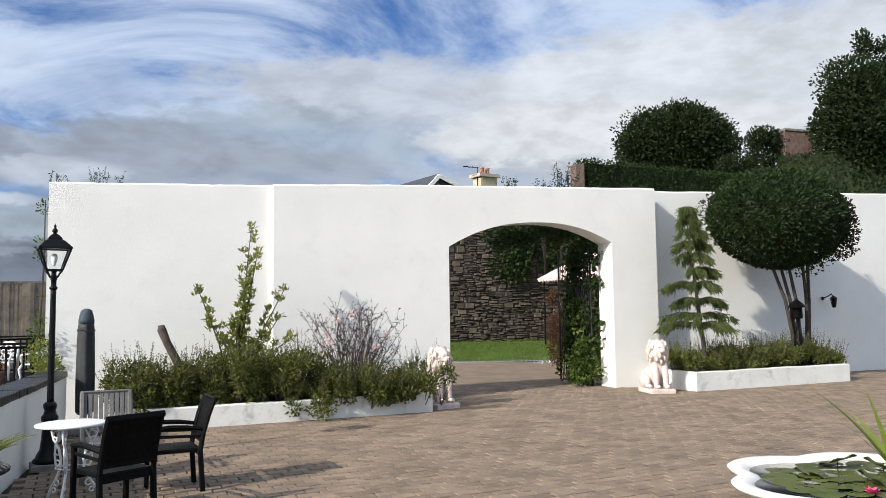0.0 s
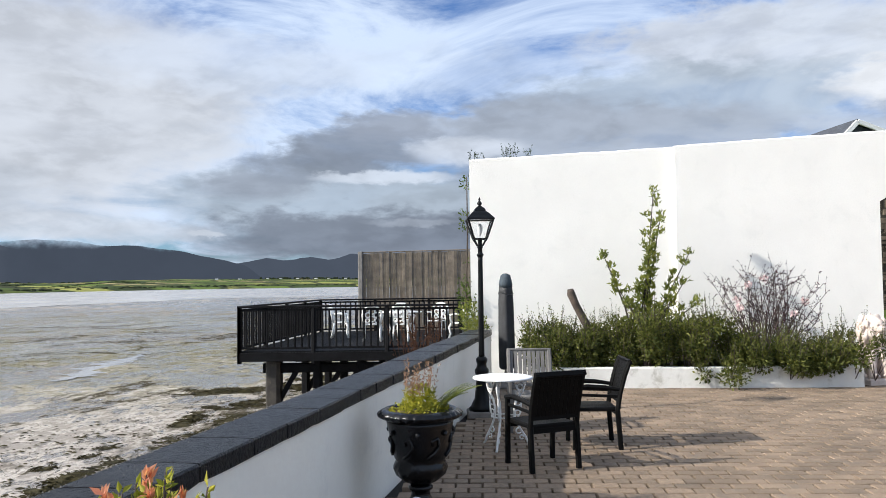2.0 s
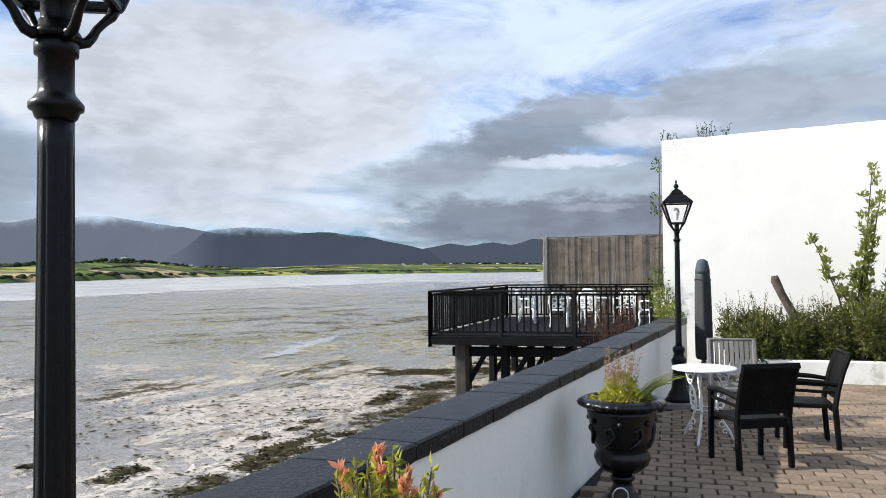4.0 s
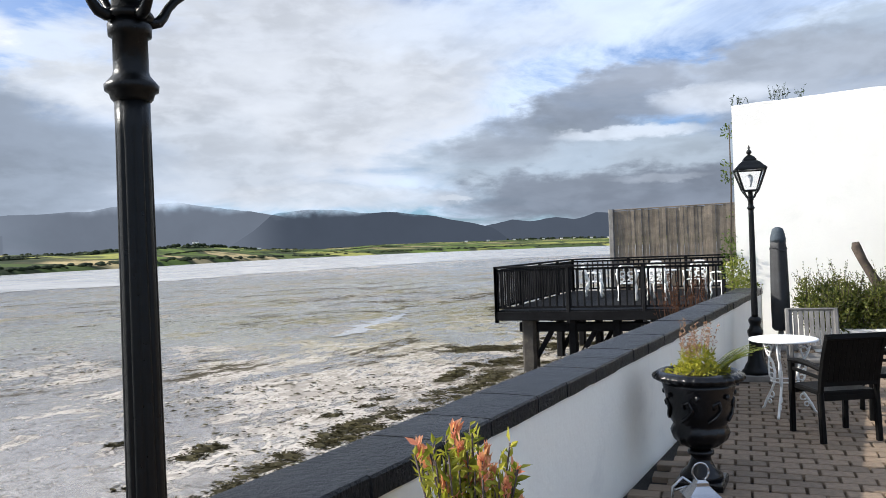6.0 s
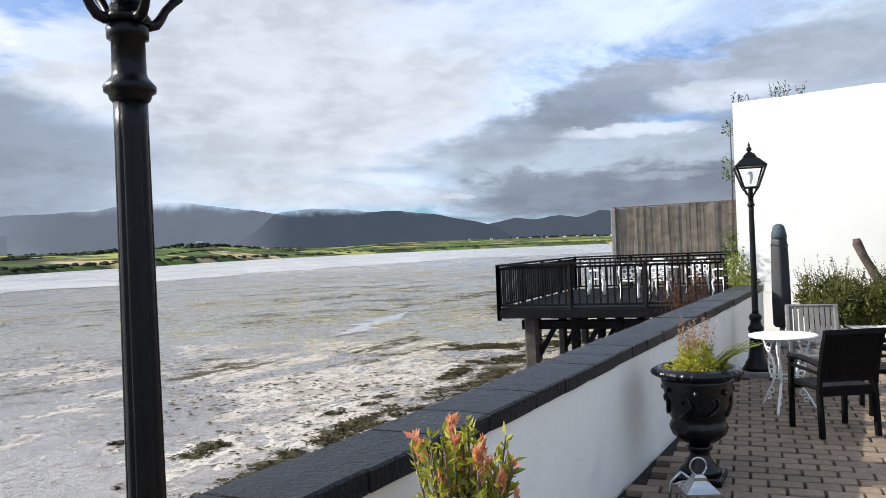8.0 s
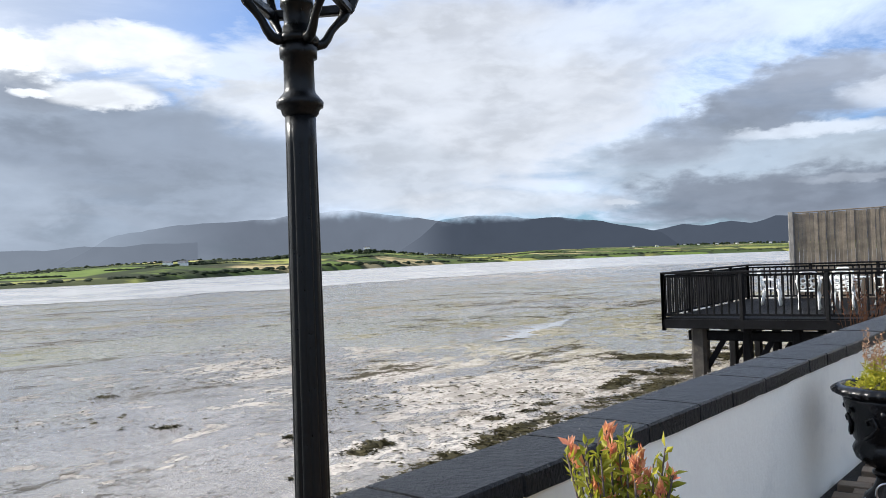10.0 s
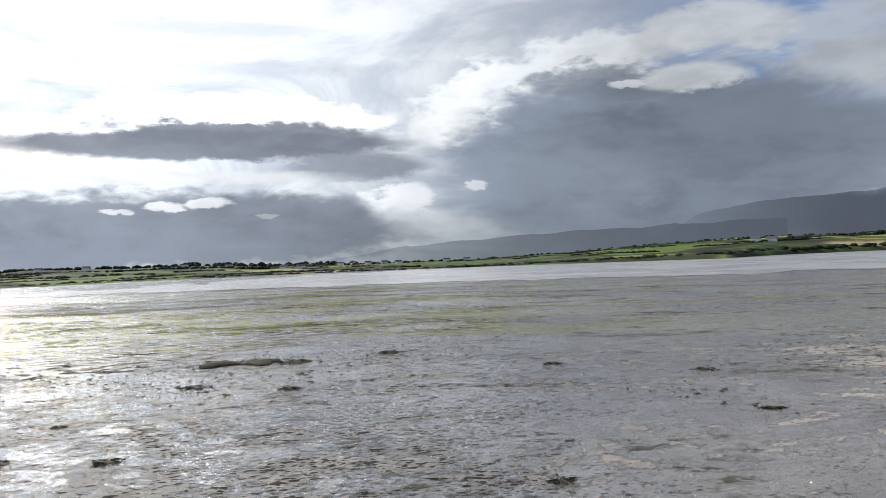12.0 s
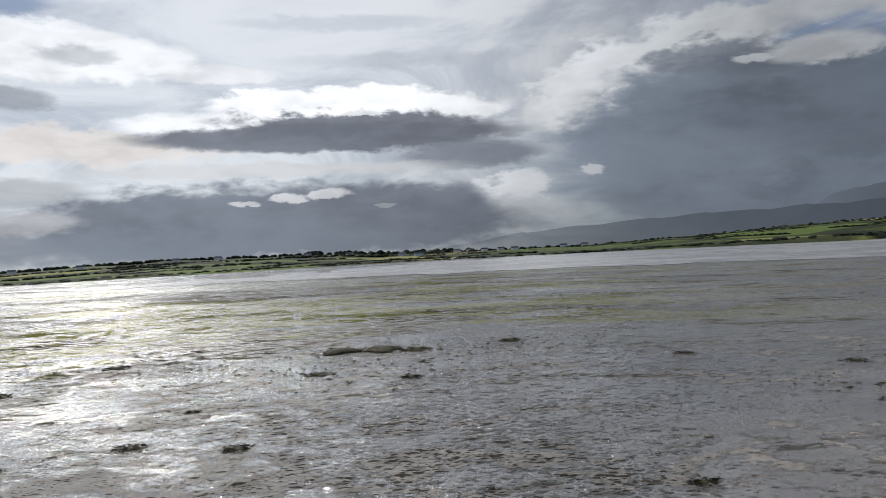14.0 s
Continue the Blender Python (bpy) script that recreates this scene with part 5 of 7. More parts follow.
def build_tall_shrub():
    """Upright shrub with rosettes of glossy yellow-green leaves on bare stems."""
    s = thing("tall_shrub", at_wall(0.78, 0.85, 0.28), "tall upright evergreen shrub with glossy yellow green leaves", "shrub")
    rng, wood, leaves = random.Random(17), Geo(), Geo()
    stems = [(0.20, 3.08, 0.10), (0.30, 2.62, 0.02), (0.78, 1.95, 0.0), (0.66, 1.45, -0.1), (-0.72, 1.95, 0.05), (-0.55, 1.45, 0.0), (-0.15, 1.35, -0.15), (0.05, 1.85, -0.1), (0.42, 1.15, -0.2), (-0.35, 1.05, -0.2), (0.15, 2.20, 0.0), (0.9, 1.1, -0.1)]
    for x, h, y in stems:
        base = Vector((rng.uniform(-0.12, 0.15), rng.uniform(-0.1, 0.1), 0))
        top = Vector((x, y, h))
        mid = base.lerp(top, 0.5) + Vector((-0.10 * (1 if x > 0 else -1) + rng.uniform(-0.05, 0.05), 0, 0.05))
        wood.tube([base, mid, top], [0.022, 0.014, 0.006], 6)
        nodes = int(5 + h * 3.4)
        for j in range(nodes):
            q = 0.32 + 0.68 * j / (nodes - 1)
            p = (base.lerp(mid, q * 2) if q < 0.5 else mid.lerp(top, q * 2 - 1))
            if j < nodes - 1:
                p = p + Vector((rng.uniform(-0.09, 0.09), rng.uniform(-0.09, 0.09), rng.uniform(0, 0.08)))
            for _ in range(20):
                d = (unit(rng) + Vector((0, 0, 1.0))).normalized()
                leaves.leaf(p + unit(rng) * 0.055, d, unit(rng), rng.uniform(0.075, 0.12), 0.036)
    tuft(leaves, rng, (0.1, -0.2, 0.55), (0.75, 0.35, 0.42), 1100, 0.09, 0.3, 0, 0.42)
    part("woody_growth", wood, BARK, s)
    part("leaves", leaves, LEAF_BRIGHT, s)


build_tall_shrub()


def build_twiggy_rose():
    s = thing("rose_bush", at_wall(2.80, 1.05, 0.26), "twiggy half-bare rose bush with a few pink blooms", "rose bush")
    rng, wood, leaves = random.Random(23), Geo(), Geo()
    for i in range(80):
        a = rng.uniform(0, 6.28)
        sp = rng.uniform(0.15, 1.05)
        top = Vector((math.cos(a) * sp, math.sin(a) * sp * 0.45, rng.uniform(0.95, 1.75) - 0.25 * sp))
        base = Vector((rng.uniform(-0.25, 0.25), rng.uniform(-0.1, 0.1), 0))
        mid = base.lerp(top, 0.55) + unit(rng) * 0.10
        wood.tube([base, mid, top], [0.010, 0.007, 0.003], 4)
        for _ in range(5):
            q = rng.uniform(0.4, 1)
            p = mid.lerp(top, q)
            tip = p + unit(rng) * 0.22 + Vector((0, 0, 0.12))
            wood.tube([p, tip], [0.004, 0.002], 3)
            for _ in range(3):
                leaves.leaf(p.lerp(tip, rng.random()), unit(rng), unit(rng), rng.uniform(0.025, 0.055), 0.024)
    for p in ((-0.55, -0.2, 1.15), (-0.52, -0.25, 1.02), (0.35, -0.3, 0.9), (0.0, 0.1, 1.5), (-0.35, -0.1, 1.4), (0.62, -0.1, 1.1)):
        part("bloom", tuft(Geo(), rng, p, (0.05, 0.05, 0.04), 26, 0.05, 0.2, 0, 0.8), PETAL, s, "pale pink rose bloom")
    part("woody_growth", wood, TWIG, s)
    part("leaves", leaves, LEAF_PURPLE, s, "sparse purplish leaves")


build_twiggy_rose()


def build_stump():
    g, rng = Geo(), random.Random(2)
    g.tube([(0.34, 0, 0.0), (0.20, 0.0, 0.4), (0.03, 0, 0.75), (-0.10, 0, 1.0), (-0.19, 0, 1.22), (-0.20, 0, 1.30)], [0.085, 0.075, 0.07, 0.065, 0.075, 0.05], 10)
    solid("driftwood_post", g, DRIFT, "leaning brown driftwood log standing among shrubs", "driftwood", m=at_wall(-0.35, 0.95, 0.32))


build_stump()


def build_parasol():
    p = thing("closed_parasol", pose(-1.529, 14.24, 0), "closed parasol in a dark grey cover tied with blue cloth", "parasol")
    fold = lambda a, z: 1 + 0.07 * math.cos(5 * a + z * 0.8) + 0.03 * math.cos(9 * a)
    part("base", Geo().lathe([(0.24, 0), (0.25, 0.03), (0.22, 0.08), (0.06, 0.12), (0.035, 0.30)], 20), FLAGSTONE, p, "round stone base")
    part("cover", Geo().lathe([(0.09, 0.30), (0.125, 0.34), (0.13, 0.7), (0.125, 1.1), (0.12, 1.45), (0.11, 1.62), (0.10, 1.70)], 30, wave=fold), PARASOL, p)
    part("hood", Geo().lathe([(0.105, 1.66), (0.112, 1.72), (0.10, 1.80), (0.075, 1.87), (0.03, 1.90)], 24, wave=lambda a, z: 1 + 0.09 * math.cos(4 * a + z * 30)), BLUE_CLOTH, p, "faded blue cloth hood")
    part("tie", Geo().tube([(0.118 * math.cos(a), 0.118 * math.sin(a), 1.56 + 0.03 * math.sin(2 * a)) for a in np.linspace(0, 2 * math.pi, 17)], 0.013, 6), PARASOL, p)


build_parasol()


def build_lion(m, label):
    """Seated stone lion on a low base, one plain mesh."""
    g = Geo()
    g.box(-0.26, -0.36, 0, 0.26, 0.36, 0.10, cham=0.02)
    def blob(c, r, seed, n=14, seg=18, rough=0.06):
        prof = [(max(0.001, math.sin(math.pi * i / n)), -math.cos(math.pi * i / n)) for i in range(n + 1)]
        mat4 = Matrix.Translation(c) @ Matrix.Diagonal((*r, 1))
        g.lathe(prof, seg, mat4, wave=lambda a, z: 1 + rough * noise.noise((3 * math.cos(a) + seed, 3 * math.sin(a), z * 3)))
    blob((0, 0.14, 0.34), (0.20, 0.24, 0.26), 1)
    blob((0, -0.02, 0.55), (0.17, 0.18, 0.32), 2)
    blob((0, -0.08, 0.88), (0.215, 0.19, 0.26), 3, 18, 26, 0.35)
    blob((0, -0.20, 0.95), (0.115, 0.13, 0.135), 4)
    blob((0, -0.32, 0.91), (0.07, 0.07, 0.06), 5)
    for x in (-0.06, 0.06):
        blob((x, -0.30, 0.985), (0.03, 0.02, 0.018), 6)
    for x in (-0.11, 0.11):
        blob((x * 1.2, -0.05, 1.09), (0.04, 0.03, 0.05), 7)
        g.tube([(x, -0.12, 0.62), (x, -0.20, 0.40), (x, -0.22, 0.22), (x, -0.22, 0.10)], [0.085, 0.07, 0.058, 0.06], 12)
        blob((x, -0.27, 0.14), (0.065, 0.10, 0.05), 8)
        blob((x * 1.9, 0.12, 0.24), (0.10, 0.20, 0.16), 9)
        blob((x * 2.0, -0.08, 0.14), (0.07, 0.12, 0.05), 10)
    g.tube([(0.16, 0.32, 0.14), (0.24, 0.18, 0.13), (0.25, 0.0, 0.14), (0.22, -0.06, 0.17)], [0.035, 0.03, 0.03, 0.045], 8)
    for i in range(46):
        a, zz = 2.399 * i, 0.66 + 0.46 * i / 46
        rr = 0.20 * math.sqrt(max(0.05, 1 - ((zz - 0.88) / 0.30) ** 2))
        if math.sin(a) < -0.75 and zz > 0.82:
            continue
        p = Vector((rr * math.cos(a), -0.08 + rr * 0.9 * math.sin(a), zz))
        g.tube([p + Vector((0, 0, 0.05)), p + Vector((0.03 * math.cos(a), 0.03 * math.sin(a), -0.01)), p + Vector((0.01 * math.cos(a), 0.01 * math.sin(a), -0.08))], [0.022, 0.035, 0.012], 6)
    return solid("lion_statue", g, LION, label, "statue", "lions flanking the arch", m=m)


build_lion(at_wall(4.36, 1.35, 0, 12), "weathered pinkish stone lion statue beside the planting bed")
build_lion(at_wall(9.62, 1.30, 0, -14), "pale pink and white stone lion statue by the arch")


# ---- clipped tree, conifer, things by the raised bed ----
def build_clipped_tree():
    t = thing("clipped_bay_tree", at_wall(14.45, 1.0, 0.36), "round clipped evergreen tree on several dark stems", "tree")
    rng = random.Random(41)
    c = (-0.72, -0.1, 3.62)
    for i, (x, y, lean) in enumerate(((-0.16, 0.0, -0.62), (-0.06, 0.05, -0.42), (-0.10, -0.1, -0.30), (0.22, 0.0, -0.06), (0.30, 0.05, 0.06), (0.26, 0.1, 0.16))):
        w = Geo().tube([(x, y, 0), (x + lean * 0.25, y, 0.8), (x + lean * 0.6, y - 0.03, 1.6), (x + lean * 1.3, y, 2.6), (x + lean * 2.0, y, 3.4)], [0.065, 0.05, 0.042, 0.035, 0.02], 8)
        part("stem", w, BARK, t)
    g = Geo()
    for cc, rr in lumpy(rng, c, (2.0, 1.2, 1.24), 56):
        tuft(g, rng, cc, rr, 190, 0.10, 0.5, 0, 0.5)
    tuft(g, rng, c, (1.98, 1.2, 1.22), 11500, 0.10, 0.90, 0, 0.5)
    part("crown", g, LEAF_BAY, t)
    # solid core added under the leaves, coloured dark to stand for inner shade
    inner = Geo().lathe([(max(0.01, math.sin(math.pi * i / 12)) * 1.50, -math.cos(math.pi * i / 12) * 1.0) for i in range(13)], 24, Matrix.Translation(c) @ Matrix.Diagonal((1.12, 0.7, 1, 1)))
    part("crown_shade_core", inner, LEAF_TREE, t, "dark core standing in for the crown's inner shade")
    p = Geo()
    for cc, rr in (((1.12, -0.5, 3.4), (0.34, 0.35, 0.5)), ((0.95, -0.5, 2.95), (0.40, 0.35, 0.35)), ((1.22, -0.4, 3.85), (0.25, 0.25, 0.35))):
        tuft(p, rng, cc, rr, 480, 0.085, 0.3, 0, 0.6)
    part("purple_foliage", p, LEAF_PURPLE, t, "dark purple leaves at one side")


build_clipped_tree()


def build_conifer():
    t = thing("weeping_conifer", at_wall(11.22, 1.0, 0.36) @ Matrix.Diagonal((0.84, 0.84, 0.93, 1)), "young weeping conifer with drooping layered sprays", "tree")
    rng, g = random.Random(43), Geo()
    part("trunk", Geo().tube([(0.1, 0, 0), (0.06, 0, 0.7), (-0.08, 0, 1.6), (-0.22, 0, 2.6), (-0.35, 0, 3.55), (-0.40, 0, 3.95)], [0.07, 0.06, 0.05, 0.035, 0.02, 0.008], 8), BARK, t)
    limbs = Geo()
    tiers = [(0.95, 1.05), (1.18, 0.98), (1.55, 0.78), (1.95, 0.86), (2.3, 0.70), (2.65, 0.62), (2.95, 0.5), (3.25, 0.42), (3.55, 0.30), (3.8, 0.2)]
    for z, reach in tiers:
        for i in range(9):
            a = rng.uniform(0, 6.28)
            r = reach * rng.uniform(0.7, 1.1) * (1.15 if math.cos(a) < 0 and z < 1.3 else 1.0)
            base = Vector((-0.11 * z + 0.08, 0, z + 0.22))
            d = Vector((math.cos(a), math.sin(a) * 0.8, 0))
            pts = [base, base + d * r * 0.5 + Vector((0, 0, 0.07)), base + d * r * 0.85 + Vector((0, 0, -0.02)), base + d * r + Vector((0, 0, -0.14))]
            limbs.tube(pts, [0.014, 0.010, 0.006, 0.003], 4)
            for j in range(110):
                q = rng.uniform(0.05, 1.0)
                k = min(2, int(q * 3))
                p = pts[k].lerp(pts[k + 1], q * 3 - k) + Vector((rng.uniform(-0.06, 0.06), rng.uniform(-0.06, 0.06), 0))
                g.leaf(p, d * 0.5 + Vector((rng.uniform(-0.4, 0.4), rng.uniform(-0.4, 0.4), rng.uniform(-1.3, -0.1))), unit(rng), rng.uniform(0.12, 0.26), 0.028)
    part("branches", limbs, BARK, t)
    part("sprays", g, LEAF_CONIFER, t)


build_conifer()


def build_bird_house():
    b = thing("bird_feeder", at_wall(14.15, 1.15, 0.38), "small dark lantern-shaped bird feeder on a post", "bird feeder")
    part("post", Geo().lathe([(0.10, 0), (0.11, 0.5), (0.09, 0.75), (0.03, 0.85), (0.03, 1.15)], 10), DARK_WOOD, b)
    part("tray", Geo().lathe([(0.12, 1.15), (0.13, 1.18), (0.12, 1.40), (0.13, 1.42)], 8), DARK_WOOD, b)
    part("roof", Geo().lathe([(0.23, 1.42), (0.14, 1.52), (0.05, 1.60), (0.01, 1.66)], 8, smooth=False), DARK_WOOD, b)


build_bird_house()


def build_wall_lamp():
    b = thing("wall_bracket_lamp", WALL @ pose(17.0, 0.44, 2.05), "small black iron bracket lamp on the white wall", "wall lamp")
    part("bracket", Geo().tube([(0, 0, 0), (0, -0.18, 0.05), (0, -0.30, 0.12), (0, -0.36, 0.02)], 0.015, 6).lathe([(0.05, 0), (0.05, 0.02)], 12, pose(0, -0.005, 0, 90, 0, 0)), IRON, b)
    part("lantern", Geo().lathe([(0.03, -0.26), (0.055, -0.24), (0.085, -0.02), (0.10, 0.0), (0.02, 0.07)], 6, pose(0, -0.36, 0), smooth=False), IRON, b)


build_wall_lamp()


# ---- behind the arch ----
def build_gazebo():
    z0 = 0.80
    s = thing("garden_gazebo", pose(15.35, 28.3, z0, 0, 0, 8), "garden gazebo with a faded pink canvas roof on black posts", "gazebo")
    for x, y in ((-1.3, -1.3), (1.3, -1.3), (1.3, 1.3), (-1.3, 1.3)):
        part("post", Geo().bar((x, y, -0.60), (x, y, 2.35), 0.06, 0.06), IRON, s)
    for i in range(4):
        q = pose(0, 0, 0, 0, 0, 90 * i)
        part("roof_panel", Geo().add([(-1.5, -1.5, 2.30), (1.5, -1.5, 2.30), (0, 0, 3.35), (-1.5, -1.47, 2.27), (1.5, -1.47, 2.27), (0, 0, 3.32)], [(0, 1, 2), (5, 4, 3), (0, 3, 4, 1)], q), CANOPY, s)
        v = Geo()
        for j in range(14):
            x = -1.48 + 2.96 * j / 14
            v.add([(x + 0.01, -1.49, 2.29), (x + 0.20, -1.49, 2.29), (x + 0.19, -1.49, 2.21), (x + 0.105, -1.49, 2.17), (x + 0.02, -1.49, 2.21)], [(0, 1, 2, 3, 4)], q)
        part("valance", v, CANOPY, s, "scalloped pink valance")


build_gazebo()


def build_vine_trellis():
    s = thing("vine_trellis", pose(0, 0, 0), "black iron trellis gate overgrown with a climbing vine", "trellis")
    a = at_wall(9.30, -0.6).translation
    d = Vector((0.12, 1.0, 0)).normalized()
    def at(q, z):
        p = a + d * q
        return Vector((p.x, p.y, z))
    for i in range(18):
        part("upright", Geo().tube([at(0.12 * i, 0), at(0.12 * i, 3.1)], 0.012, 6), IRON, s)
    for z in (0.15, 1.1, 2.1, 3.05):
        part("crossbar", Geo().bar(at(-0.03, z), at(2.1, z), 0.03, 0.012), IRON, s)
    for q in (0.0, 1.05, 2.08):
        part("post", Geo().bar(at(q, 0), at(q, 3.35), 0.05, 0.05), IRON, s)
    # shade and sunlight are put into two leaf colours of the one vine
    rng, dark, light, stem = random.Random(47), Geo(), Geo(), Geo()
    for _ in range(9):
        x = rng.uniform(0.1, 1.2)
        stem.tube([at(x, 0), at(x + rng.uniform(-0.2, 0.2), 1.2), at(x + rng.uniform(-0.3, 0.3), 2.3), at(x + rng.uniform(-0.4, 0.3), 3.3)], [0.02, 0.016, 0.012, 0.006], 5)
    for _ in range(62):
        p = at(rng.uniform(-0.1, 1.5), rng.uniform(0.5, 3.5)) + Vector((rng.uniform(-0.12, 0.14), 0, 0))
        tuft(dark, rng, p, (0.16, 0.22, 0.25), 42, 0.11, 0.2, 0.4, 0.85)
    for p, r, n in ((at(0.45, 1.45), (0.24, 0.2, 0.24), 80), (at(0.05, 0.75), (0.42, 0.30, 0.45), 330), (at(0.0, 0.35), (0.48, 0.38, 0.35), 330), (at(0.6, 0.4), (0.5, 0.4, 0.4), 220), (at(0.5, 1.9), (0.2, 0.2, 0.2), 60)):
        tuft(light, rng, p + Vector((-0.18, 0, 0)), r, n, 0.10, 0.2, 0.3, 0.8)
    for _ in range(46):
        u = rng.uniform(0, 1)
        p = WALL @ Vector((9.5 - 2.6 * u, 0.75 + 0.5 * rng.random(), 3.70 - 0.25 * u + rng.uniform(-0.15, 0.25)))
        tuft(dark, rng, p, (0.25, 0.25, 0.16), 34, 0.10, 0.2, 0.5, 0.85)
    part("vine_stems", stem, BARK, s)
    part("shaded_leaves", dark, LEAF_HEDGE, s, "vine leaves coloured darker for shade")
    part("sunlit_leaves", light, LEAF_IVY, s, "vine leaves coloured brighter for sunlight")


build_vine_trellis()


def build_arch_plants():
    rng = random.Random(53)
    bushy("russet_topiary", pose(10.75, 22.4, 0.02), "tall narrow russet-leaved clipped shrub", "shrub", [((0, 0, 0.7), (0.32, 0.32, 0.6)), ((0, 0, 1.3), (0.34, 0.34, 0.5)), ((0, 0, 2.15), (0.36, 0.36, 0.30))], LEAF_RED, 0.06, 54, 700)
    for i, (x, y, r) in enumerate(((12.6, 23.4, 0.5), (13.3, 22.6, 0.6), (12.2, 22.6, 0.4), (14.2, 22.8, 0.7))):
        bushy("border_shrub", pose(x, y, 0), "dark leafy border shrub beside the path", "shrub", [((0, 0, r * 0.7), (r, r, r * 0.7)), ((0.2, 0, r * 1.4), (r * 0.7, r * 0.7, r * 0.7))], LEAF_HEDGE, 0.08, 60 + i, 500, 0.5, "border shrubs")
    flowers = Geo()
    for _ in range(60):
        tuft(flowers, rng, (rng.uniform(11.0, 12.6), rng.uniform(24.4, 25.2), rng.uniform(0.08, 0.16)), (0.03, 0.03, 0.02), 6, 0.03, 0.1, 0, 0.9)
    solid("white_flowers", flowers, WHITE_IRON, "small white edging flowers by the lawn", "flowers", kind="stuff")
    ivy = Geo()
    for _ in range(100):
        tuft(ivy, rng, (rng.uniform(12.6, 18.5), 31.35 + rng.uniform(-0.2, 0.1), rng.uniform(3.2, 6.9)), (0.5, 0.15, 0.45), 60, 0.15, 0.2, 0.4, 0.8)
    solid("wall_ivy", ivy, LEAF_HEDGE, "dark ivy hanging over the stone wall", "ivy")


build_arch_plants()


# ---- above the wall ----
def hedge(name, x0, y0, x1, y1, z0, z1, depth, seed, label, mat=None):
    """A clipped hedge: a dark core box under thousands of leaves."""
    mat = mat or LEAF_HEDGE
    h = thing(name, pose(0, 0, 0), label, "hedge", "clipped hedges")
    a, b = Vector((x0, y0, 0)), Vector((x1, y1, 0))
    t = (b - a).normalized()
    n = Vector((-t.y, t.x, 0))
    L, rng, g = (b - a).length, random.Random(seed), Geo()
    m = Matrix(((t.x, n.x, 0, x0), (t.y, n.y, 0, y0), (0, 0, 1, 0), (0, 0, 0, 1)))
    part("core", Geo().box(0.12, 0.12, z0, L - 0.12, depth - 0.12, z1 - 0.12, m), LEAF_TREE, h, "dark core box inside the hedge leaves")
    count = int(L * (z1 - z0) * 190 + L * depth * 120)
    for _ in range(count):
        q = rng.random()
        if q < 0.62:
            p = (rng.uniform(0, L), rng.uniform(-0.05, 0.10), rng.uniform(z0, z1))
        elif q < 0.85:
            p = (rng.uniform(0, L), rng.uniform(0, depth), z1 + rng.uniform(-0.10, 0.06))
        else:
            p = (rng.choice((0.0, L)) + rng.uniform(-0.08, 0.08), rng.uniform(0, depth), rng.uniform(z0, z1))
        p = m @ Vector(p) + Vector((0, 0, 0.08 * noise.noise((p[0] * 0.7, seed, 0))))
        s = rng.uniform(0.09, 0.17)
        g.leaf(p, unit(rng) - n * 0.5 + Vector((0, 0, 0.3)), unit(rng), s, s * 0.55)
    part("leaves", g, mat, h)


hedge("hedge", 17.2, 31.6, 29.0, 33.2, 6.6, 8.55, 1.0, 71, "long clipped dark green hedge on the terrace")
hedge("hedge", 29.6, 33.4, 36.5, 27.0, 6.6, 9.75, 1.6, 73, "tall rounded green hedge on the upper bank")
bushy("ivy_mound", pose(28.0, 34.6, 6.6), "ivy-covered mound beside the brick wall", "shrub", [((0, 0, 1.2), (1.3, 0.9, 1.3)), ((-0.4, 0, 2.4), (0.9, 0.8, 1.0)), ((0.7, 0, 2.2), (0.8, 0.8, 1.1))], LEAF_TREE, 0.17, 75, 620)
bushy("ivy_mound", pose(31.3, 36.1, 6.6), "tall ivy-clad stump clipped nearly square", "shrub", [((-0.5, 0, 1.4), (1.0, 0.8, 1.5)), ((0.5, 0, 1.6), (1.0, 0.8, 1.5)), ((-0.6, 0, 3.3), (0.8, 0.7, 1.3)), ((0.6, 0, 3.4), (0.8, 0.7, 1.3)), ((-0.7, 0, 4.7), (0.6, 0.6, 0.7)), ((0.1, 0, 4.8), (0.7, 0.6, 0.7)), ((0.8, 0, 4.6), (0.6, 0.6, 0.7))], LEAF_TREE, 0.17, 76, 420)
solid("brick_pier", Geo().box(16.6, 31.45, 6.25, 17.0, 32.0, 8.3), BRICK, "dull red brick pier at the hedge end", "pier")
solid("terrace_bank", Geo().box(30, 24.5, -0.2, 60, 34, 6.75), LAWN_SOIL, "high grassy bank beyond the garden", "bank", kind="structure")
garden_brick = thing("brick_garden_wall", pose(0, 0, 0), "dull red brick wall behind the hedges", "wall")
part("panel", Geo().box(32.1, 35.5, 6.6, 34.1, 35.9, 11.75), BRICK, garden_brick)
part("coping", Geo().box(32.05, 35.45, 11.75, 34.15, 35.95, 11.87), FLAGSTONE, garden_brick)
solid("timber_post", Geo().bar((34.3, 35.2, 6.6), (34.3, 35.2, 12.5), 0.18, 0.18), PILE_WOOD, "weathered timber pole beside the brick wall", "post")


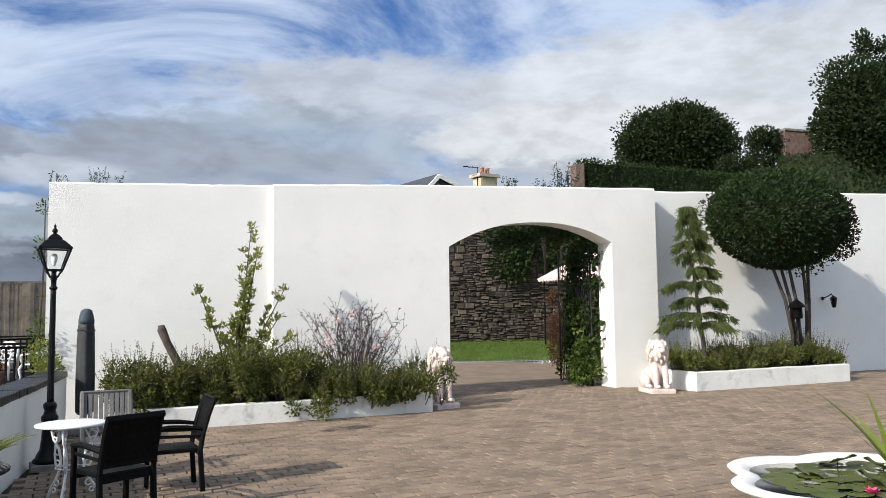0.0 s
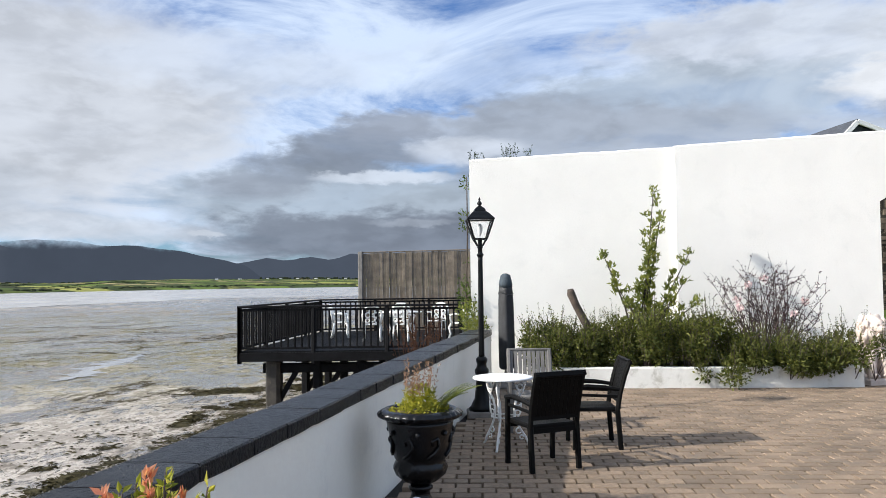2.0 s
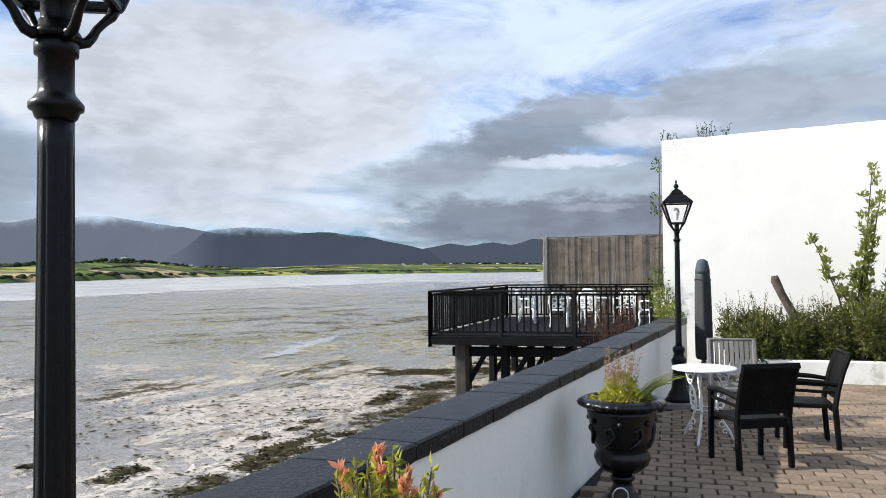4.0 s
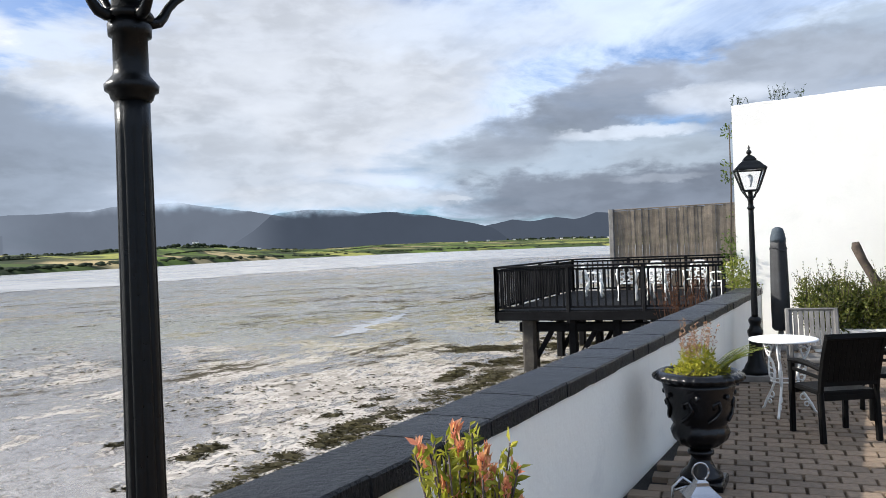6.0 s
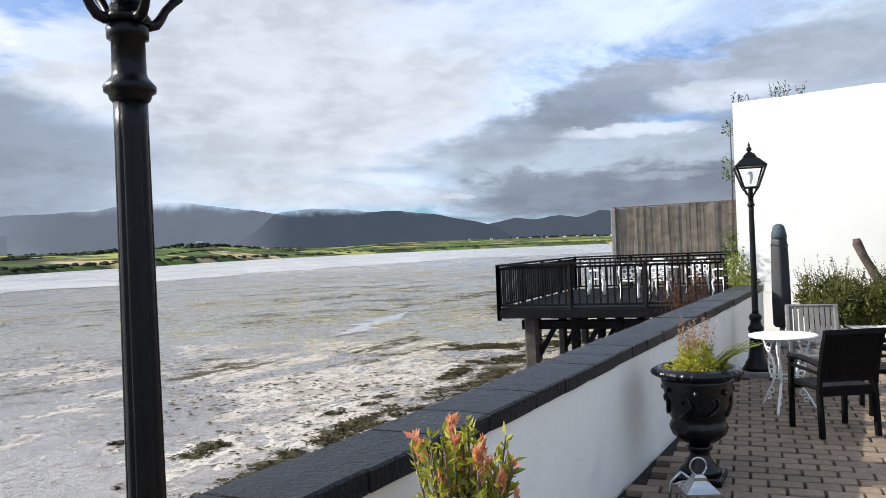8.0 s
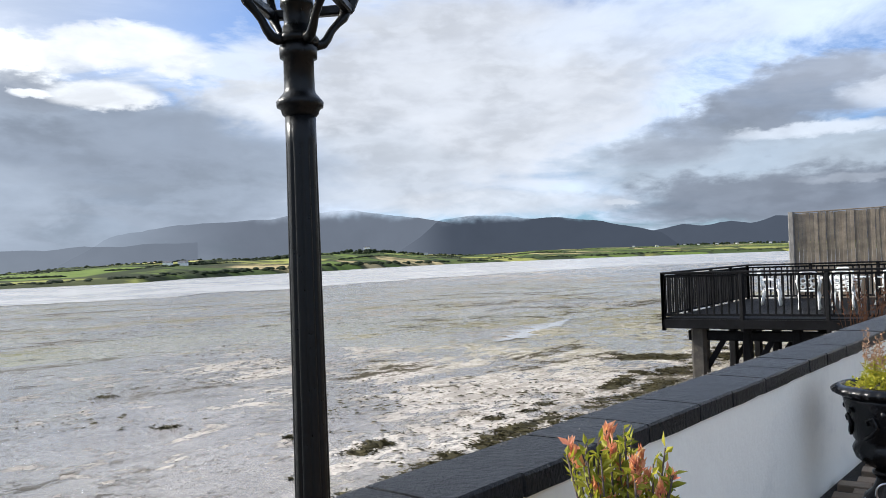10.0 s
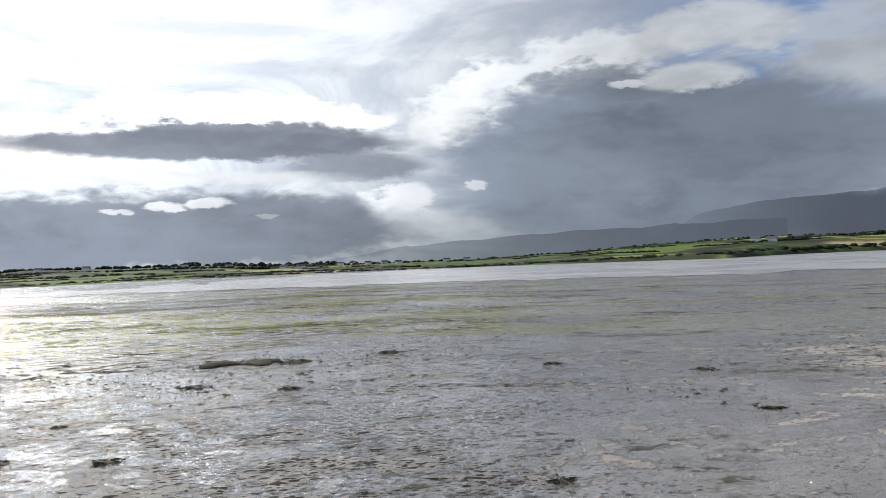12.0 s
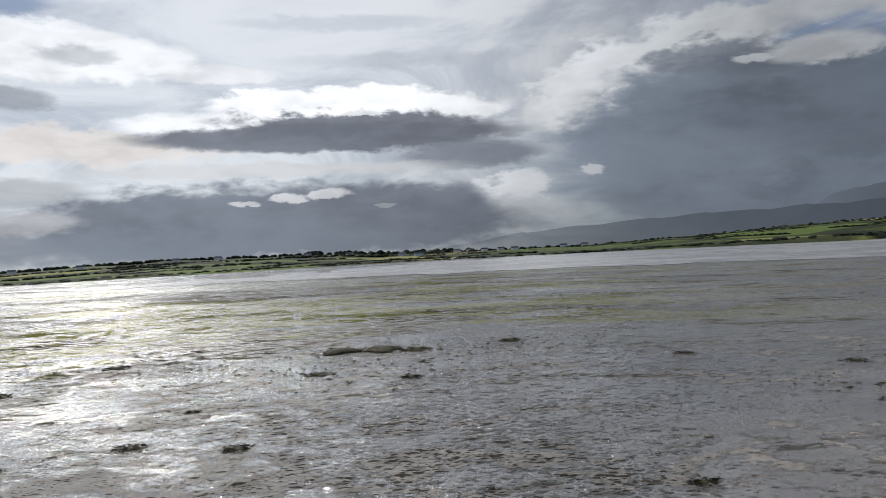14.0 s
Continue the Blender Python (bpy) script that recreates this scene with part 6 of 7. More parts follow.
def build_tree(m, label, height, crown, lumps, seed, per=230, leaf=0.26, extra=()):
    t = thing("garden_tree", m, label, "tree", "trees above the garden")
    rng, g = random.Random(seed), Geo()
    wood = Geo().tube([(0, 0, 0), (0.1, 0, height * 0.3), (0, 0.1, height * 0.6)], [height * 0.04, height * 0.03, height * 0.015], 8)
    for _ in range(9):
        u = unit(rng)
        wood.tube([(0, 0, height * rng.uniform(0.2, 0.5)), (u.x * crown[0] * 0.4, u.y * crown[1] * 0.4, height * 0.6), (u.x * crown[0] * 0.8, u.y * crown[1] * 0.8, height * 0.62 + u.z * crown[2] * 0.7)], [height * 0.018, height * 0.011, 0.03], 5)
    part("trunk", wood, BARK, t)
    c = (0, 0, height - crown[2])
    for cc, rr in lumpy(rng, c, crown, lumps):
        tuft(g, rng, cc, rr, per, leaf, 0.45, 0, 0.6)
    for cc, rr in extra:
        tuft(g, rng, cc, rr, per, leaf, 0.1, 0, 0.6)
    tuft(g, rng, c, [x * 0.86 for x in crown], per * 34, leaf * 1.15, 0.3, 0, 0.7)
    part("crown", g, LEAF_TREE, t)


def place(yaw, dist):
    a = radians(yaw)
    return (-0.4 - dist * math.sin(a), 1.3 + dist * math.cos(a))


x, y = place(-36.4, 52)
build_tree(pose(x, y, 6.0), "broad wind-shaped dark green tree behind the hedge", 9.4, (4.6, 4.2, 3.4), 46, 81, 520, 0.20, [((-3.9, -0.5, 3.6), (1.8, 1.6, 1.4)), ((2.6, 0.5, 7.2), (1.9, 1.8, 1.5)), ((0.3, 0, 7.6), (1.9, 1.8, 1.4))])
x, y = place(-49.3, 46)
build_tree(pose(x, y, 6.0), "tall dark green tree with a ragged top", 8.9, (4.0, 3.8, 3.7), 48, 83, 520, 0.20, [((-1.0, 0, 9.3), (0.5, 0.5, 0.9)), ((0.6, 0, 9.3), (0.8, 0.8, 0.7)), ((2.5, 0, 8.6), (0.7, 0.7, 0.9))])


def build_saplings():
    for i, (yaw, d, h) in enumerate(((-24.6, 33, 1.2), (-27.0, 33, 1.1), (-28.2, 33, 1.7), (-28.9, 33, 1.5))):
        x, y = place(yaw, d)
        s = thing("sapling", pose(x, y, 6.3), "thin leafy sapling showing above the wall", "sapling", "saplings above the wall")
        rng, w, g = random.Random(90 + i), Geo(), Geo()
        for _ in range(7):
            top = Vector((rng.uniform(-0.5, 0.5), rng.uniform(-0.3, 0.3), h * rng.uniform(0.75, 1.1)))
            w.tube([(0, 0, -3), (top.x * 0.3, 0, h * 0.2), top], [0.03, 0.015, 0.006], 4)
            for _ in range(24):
                g.leaf(Vector((top.x * 0.3, 0, h * 0.2)).lerp(top, rng.random()) + unit(rng) * 0.08, unit(rng), unit(rng), 0.11, 0.06)
        part("woody_growth", w, BARK, s)
        part("leaves", g, LEAF_HEDGE, s)


build_saplings()


def build_house():
    x, y = place(-20.0, 56)
    h = thing("neighbour_house", pose(x, y, 0, 0, 0, 14), "white house with a slate roof and cream chimney, mostly hidden", "house")
    part("wall", Geo().box(-2.4, 0.3, 2, 6.2, 7.0, 9.9), FAR_WHITE, h)
    # the gable's shadow is put into its colour: it takes the dark slate
    part("gable", Geo().add([(-2.4, 0.25, 9.9), (3.4, 0.25, 9.9), (-0.9, 0.25, 11.45), (-2.4, 0.6, 9.9), (3.4, 0.6, 9.9), (-0.9, 0.6, 11.45)], [(0, 1, 2), (5, 4, 3), (0, 2, 5, 3), (1, 4, 5, 2)]), SLATE, h, "gable coloured dark to stand for its shadow")
    part("bargeboard", Geo().bar((-2.8, 0.0, 9.75), (-0.9, 0.0, 11.62), 0.12, 0.3).bar((-0.9, 0.0, 11.62), (3.9, 0.0, 9.9), 0.12, 0.3), FAR_WHITE, h, "white painted bargeboards")
    part("roof", Geo().add([(-2.9, 0.05, 9.85), (-0.9, 0.05, 11.80), (3.9, 0.05, 10.05), (-2.9, 7.2, 9.85), (-0.9, 7.2, 11.80), (3.9, 7.2, 10.05)], [(0, 1, 4, 3), (1, 2, 5, 4)]), SLATE, h)
    chim = part("chimney", Geo().box(3.25, 0.6, 8.5, 4.75, 1.7, 12.05).box(3.05, 0.45, 12.05, 4.95, 1.85, 12.3), CREAM, h)
    for px in (3.75, 4.25):
        part("chimney_pot", Geo().lathe([(0.20, 11.98), (0.16, 12.05), (0.15, 12.45), (0.19, 12.5)], 12, pose(px, 1.15, 0.32)), TERRACOTTA, chim)
    part("aerial", Geo().bar((3.2, 1.0, 10.0), (3.2, 1.0, 12.8), 0.05, 0.05).bar((1.9, 1.0, 12.75), (3.3, 1.0, 12.75), 0.05, 0.05).bar((2.1, 0.7, 12.75), (2.1, 1.3, 12.75), 0.04, 0.04).bar((2.6, 0.7, 12.75), (2.6, 1.3, 12.75), 0.04, 0.04), IRON, h)


build_house()


def build_wall_weeds():
    rng = random.Random(97)
    g = Geo()
    for u, n, h in ((-2.1, 4, 0.18), (-1.6, 6, 0.26), (-1.45, 6, 0.3), (-1.2, 4, 0.2), (10.7, 6, 0.12), (-2.3, 5, 0.2)):
        for _ in range(n):
            p = Vector((u + rng.uniform(-0.1, 0.1), rng.uniform(0.1, 0.35), wall_top(u) - 0.01))
            tip = p + Vector((rng.uniform(-0.06, 0.06), rng.uniform(-0.05, 0.05), h * rng.uniform(0.6, 1.1)))
            g.tube([p, tip], [0.004, 0.002], 3)
            for _ in range(7):
                g.leaf(p.lerp(tip, rng.uniform(0.2, 1)), unit(rng) + Vector((0, 0, 0.5)), unit(rng), 0.05, 0.016)
    solid("wall_weeds", g, LEAF_HEDGE, "wispy weeds growing on top of the wall", "weeds", m=WALL)
    side, wood = Geo(), Geo()
    for z, n, r in ((3.7, 90, 0.16), (3.0, 70, 0.22), (2.85, 60, 0.18), (2.2, 30, 0.1), (1.7, 140, 0.22), (1.45, 200, 0.26), (1.2, 160, 0.3)):
        tuft(side, rng, (-2.42, rng.uniform(-0.05, 0.35), z), (r * 0.7, r * 0.7, r), int(n * 0.55), 0.06, 0.1, 0.2, 0.6)
    wood.tube([(-2.38, 0.2, 0.4), (-2.42, 0.2, 1.5), (-2.38, 0.2, 2.6), (-2.38, 0.15, 3.8)], [0.03, 0.02, 0.015, 0.008], 6)
    iv = thing("wall_creeper", WALL, "green creeper climbing the white wall's end", "creeper")
    part("stem", wood, BARK, iv)
    part("leaves", side, LEAF_IVY, iv)
    bushy("yellow_shrub", pose(-2.10, 14.75, 0.55), "bright yellow green shrub at the sea wall's end", "shrub", [((0, 0, 0.35), (0.28, 0.3, 0.35)), ((-0.15, 0.2, 0.65), (0.22, 0.25, 0.25)), ((0.05, -0.2, 0.4), (0.2, 0.25, 0.2))], LEAF_BRIGHT, 0.06, 99, 300, 0.5)
    dry = Geo()
    for _ in range(60):
        base = Vector((-2.95 + rng.uniform(-0.3, 0.2), 14.3 + rng.uniform(-0.5, 0.6), 0.0))
        tip = base + Vector((rng.uniform(-0.3, 0.3), rng.uniform(-0.3, 0.3), rng.uniform(0.9, 1.35)))
        dry.tube([base, base.lerp(tip, 0.6) + unit(rng) * 0.05, tip], [0.006, 0.004, 0.002], 3)
        for _ in range(6):
            dry.leaf(base.lerp(tip, rng.uniform(0.5, 1)), unit(rng), unit(rng), 0.05, 0.02)
    solid("dry_weeds", dry, LEAF_RED, "dry brown weeds behind the sea wall", "weeds")
    solid("sea_bank", Geo().box(-3.4, 12.5, -1.6, -2.2, 19.5, 0.05), SOIL, "earth bank between sea wall and deck", "bank", kind="structure")


build_wall_weeds()


# ---- deck on piles ----
A, B, C, D = Vector((-7.83, 17.88, 0)), Vector((-8.2, 25.0, 0)), Vector((-3.2, 26.2, 0)), Vector((-2.9, 18.7, 0))
DECK_Z = 0.26


def build_deck():
    d = thing("timber_deck", pose(0, 0, 0), "black stained timber deck on piles over the mud", "deck", kind="structure")
    n = 44
    for i in range(n):
        a, b = A.lerp(B, i / n), D.lerp(C, i / n)
        a2, b2 = A.lerp(B, (i + 0.93) / n), D.lerp(C, (i + 0.93) / n)
        z = Vector((0, 0, DECK_Z))
        g = Geo().add([a + z, b + z, b2 + z, a2 + z, a + z - Vector((0, 0, 0.03)), b + z - Vector((0, 0, 0.03)), b2 + z - Vector((0, 0, 0.03)), a2 + z - Vector((0, 0, 0.03))], [(0, 1, 2, 3), (7, 6, 5, 4), (0, 4, 5, 1), (2, 6, 7, 3), (1, 5, 6, 2), (3, 7, 4, 0)])
        part("board", g, DECK_WOOD, d)
    for p, q in ((A, D), (A, B), (B, C)):
        o = Vector((0, -0.02, DECK_Z - 0.13))
        part("fascia", Geo().bar(p + o, q + o, 0.05, 0.20), DECK_WOOD, d)
    for k in range(1, 5):
        p, q = A.lerp(B, k / 5), D.lerp(C, k / 5)
        part("joist_beam", Geo().bar(p + Vector((0, 0, DECK_Z - 0.14)), q + Vector((0, 0, DECK_Z - 0.14)), 0.12, 0.20), DECK_WOOD, d)
    for j, row in enumerate((0.06, 0.42, 0.75)):
        for i in range(5):
            s = 0.13 + i * 0.20
            p = A.lerp(B, row).lerp(D.lerp(C, row), s)
            w = 0.34 if (i, j) == (0, 0) else 0.19
            part("pile", Geo().bar((p.x, p.y, -1.75), (p.x, p.y, DECK_Z - 0.05), w, w, up=(0, 1, 0)), PILE_WOOD if (i, j) == (0, 0) else DECK_WOOD, d)
            if i < 4 and j < 2:
                p2 = A.lerp(B, row).lerp(D.lerp(C, row), s + 0.20)
                part("brace", Geo().bar((p.x, p.y, -1.1), ((p.x + p2.x) / 2, (p.y + p2.y) / 2, -0.25), 0.07, 0.12), DECK_WOOD, d)
        a, b = A.lerp(B, row).lerp(D.lerp(C, row), 0.08), A.lerp(B, row).lerp(D.lerp(C, row), 0.97)
        part("head_beam", Geo().bar((a.x, a.y, -0.16), (b.x, b.y, -0.16), 0.15, 0.22), DECK_WOOD, d)


build_deck()


def build_railing(p, q, posts, label):
    r = thing("deck_railing", pose(0, 0, 0), label, "railing", "railings round the deck")
    L = (q - p).length
    z = DECK_Z
    for i in range(posts + 1):
        s = p.lerp(q, i / posts)
        part("post", Geo().bar((s.x, s.y, z - 0.28), (s.x, s.y, z + 0.99), 0.085, 0.085, up=(0, 1, 0)), DECK_WOOD, r)
    part("top_rail", Geo().bar((p.x, p.y, z + 1.0), (q.x, q.y, z + 1.0), 0.11, 0.045), DECK_WOOD, r)
    part("mid_rail", Geo().bar((p.x, p.y, z + 0.925), (q.x, q.y, z + 0.925), 0.035, 0.05), DECK_WOOD, r)
    part("bottom_rail", Geo().bar((p.x, p.y, z + 0.07), (q.x, q.y, z + 0.07), 0.035, 0.05), DECK_WOOD, r)
    n = int(L / 0.155)
    t = (q - p).normalized()
    for i in range(1, n):
        s = p.lerp(q, i / n)
        part("baluster", Geo().bar((s.x, s.y, z + 0.05), (s.x, s.y, z + 0.94), 0.042, 0.042, up=(t.x, t.y, 0)), DECK_WOOD, r)


build_railing(A, D, 3, "black timber railing along the deck's front edge")
build_railing(A, B, 4, "black timber railing along the deck's seaward side")
build_railing(B, C, 3, "black timber railing at the back of the deck")


def build_screen():
    f = thing("timber_fence", pose(0, 0, 0), "tall weathered vertical board fence beyond the deck", "fence")
    p, q = Vector((-7.42, 27.3, 0)), Vector((-2.4, 28.6, 0))
    n = 46
    rng = random.Random(7)
    for i in range(n):
        a, b = p.lerp(q, i / n), p.lerp(q, (i + 0.96) / n)
        off = Vector((0, rng.uniform(-0.012, 0.012), 0))
        top = 2.80 + 0.10 * i / n + rng.uniform(-0.012, 0.012)
        part("board", Geo().bar((a.lerp(b, 0.5) + off + Vector((0, 0, -0.9))), (a.lerp(b, 0.5) + off + Vector((0, 0, top))), (b - a).length, 0.022, up=(0.24, -0.97, 0)), FENCE_WOOD, f)
    part("end_post", Geo().bar((p.x - 0.08, p.y - 0.02, -1.3), (p.x - 0.08, p.y - 0.02, 2.86), 0.17, 0.14, up=(0, 1, 0)), GREY_WOOD, f, "pale grey end post")
    part("cap_rail", Geo().bar((p.x - 0.1, p.y, 2.83), (q.x, q.y, 2.93), 0.07, 0.04), FENCE_WOOD, f)


build_screen()


def build_white_chair(m):
    """White cast garden armchair with an openwork back; it faces +y."""
    c = thing("garden_armchair", m, "white cast metal garden armchair on the deck", "chair", "white chairs on the deck")
    part("seat", Geo().lathe([(0.0, 0.42), (0.22, 0.42), (0.235, 0.43), (0.22, 0.445), (0.0, 0.445)], 20), WHITE_IRON, c)
    for x in (-0.2, 0.2):
        part("front_leg", Geo().tube([(x, 0.16, 0.42), (x * 1.15, 0.21, 0.32), (x * 1.05, 0.18, 0.15), (x * 1.2, 0.23, 0.0)], [0.030, 0.032, 0.026, 0.030], 6), WHITE_IRON, c)
        part("rear_leg", Geo().tube([(x, -0.16, 0.42), (x, -0.20, 0.22), (x * 1.1, -0.26, 0.0)], 0.026, 6), WHITE_IRON, c)
        part("armrest", Geo().tube([(x, -0.22, 0.66), (x * 1.35, -0.02, 0.68), (x * 1.35, 0.14, 0.65), (x * 1.15, 0.17, 0.54), (x, 0.14, 0.43)], 0.024, 6), WHITE_IRON, c)
    b = Geo()
    b.tube([(-0.2, -0.18, 0.43), (-0.24, -0.24, 0.65), (-0.22, -0.29, 0.82), (-0.10, -0.30, 0.91), (0.10, -0.30, 0.91), (0.22, -0.29, 0.82), (0.24, -0.24, 0.65), (0.2, -0.18, 0.43)], 0.030, 6)
    for cx, cz, r in ((0, 0.78, 0.075), (-0.11, 0.68, 0.06), (0.11, 0.68, 0.06), (0, 0.58, 0.07), (-0.12, 0.54, 0.05), (0.12, 0.54, 0.05)):
        b.tube([(cx + r * math.cos(a), -0.27 + (0.82 - cz) * 0.15, cz + r * math.sin(a)) for a in np.linspace(0, 2 * math.pi, 13)], 0.020, 5)
    part("openwork_back", b, WHITE_IRON, c)
    return c


deck_chair = build_white_chair(pose(-6.75, 22.3, DECK_Z, 0, 0, -80))
for x, y, turn in ((-5.55, 21.1, 12), (-4.75, 21.2, -8), (-4.15, 22.9, 165), (-5.2, 23.0, 190), (-3.3, 21.7, 60)):
    copy_thing(deck_chair, pose(x, y, DECK_Z, 0, 0, turn))
deck_table = thing("garden_table", pose(-5.0, 22.0, DECK_Z), "white cast metal garden table on the deck", "table")
part("tabletop", Geo().lathe([(0.0, 0.70), (0.58, 0.70), (0.60, 0.715), (0.58, 0.73), (0.0, 0.73)], 36), WHITE_IRON, deck_table)
for i in range(4):
    part("leg", Geo().tube([(0.3, 0, 0.70), (0.42, 0, 0.55), (0.32, 0, 0.28), (0.44, 0, 0.0)], [0.02, 0.024, 0.018, 0.024], 6, pose(0, 0, 0, 0, 0, 90 * i + 45)), WHITE_IRON, deck_table)


# ---- lily basin ----
def build_basin():
    b = thing("lily_basin", pose(5.12, 5.95, 0) @ Matrix.Diagonal((1, 1, 0.74, 1)), "white scalloped stone basin planted with water lilies", "fountain")
    lobe = lambda a, z: 1 + 0.17 * abs(math.cos(3 * a + 0.35)) * (1 if z > 0.18 else 0.5) - 0.05
    prof = [(0.55, 0.0), (0.62, 0.03), (0.60, 0.10), (0.70, 0.18), (0.88, 0.26), (0.98, 0.33), (0.96, 0.38), (1.02, 0.42), (1.10, 0.46), (1.13, 0.50), (1.10, 0.525), (1.03, 0.52), (0.98, 0.50), (0.94, 0.44), (0.90, 0.36), (0.0, 0.34)]
    part("bowl", Geo().lathe(prof, 96, wave=lobe), BASIN, b)
    part("water", Geo().lathe([(0.0, 0.462), (0.955, 0.466), (0.0, 0.470)], 60, wave=lobe), WATER_DARK, b, "dark still water")
    rng = random.Random(61)
    pads = []
    for _ in range(260):
        a, r = rng.uniform(0, 6.28), math.sqrt(rng.random()) * 0.84
        q = rng.uniform(0.07, 0.15)
        x, y = r * math.cos(a), r * math.sin(a)
        if all((x - px) ** 2 + (y - py) ** 2 > (0.7 * (q + pq)) ** 2 for px, py, pq in pads):
            pads.append((x, y, q))
            g, k = Geo(), 18
            cut = rng.uniform(0, 6.28)
            rim = [(q * math.cos(cut + 0.15 + 5.98 * i / k), q * math.sin(cut + 0.15 + 5.98 * i / k), 0.004 * math.sin(0.7 * i)) for i in range(k + 1)]
            g.add([(0, 0, 0)] + rim, [(0, i + 1, i + 2) for i in range(k)], pose(x, y, 0.476 + rng.uniform(0, 0.015), rng.uniform(-4, 4), rng.uniform(-4, 4), 0), True)
            part("lily_pad", g, LEAF_LILY, b)
    for x, y, z, tilt in ((0.35, 0.30, 0.56, 28), (-0.10, -0.05, 0.53, 35), (0.15, 0.6, 0.58, -25), (-0.25, 0.45, 0.50, 15)):
        g, k, q = Geo(), 18, 0.17
        g.add([(0, 0, -0.02)] + [(q * math.cos(6.1 * i / k), q * math.sin(6.1 * i / k), 0.02 * math.cos(2 * i)) for i in range(k + 1)], [(0, i + 1, i + 2) for i in range(k)], pose(x, y, z, tilt, 10, 40), True)
        g.tube([(x, y, 0.40), (x, y, z)], 0.006, 5)
        part("raised_leaf", g, LEAF_LILY, b)
    bl = Geo()
    for i in range(14):
        a = 2.4 * i
        bl.leaf(Vector((-0.42, -0.28, 0.485)), Vector((math.cos(a), math.sin(a), 0.5 + 0.1 * i)), Vector((0, 0, 1)), 0.09, 0.04)
    part("lily_flower", bl, CERISE, b, "cerise pink water lily flower")
    for i in range(15):
        a = rng.uniform(0, 6.28)
        base = Vector((0.62, 0.42, 0.44))
        ln = rng.uniform(0.7, 1.25)
        out = Vector((math.cos(a), math.sin(a), 0)) * rng.uniform(0.15, 0.8)
        pts = [base + out * q * ln + Vector((0, 0, ln * (1.15 * q - 0.55 * out.length * q * q))) for q in np.linspace(0, 1, 7)]
        side = Vector((-out.y, out.x, 0)).normalized()
        w = 0.046
        v = [p + side * w * (1 - j / 6.2) * s for j, p in enumerate(pts) for s in (-1, 1)]
        part("flax_blade", Geo().add(v, [(2 * j, 2 * j + 1, 2 * j + 3, 2 * j + 2) for j in range(6)]), LEAF_BLADE, b, "long arching yellow green blade")


WATER_DARK = surface("dark_pond_water", (0.006, 0.008, 0.006), 0.10, 0.2, 4, 10, 0.02)
build_basin()


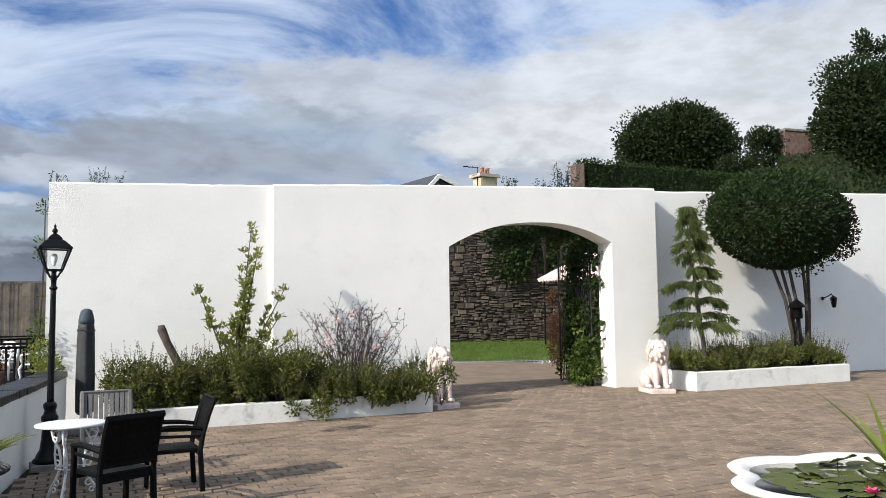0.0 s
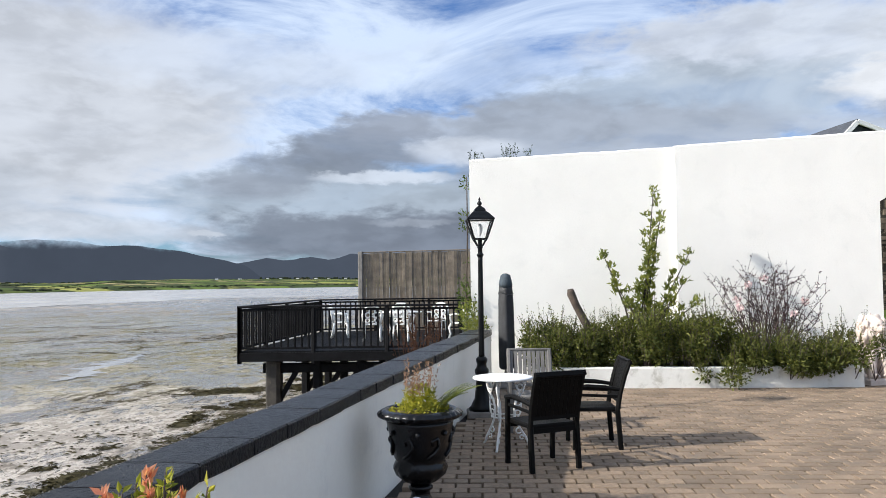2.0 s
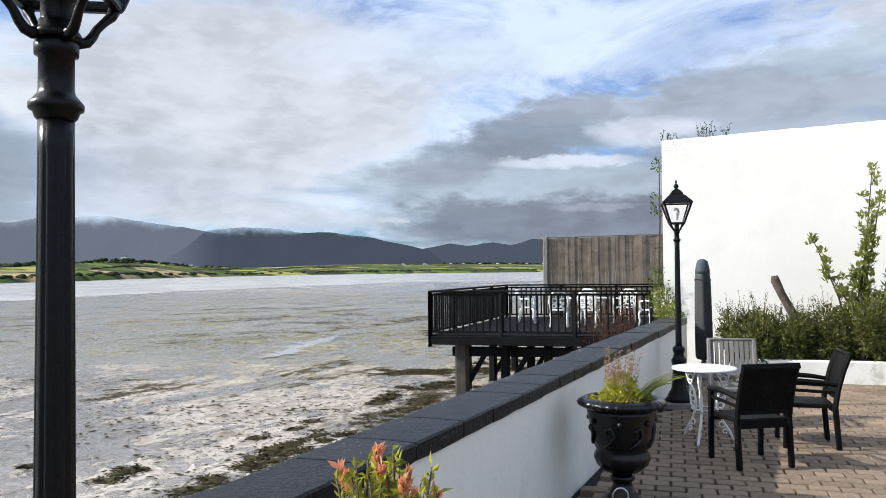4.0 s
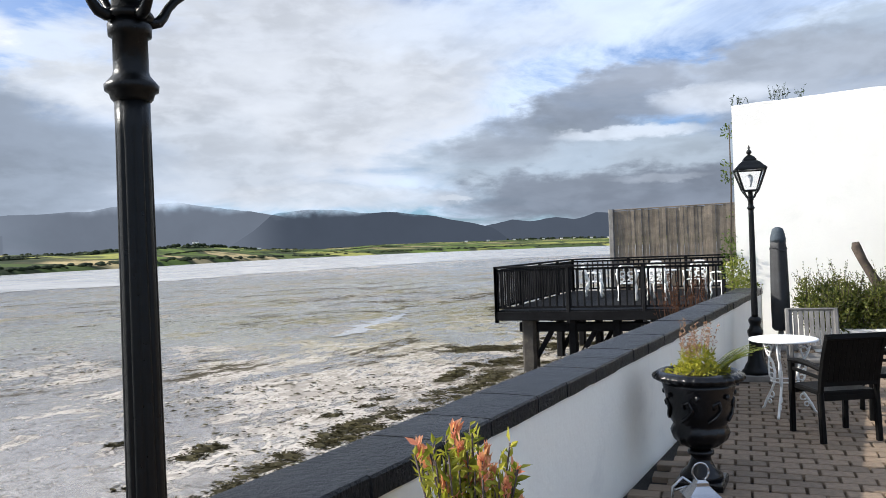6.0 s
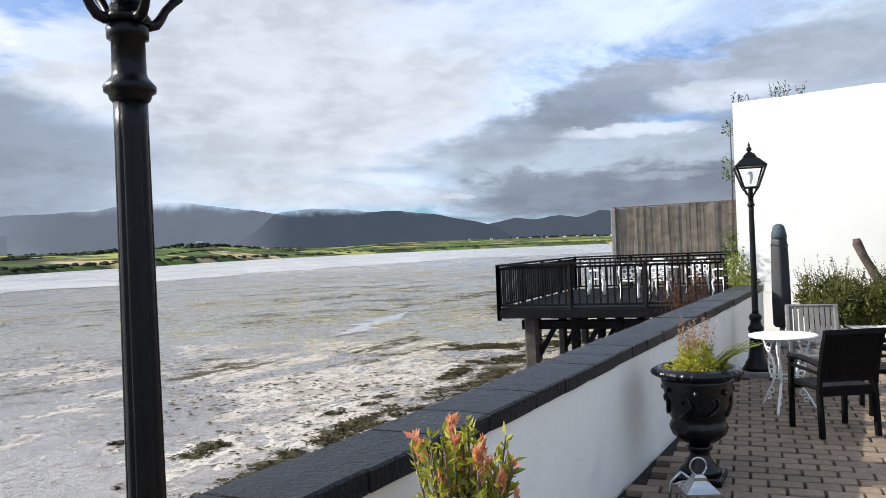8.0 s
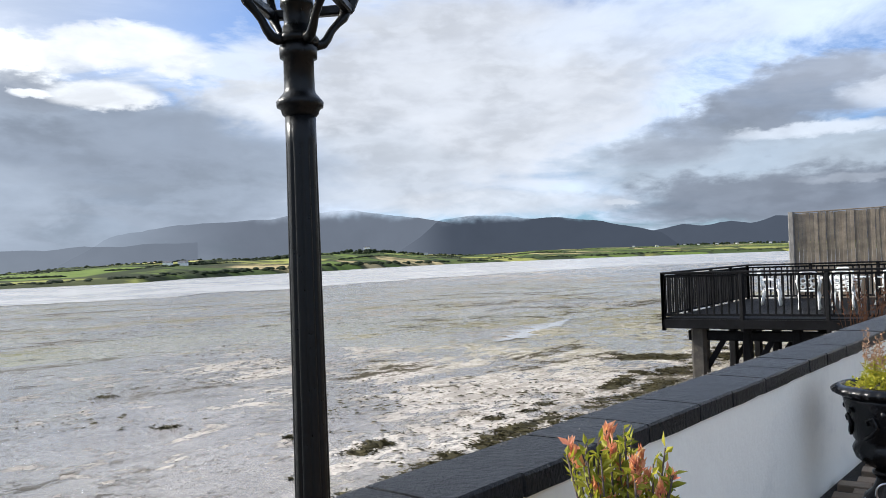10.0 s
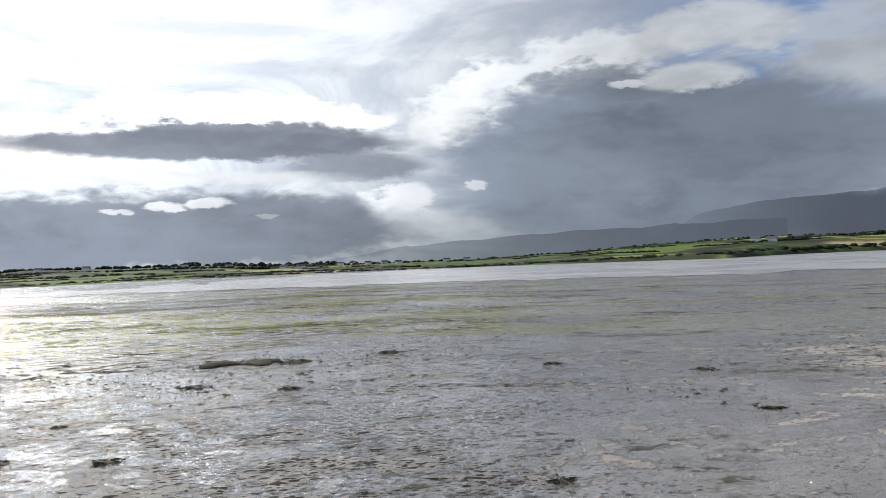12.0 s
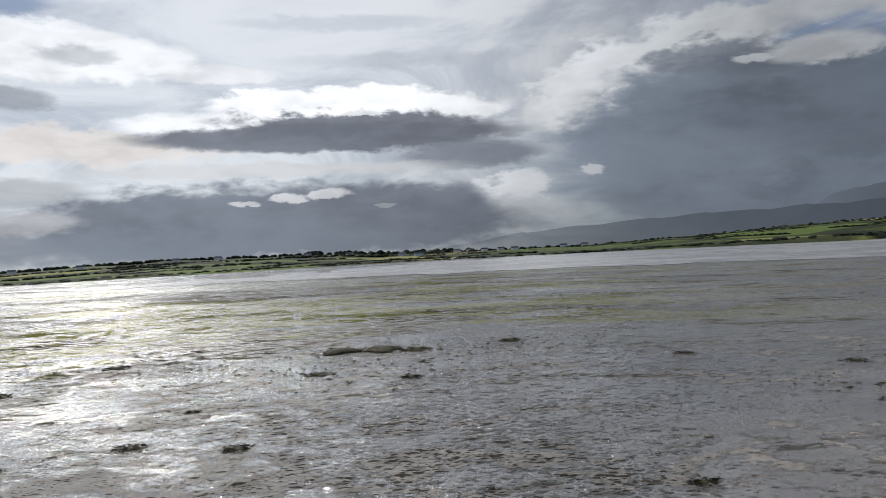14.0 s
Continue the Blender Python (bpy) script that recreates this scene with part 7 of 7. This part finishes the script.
# ---- seaweed on the mud ----
def build_seaweed():
    rng, bank = random.Random(101), Geo()
    def clump(g, x, y, r, h, n):
        z = flat_z(math.hypot(x - EYE.x, y - EYE.y)) - 0.02
        h *= 0.6
        prof = [(r * 0.9, 0), (r * 0.7, h * 0.4), (r * 0.4, h * 0.7), (r * 0.1, h * 0.8)]
        ph = rng.uniform(0, 6)
        g.lathe(prof, 11, Matrix.Translation((x, y, z)) @ Matrix.Diagonal((1.0, rng.uniform(0.6, 1.3), 1, 1)), wave=lambda a, zz: 1 + 0.28 * math.sin(3 * a + ph) + 0.16 * math.sin(7 * a + ph * 2 + zz * 30))
        for _ in range(n):
            a, q = rng.uniform(0, 6.28), rng.uniform(0.2, 1.15)
            g.leaf(Vector((x + r * q * math.cos(a), y + r * q * math.sin(a), z + h * (1.05 - 0.75 * q))), Vector((math.cos(a), math.sin(a), rng.uniform(-0.25, 0.3))), Vector((0, 0, 1)) + unit(rng) * 0.5, rng.uniform(0.05, 0.12), 0.03)
    for _ in range(1700):
        y = rng.uniform(3.5, 26)
        edge = float(np.interp(y, (3, 8.5, 12, 15.3, 17.7, 21, 26), (-7.4, -7.95, -8.25, -8.4, -9.0, -9.4, -9.4)))
        x = edge + rng.random() ** 1.3 * 3.6
        if noise.noise((x * 0.9, y * 0.55, 4)) + 0.5 * noise.noise((x * 2.3, y * 2.0, 8)) < float(np.interp(y, (9, 15, 19, 26), (-0.45, -0.12, 0.10, 0.2))) - 0.25 * (x - edge) * 0.3:
            continue
        clump(bank, x, y, rng.uniform(0.10, 0.30), rng.uniform(0.05, 0.12), 40)
    for _ in range(130):
        q = rng.random()
        clump(bank, -10.9 + 4.0 * q + rng.uniform(-0.4, 0.4), 21.6 + 2.2 * q + rng.uniform(-0.6, 0.6), rng.uniform(0.15, 0.36), 0.08, 34)
    solid("seaweed_bank", bank, SEAWEED, "brown bladder wrack strewn along the foot of the wall", "seaweed", kind="stuff")
    for x, y, r in ((-13.91, 9.22, 0.22), (-18.42, 10.38, 0.36), (-11.2, 9.92, 0.18), (-9.39, 9.69, 0.30), (-9.55, 10.24, 0.32), (-9.0, 12.85, 0.26), (-8.2, 12.09, 0.36), (-8.82, 13.76, 0.24), (-8.91, 14.45, 0.28), (-8.33, 13.68, 0.24), (-20.7, 7.38, 0.34), (-9.08, 8.15, 0.14), (-10.72, 4.2, 0.20), (-20.2, -1.5, 0.40), (-19.3, 0.68, 0.24), (-13.48, -1.88, 0.26), (-13.87, -3.6, 0.30), (-24.1, -0.2, 0.8), (-24.2, -1.4, 0.8), (-23.9, 0.8, 0.5), (-19.3, -8.5, 0.4), (-23.1, -7.3, 0.4), (-16.5, -3.4, 0.14), (-12.9, -5.2, 0.18), (-25.0, 3.6, 0.45)):
        g = Geo()
        clump(g, x, y, r * 0.8, r * 0.34, 110)
        solid("seaweed_clump", g, SEAWEED, "dark brown clump of seaweed on wet mud", "seaweed", "seaweed clumps on the mud")
    bits = Geo()
    for _ in range(26000):
        r = 7 * (9.0 ** rng.random())
        yaw = rng.uniform(12, 122)
        x, y, _ = away(yaw, r)
        if x > -4.6 or noise.noise((x * 0.11, y * 0.11, 5)) + 0.25 * noise.noise((x * 0.6, y * 0.6, 1)) < -0.02 + 0.25 * rng.random():
            continue
        z = flat_z(r) + 0.006
        s = (0.014 + 0.055 * rng.random() ** 2.5) * (1 + r / 45)
        a = rng.uniform(0, 6.28)
        k = rng.uniform(0.3, 0.7)
        c, sn = math.cos(a) * s, math.sin(a) * s
        bits.add([(x + c, y + sn, z), (x - sn * k, y + c * k, z), (x - c, y - sn, z), (x + sn * k, y - c * k, z), (x, y, z + s * 0.22)], [(0, 1, 4), (1, 2, 4), (2, 3, 4), (3, 0, 4)])
    solid("shore_debris", bits, SEAWEED, "scattered dark weed scraps and stones on the mud", "debris", kind="stuff")


build_seaweed()


# ---- far shore: houses, woods, hedges ----
def far_ground(yaw, s):
    r0 = shore_r(yaw)
    top = 1.75 + r0 * 1.9 * math.tan(radians(land_el(yaw)))
    h = float(np.interp(s, (0.0, 0.02, 0.10, 0.25, 0.45, 0.7, 1.0, 1.25), (0.0, 0.14, 0.30, 0.48, 0.68, 0.86, 1.0, 0.9)))
    return away(yaw, r0 * (1 + 0.9 * s), -4.0 + (top + 4.0) * h)


def build_far_house():
    h = thing("farmhouse", pose(0, 0, 2.5) @ pose(*far_ground(44.2, 0.98), 0, 0, 44), "white farmhouse on the far green hill", "house", "houses on the far shore")
    part("wall", Geo().box(-5, -3, -1.5, 5, 3, 3.6), FAR_WHITE, h)
    part("roof", Geo().add([(-5.4, -3.4, 3.5), (5.4, -3.4, 3.5), (5.4, 0, 6.0), (-5.4, 0, 6.0), (-5.4, 3.4, 3.5), (5.4, 3.4, 3.5)], [(0, 1, 2, 3), (3, 2, 5, 4), (0, 3, 4), (1, 5, 2)]), FAR_ROOF, h)
    return h


farmhouse = build_far_house()
rng = random.Random(111)
for yaw, s in [(43.7, 0.95), (42.6, 0.8), (40.4, 0.8), (39.9, 0.82), (16.0, 0.85), (17.2, 0.9), (18.1, 0.8), (19.4, 0.9), (20.6, 0.8), (21.5, 0.88), (23.4, 0.8), (25.0, 0.85), (14.8, 0.9), (57.0, 0.35), (58.0, 0.4), (84.0, 0.9), (85.2, 0.9), (86.3, 0.92), (83.0, 0.8), (87.2, 0.9), (90.0, 0.5), (91.2, 0.5), (79.5, 0.9), (78.0, 0.9), (95.0, 0.7), (98.0, 0.8), (104.2, 0.85), (107.0, 0.8), (113.0, 0.7), (117.0, 0.8)]:
    size = min(0.8, shore_r(yaw) / 700)
    copy_thing(farmhouse, pose(*far_ground(yaw, s), 0, 0, yaw + rng.uniform(-35, 35)) @ Matrix.Diagonal((size, size, size * 0.9, 1)))


def build_far_woods():
    """Hedgerows and tree belts over the far farmland."""
    rng, g = random.Random(113), Geo()
    def crown(yaw, s, w, h):
        x, y, z = far_ground(yaw, s)
        w, h = w * min(1.0, shore_r(yaw) / 480), h * min(1.0, shore_r(yaw) / 480)
        prof = [(w * 0.55, 0), (w, h * 0.35), (w * 0.8, h * 0.75), (w * 0.25, h)]
        ph = rng.uniform(0, 6)
        g.lathe(prof, 8, Matrix.Translation((x, y, z - 0.4)), wave=lambda a, zz: 1 + 0.3 * math.sin(2 * a + ph) + 0.2 * math.sin(5 * a + ph), smooth=False)
    for yaw0, yaw1, s, n, w, h in ((10, 16, 0.95, 50, 5, 5), (16, 22, 0.98, 70, 5, 6), (34, 41, 0.95, 50, 3, 3), (40, 46, 0.75, 60, 3.5, 4.0), (44, 51, 0.45, 60, 3, 3.5), (10, 56, 0.04, 240, 3.2, 2.0), (56, 122, 0.05, 260, 2.8, 1.6), (86, 122, 0.97, 260, 3.4, 3.2), (86, 98, 0.99, 70, 4, 4.6), (76, 90, 0.92, 100, 3, 2.6), (50, 76, 0.97, 90, 2.2, 1.8), (92, 100, 0.6, 60, 3, 2.5), (100, 122, 0.55, 160, 2.6, 2.0), (100, 122, 0.25, 120, 2.6, 2.0)):
        for _ in range(n):
            q = rng.uniform(0.6, 1.25)
            crown(rng.uniform(yaw0, yaw1), s + rng.uniform(-0.02, 0.02), w * q * 0.8, h * q)
    for _ in range(70):
        yaw, s0 = rng.uniform(12, 122), rng.uniform(0.1, 0.85)
        run, slope = rng.uniform(1.5, 6), rng.uniform(-0.05, 0.05)
        for j in range(int(run * 7)):
            q = rng.uniform(0.6, 1.2)
            crown(yaw + run * j / (run * 7), min(1.1, max(0.05, s0 + slope * j / 10)), 1.9 * q, 1.5 * q)
    solid("far_woods", g, LEAF_FAR, "dark hedgerows and tree belts on the far shore", "woods", kind="stuff")


build_far_woods()


# ---- paving blocks ----
def build_pavers():
    """Running-bond blocks, courses along the white wall; the nearest ones are objects of their own."""
    rng, rest = random.Random(131), Geo()
    L, Wd, gap = 0.235, 0.158, 0.019
    shapes = []
    for i in range(4):
        c = 0.004
        tilt = [rng.uniform(-0.003, 0.003) for _ in range(4)]
        v = [(0, 0, -0.05), (L - gap, 0, -0.05), (L - gap, Wd - gap, -0.05), (0, Wd - gap, -0.05), (0, 0, -c - 0.002), (L - gap, 0, -c - 0.002), (L - gap, Wd - gap, -c - 0.002), (0, Wd - gap, -c - 0.002), (c, c, tilt[0]), (L - gap - c, c, tilt[1]), (L - gap - c, Wd - gap - c, tilt[2]), (c, Wd - gap - c, tilt[3])]
        f = [(0, 1, 5, 4), (1, 2, 6, 5), (2, 3, 7, 6), (3, 0, 4, 7), (4, 5, 9, 8), (5, 6, 10, 9), (6, 7, 11, 10), (7, 4, 8, 11), (8, 9, 10, 11)]
        shapes.append((v, f, Geo().add(v, f).mesh("paving_block", PAVER)))
    turn = pose(0, 0, 0, 0, 0, WALL_TURN)
    inv = turn.inverted()
    near = 0
    for row in range(-60, 128):
        for col in range(-40, 96):
            lx, ly = col * L + (0.5 * L if row % 2 else 0) + rng.uniform(-0.003, 0.003), row * Wd
            p = turn @ Vector((lx, ly, 0))
            if p.x < sea_x(p.y) + 0.02 or p.y < -7.9 or p.y > 16.05 + 0.1 * p.x + (2.6 if 5.2 < p.x < 9.6 else (0.4 if p.x > 10.9 else -0.05)) or p.x > 19:
                continue
            if p.x > 0.8 * max(p.y, -1.0) + 5.5:
                continue
            k = rng.randrange(4)
            m = Matrix.Translation((p.x, p.y, rng.uniform(-0.003, 0.003))) @ pose(0, 0, 0, rng.uniform(-0.5, 0.5), rng.uniform(-0.5, 0.5), WALL_TURN)
            if near < 300 and -1.9 < p.x < 0.35 and 5.6 < p.y < 10.4:
                ob = part("paving_block", shapes[k][2], PAVER, pavement)
                ob.matrix_world = m
                near += 1
            else:
                rest.add(shapes[k][0], shapes[k][1], m)
    tagged(part("paving_field", rest, PAVER_REST, pavement), kind="stuff")


build_pavers()
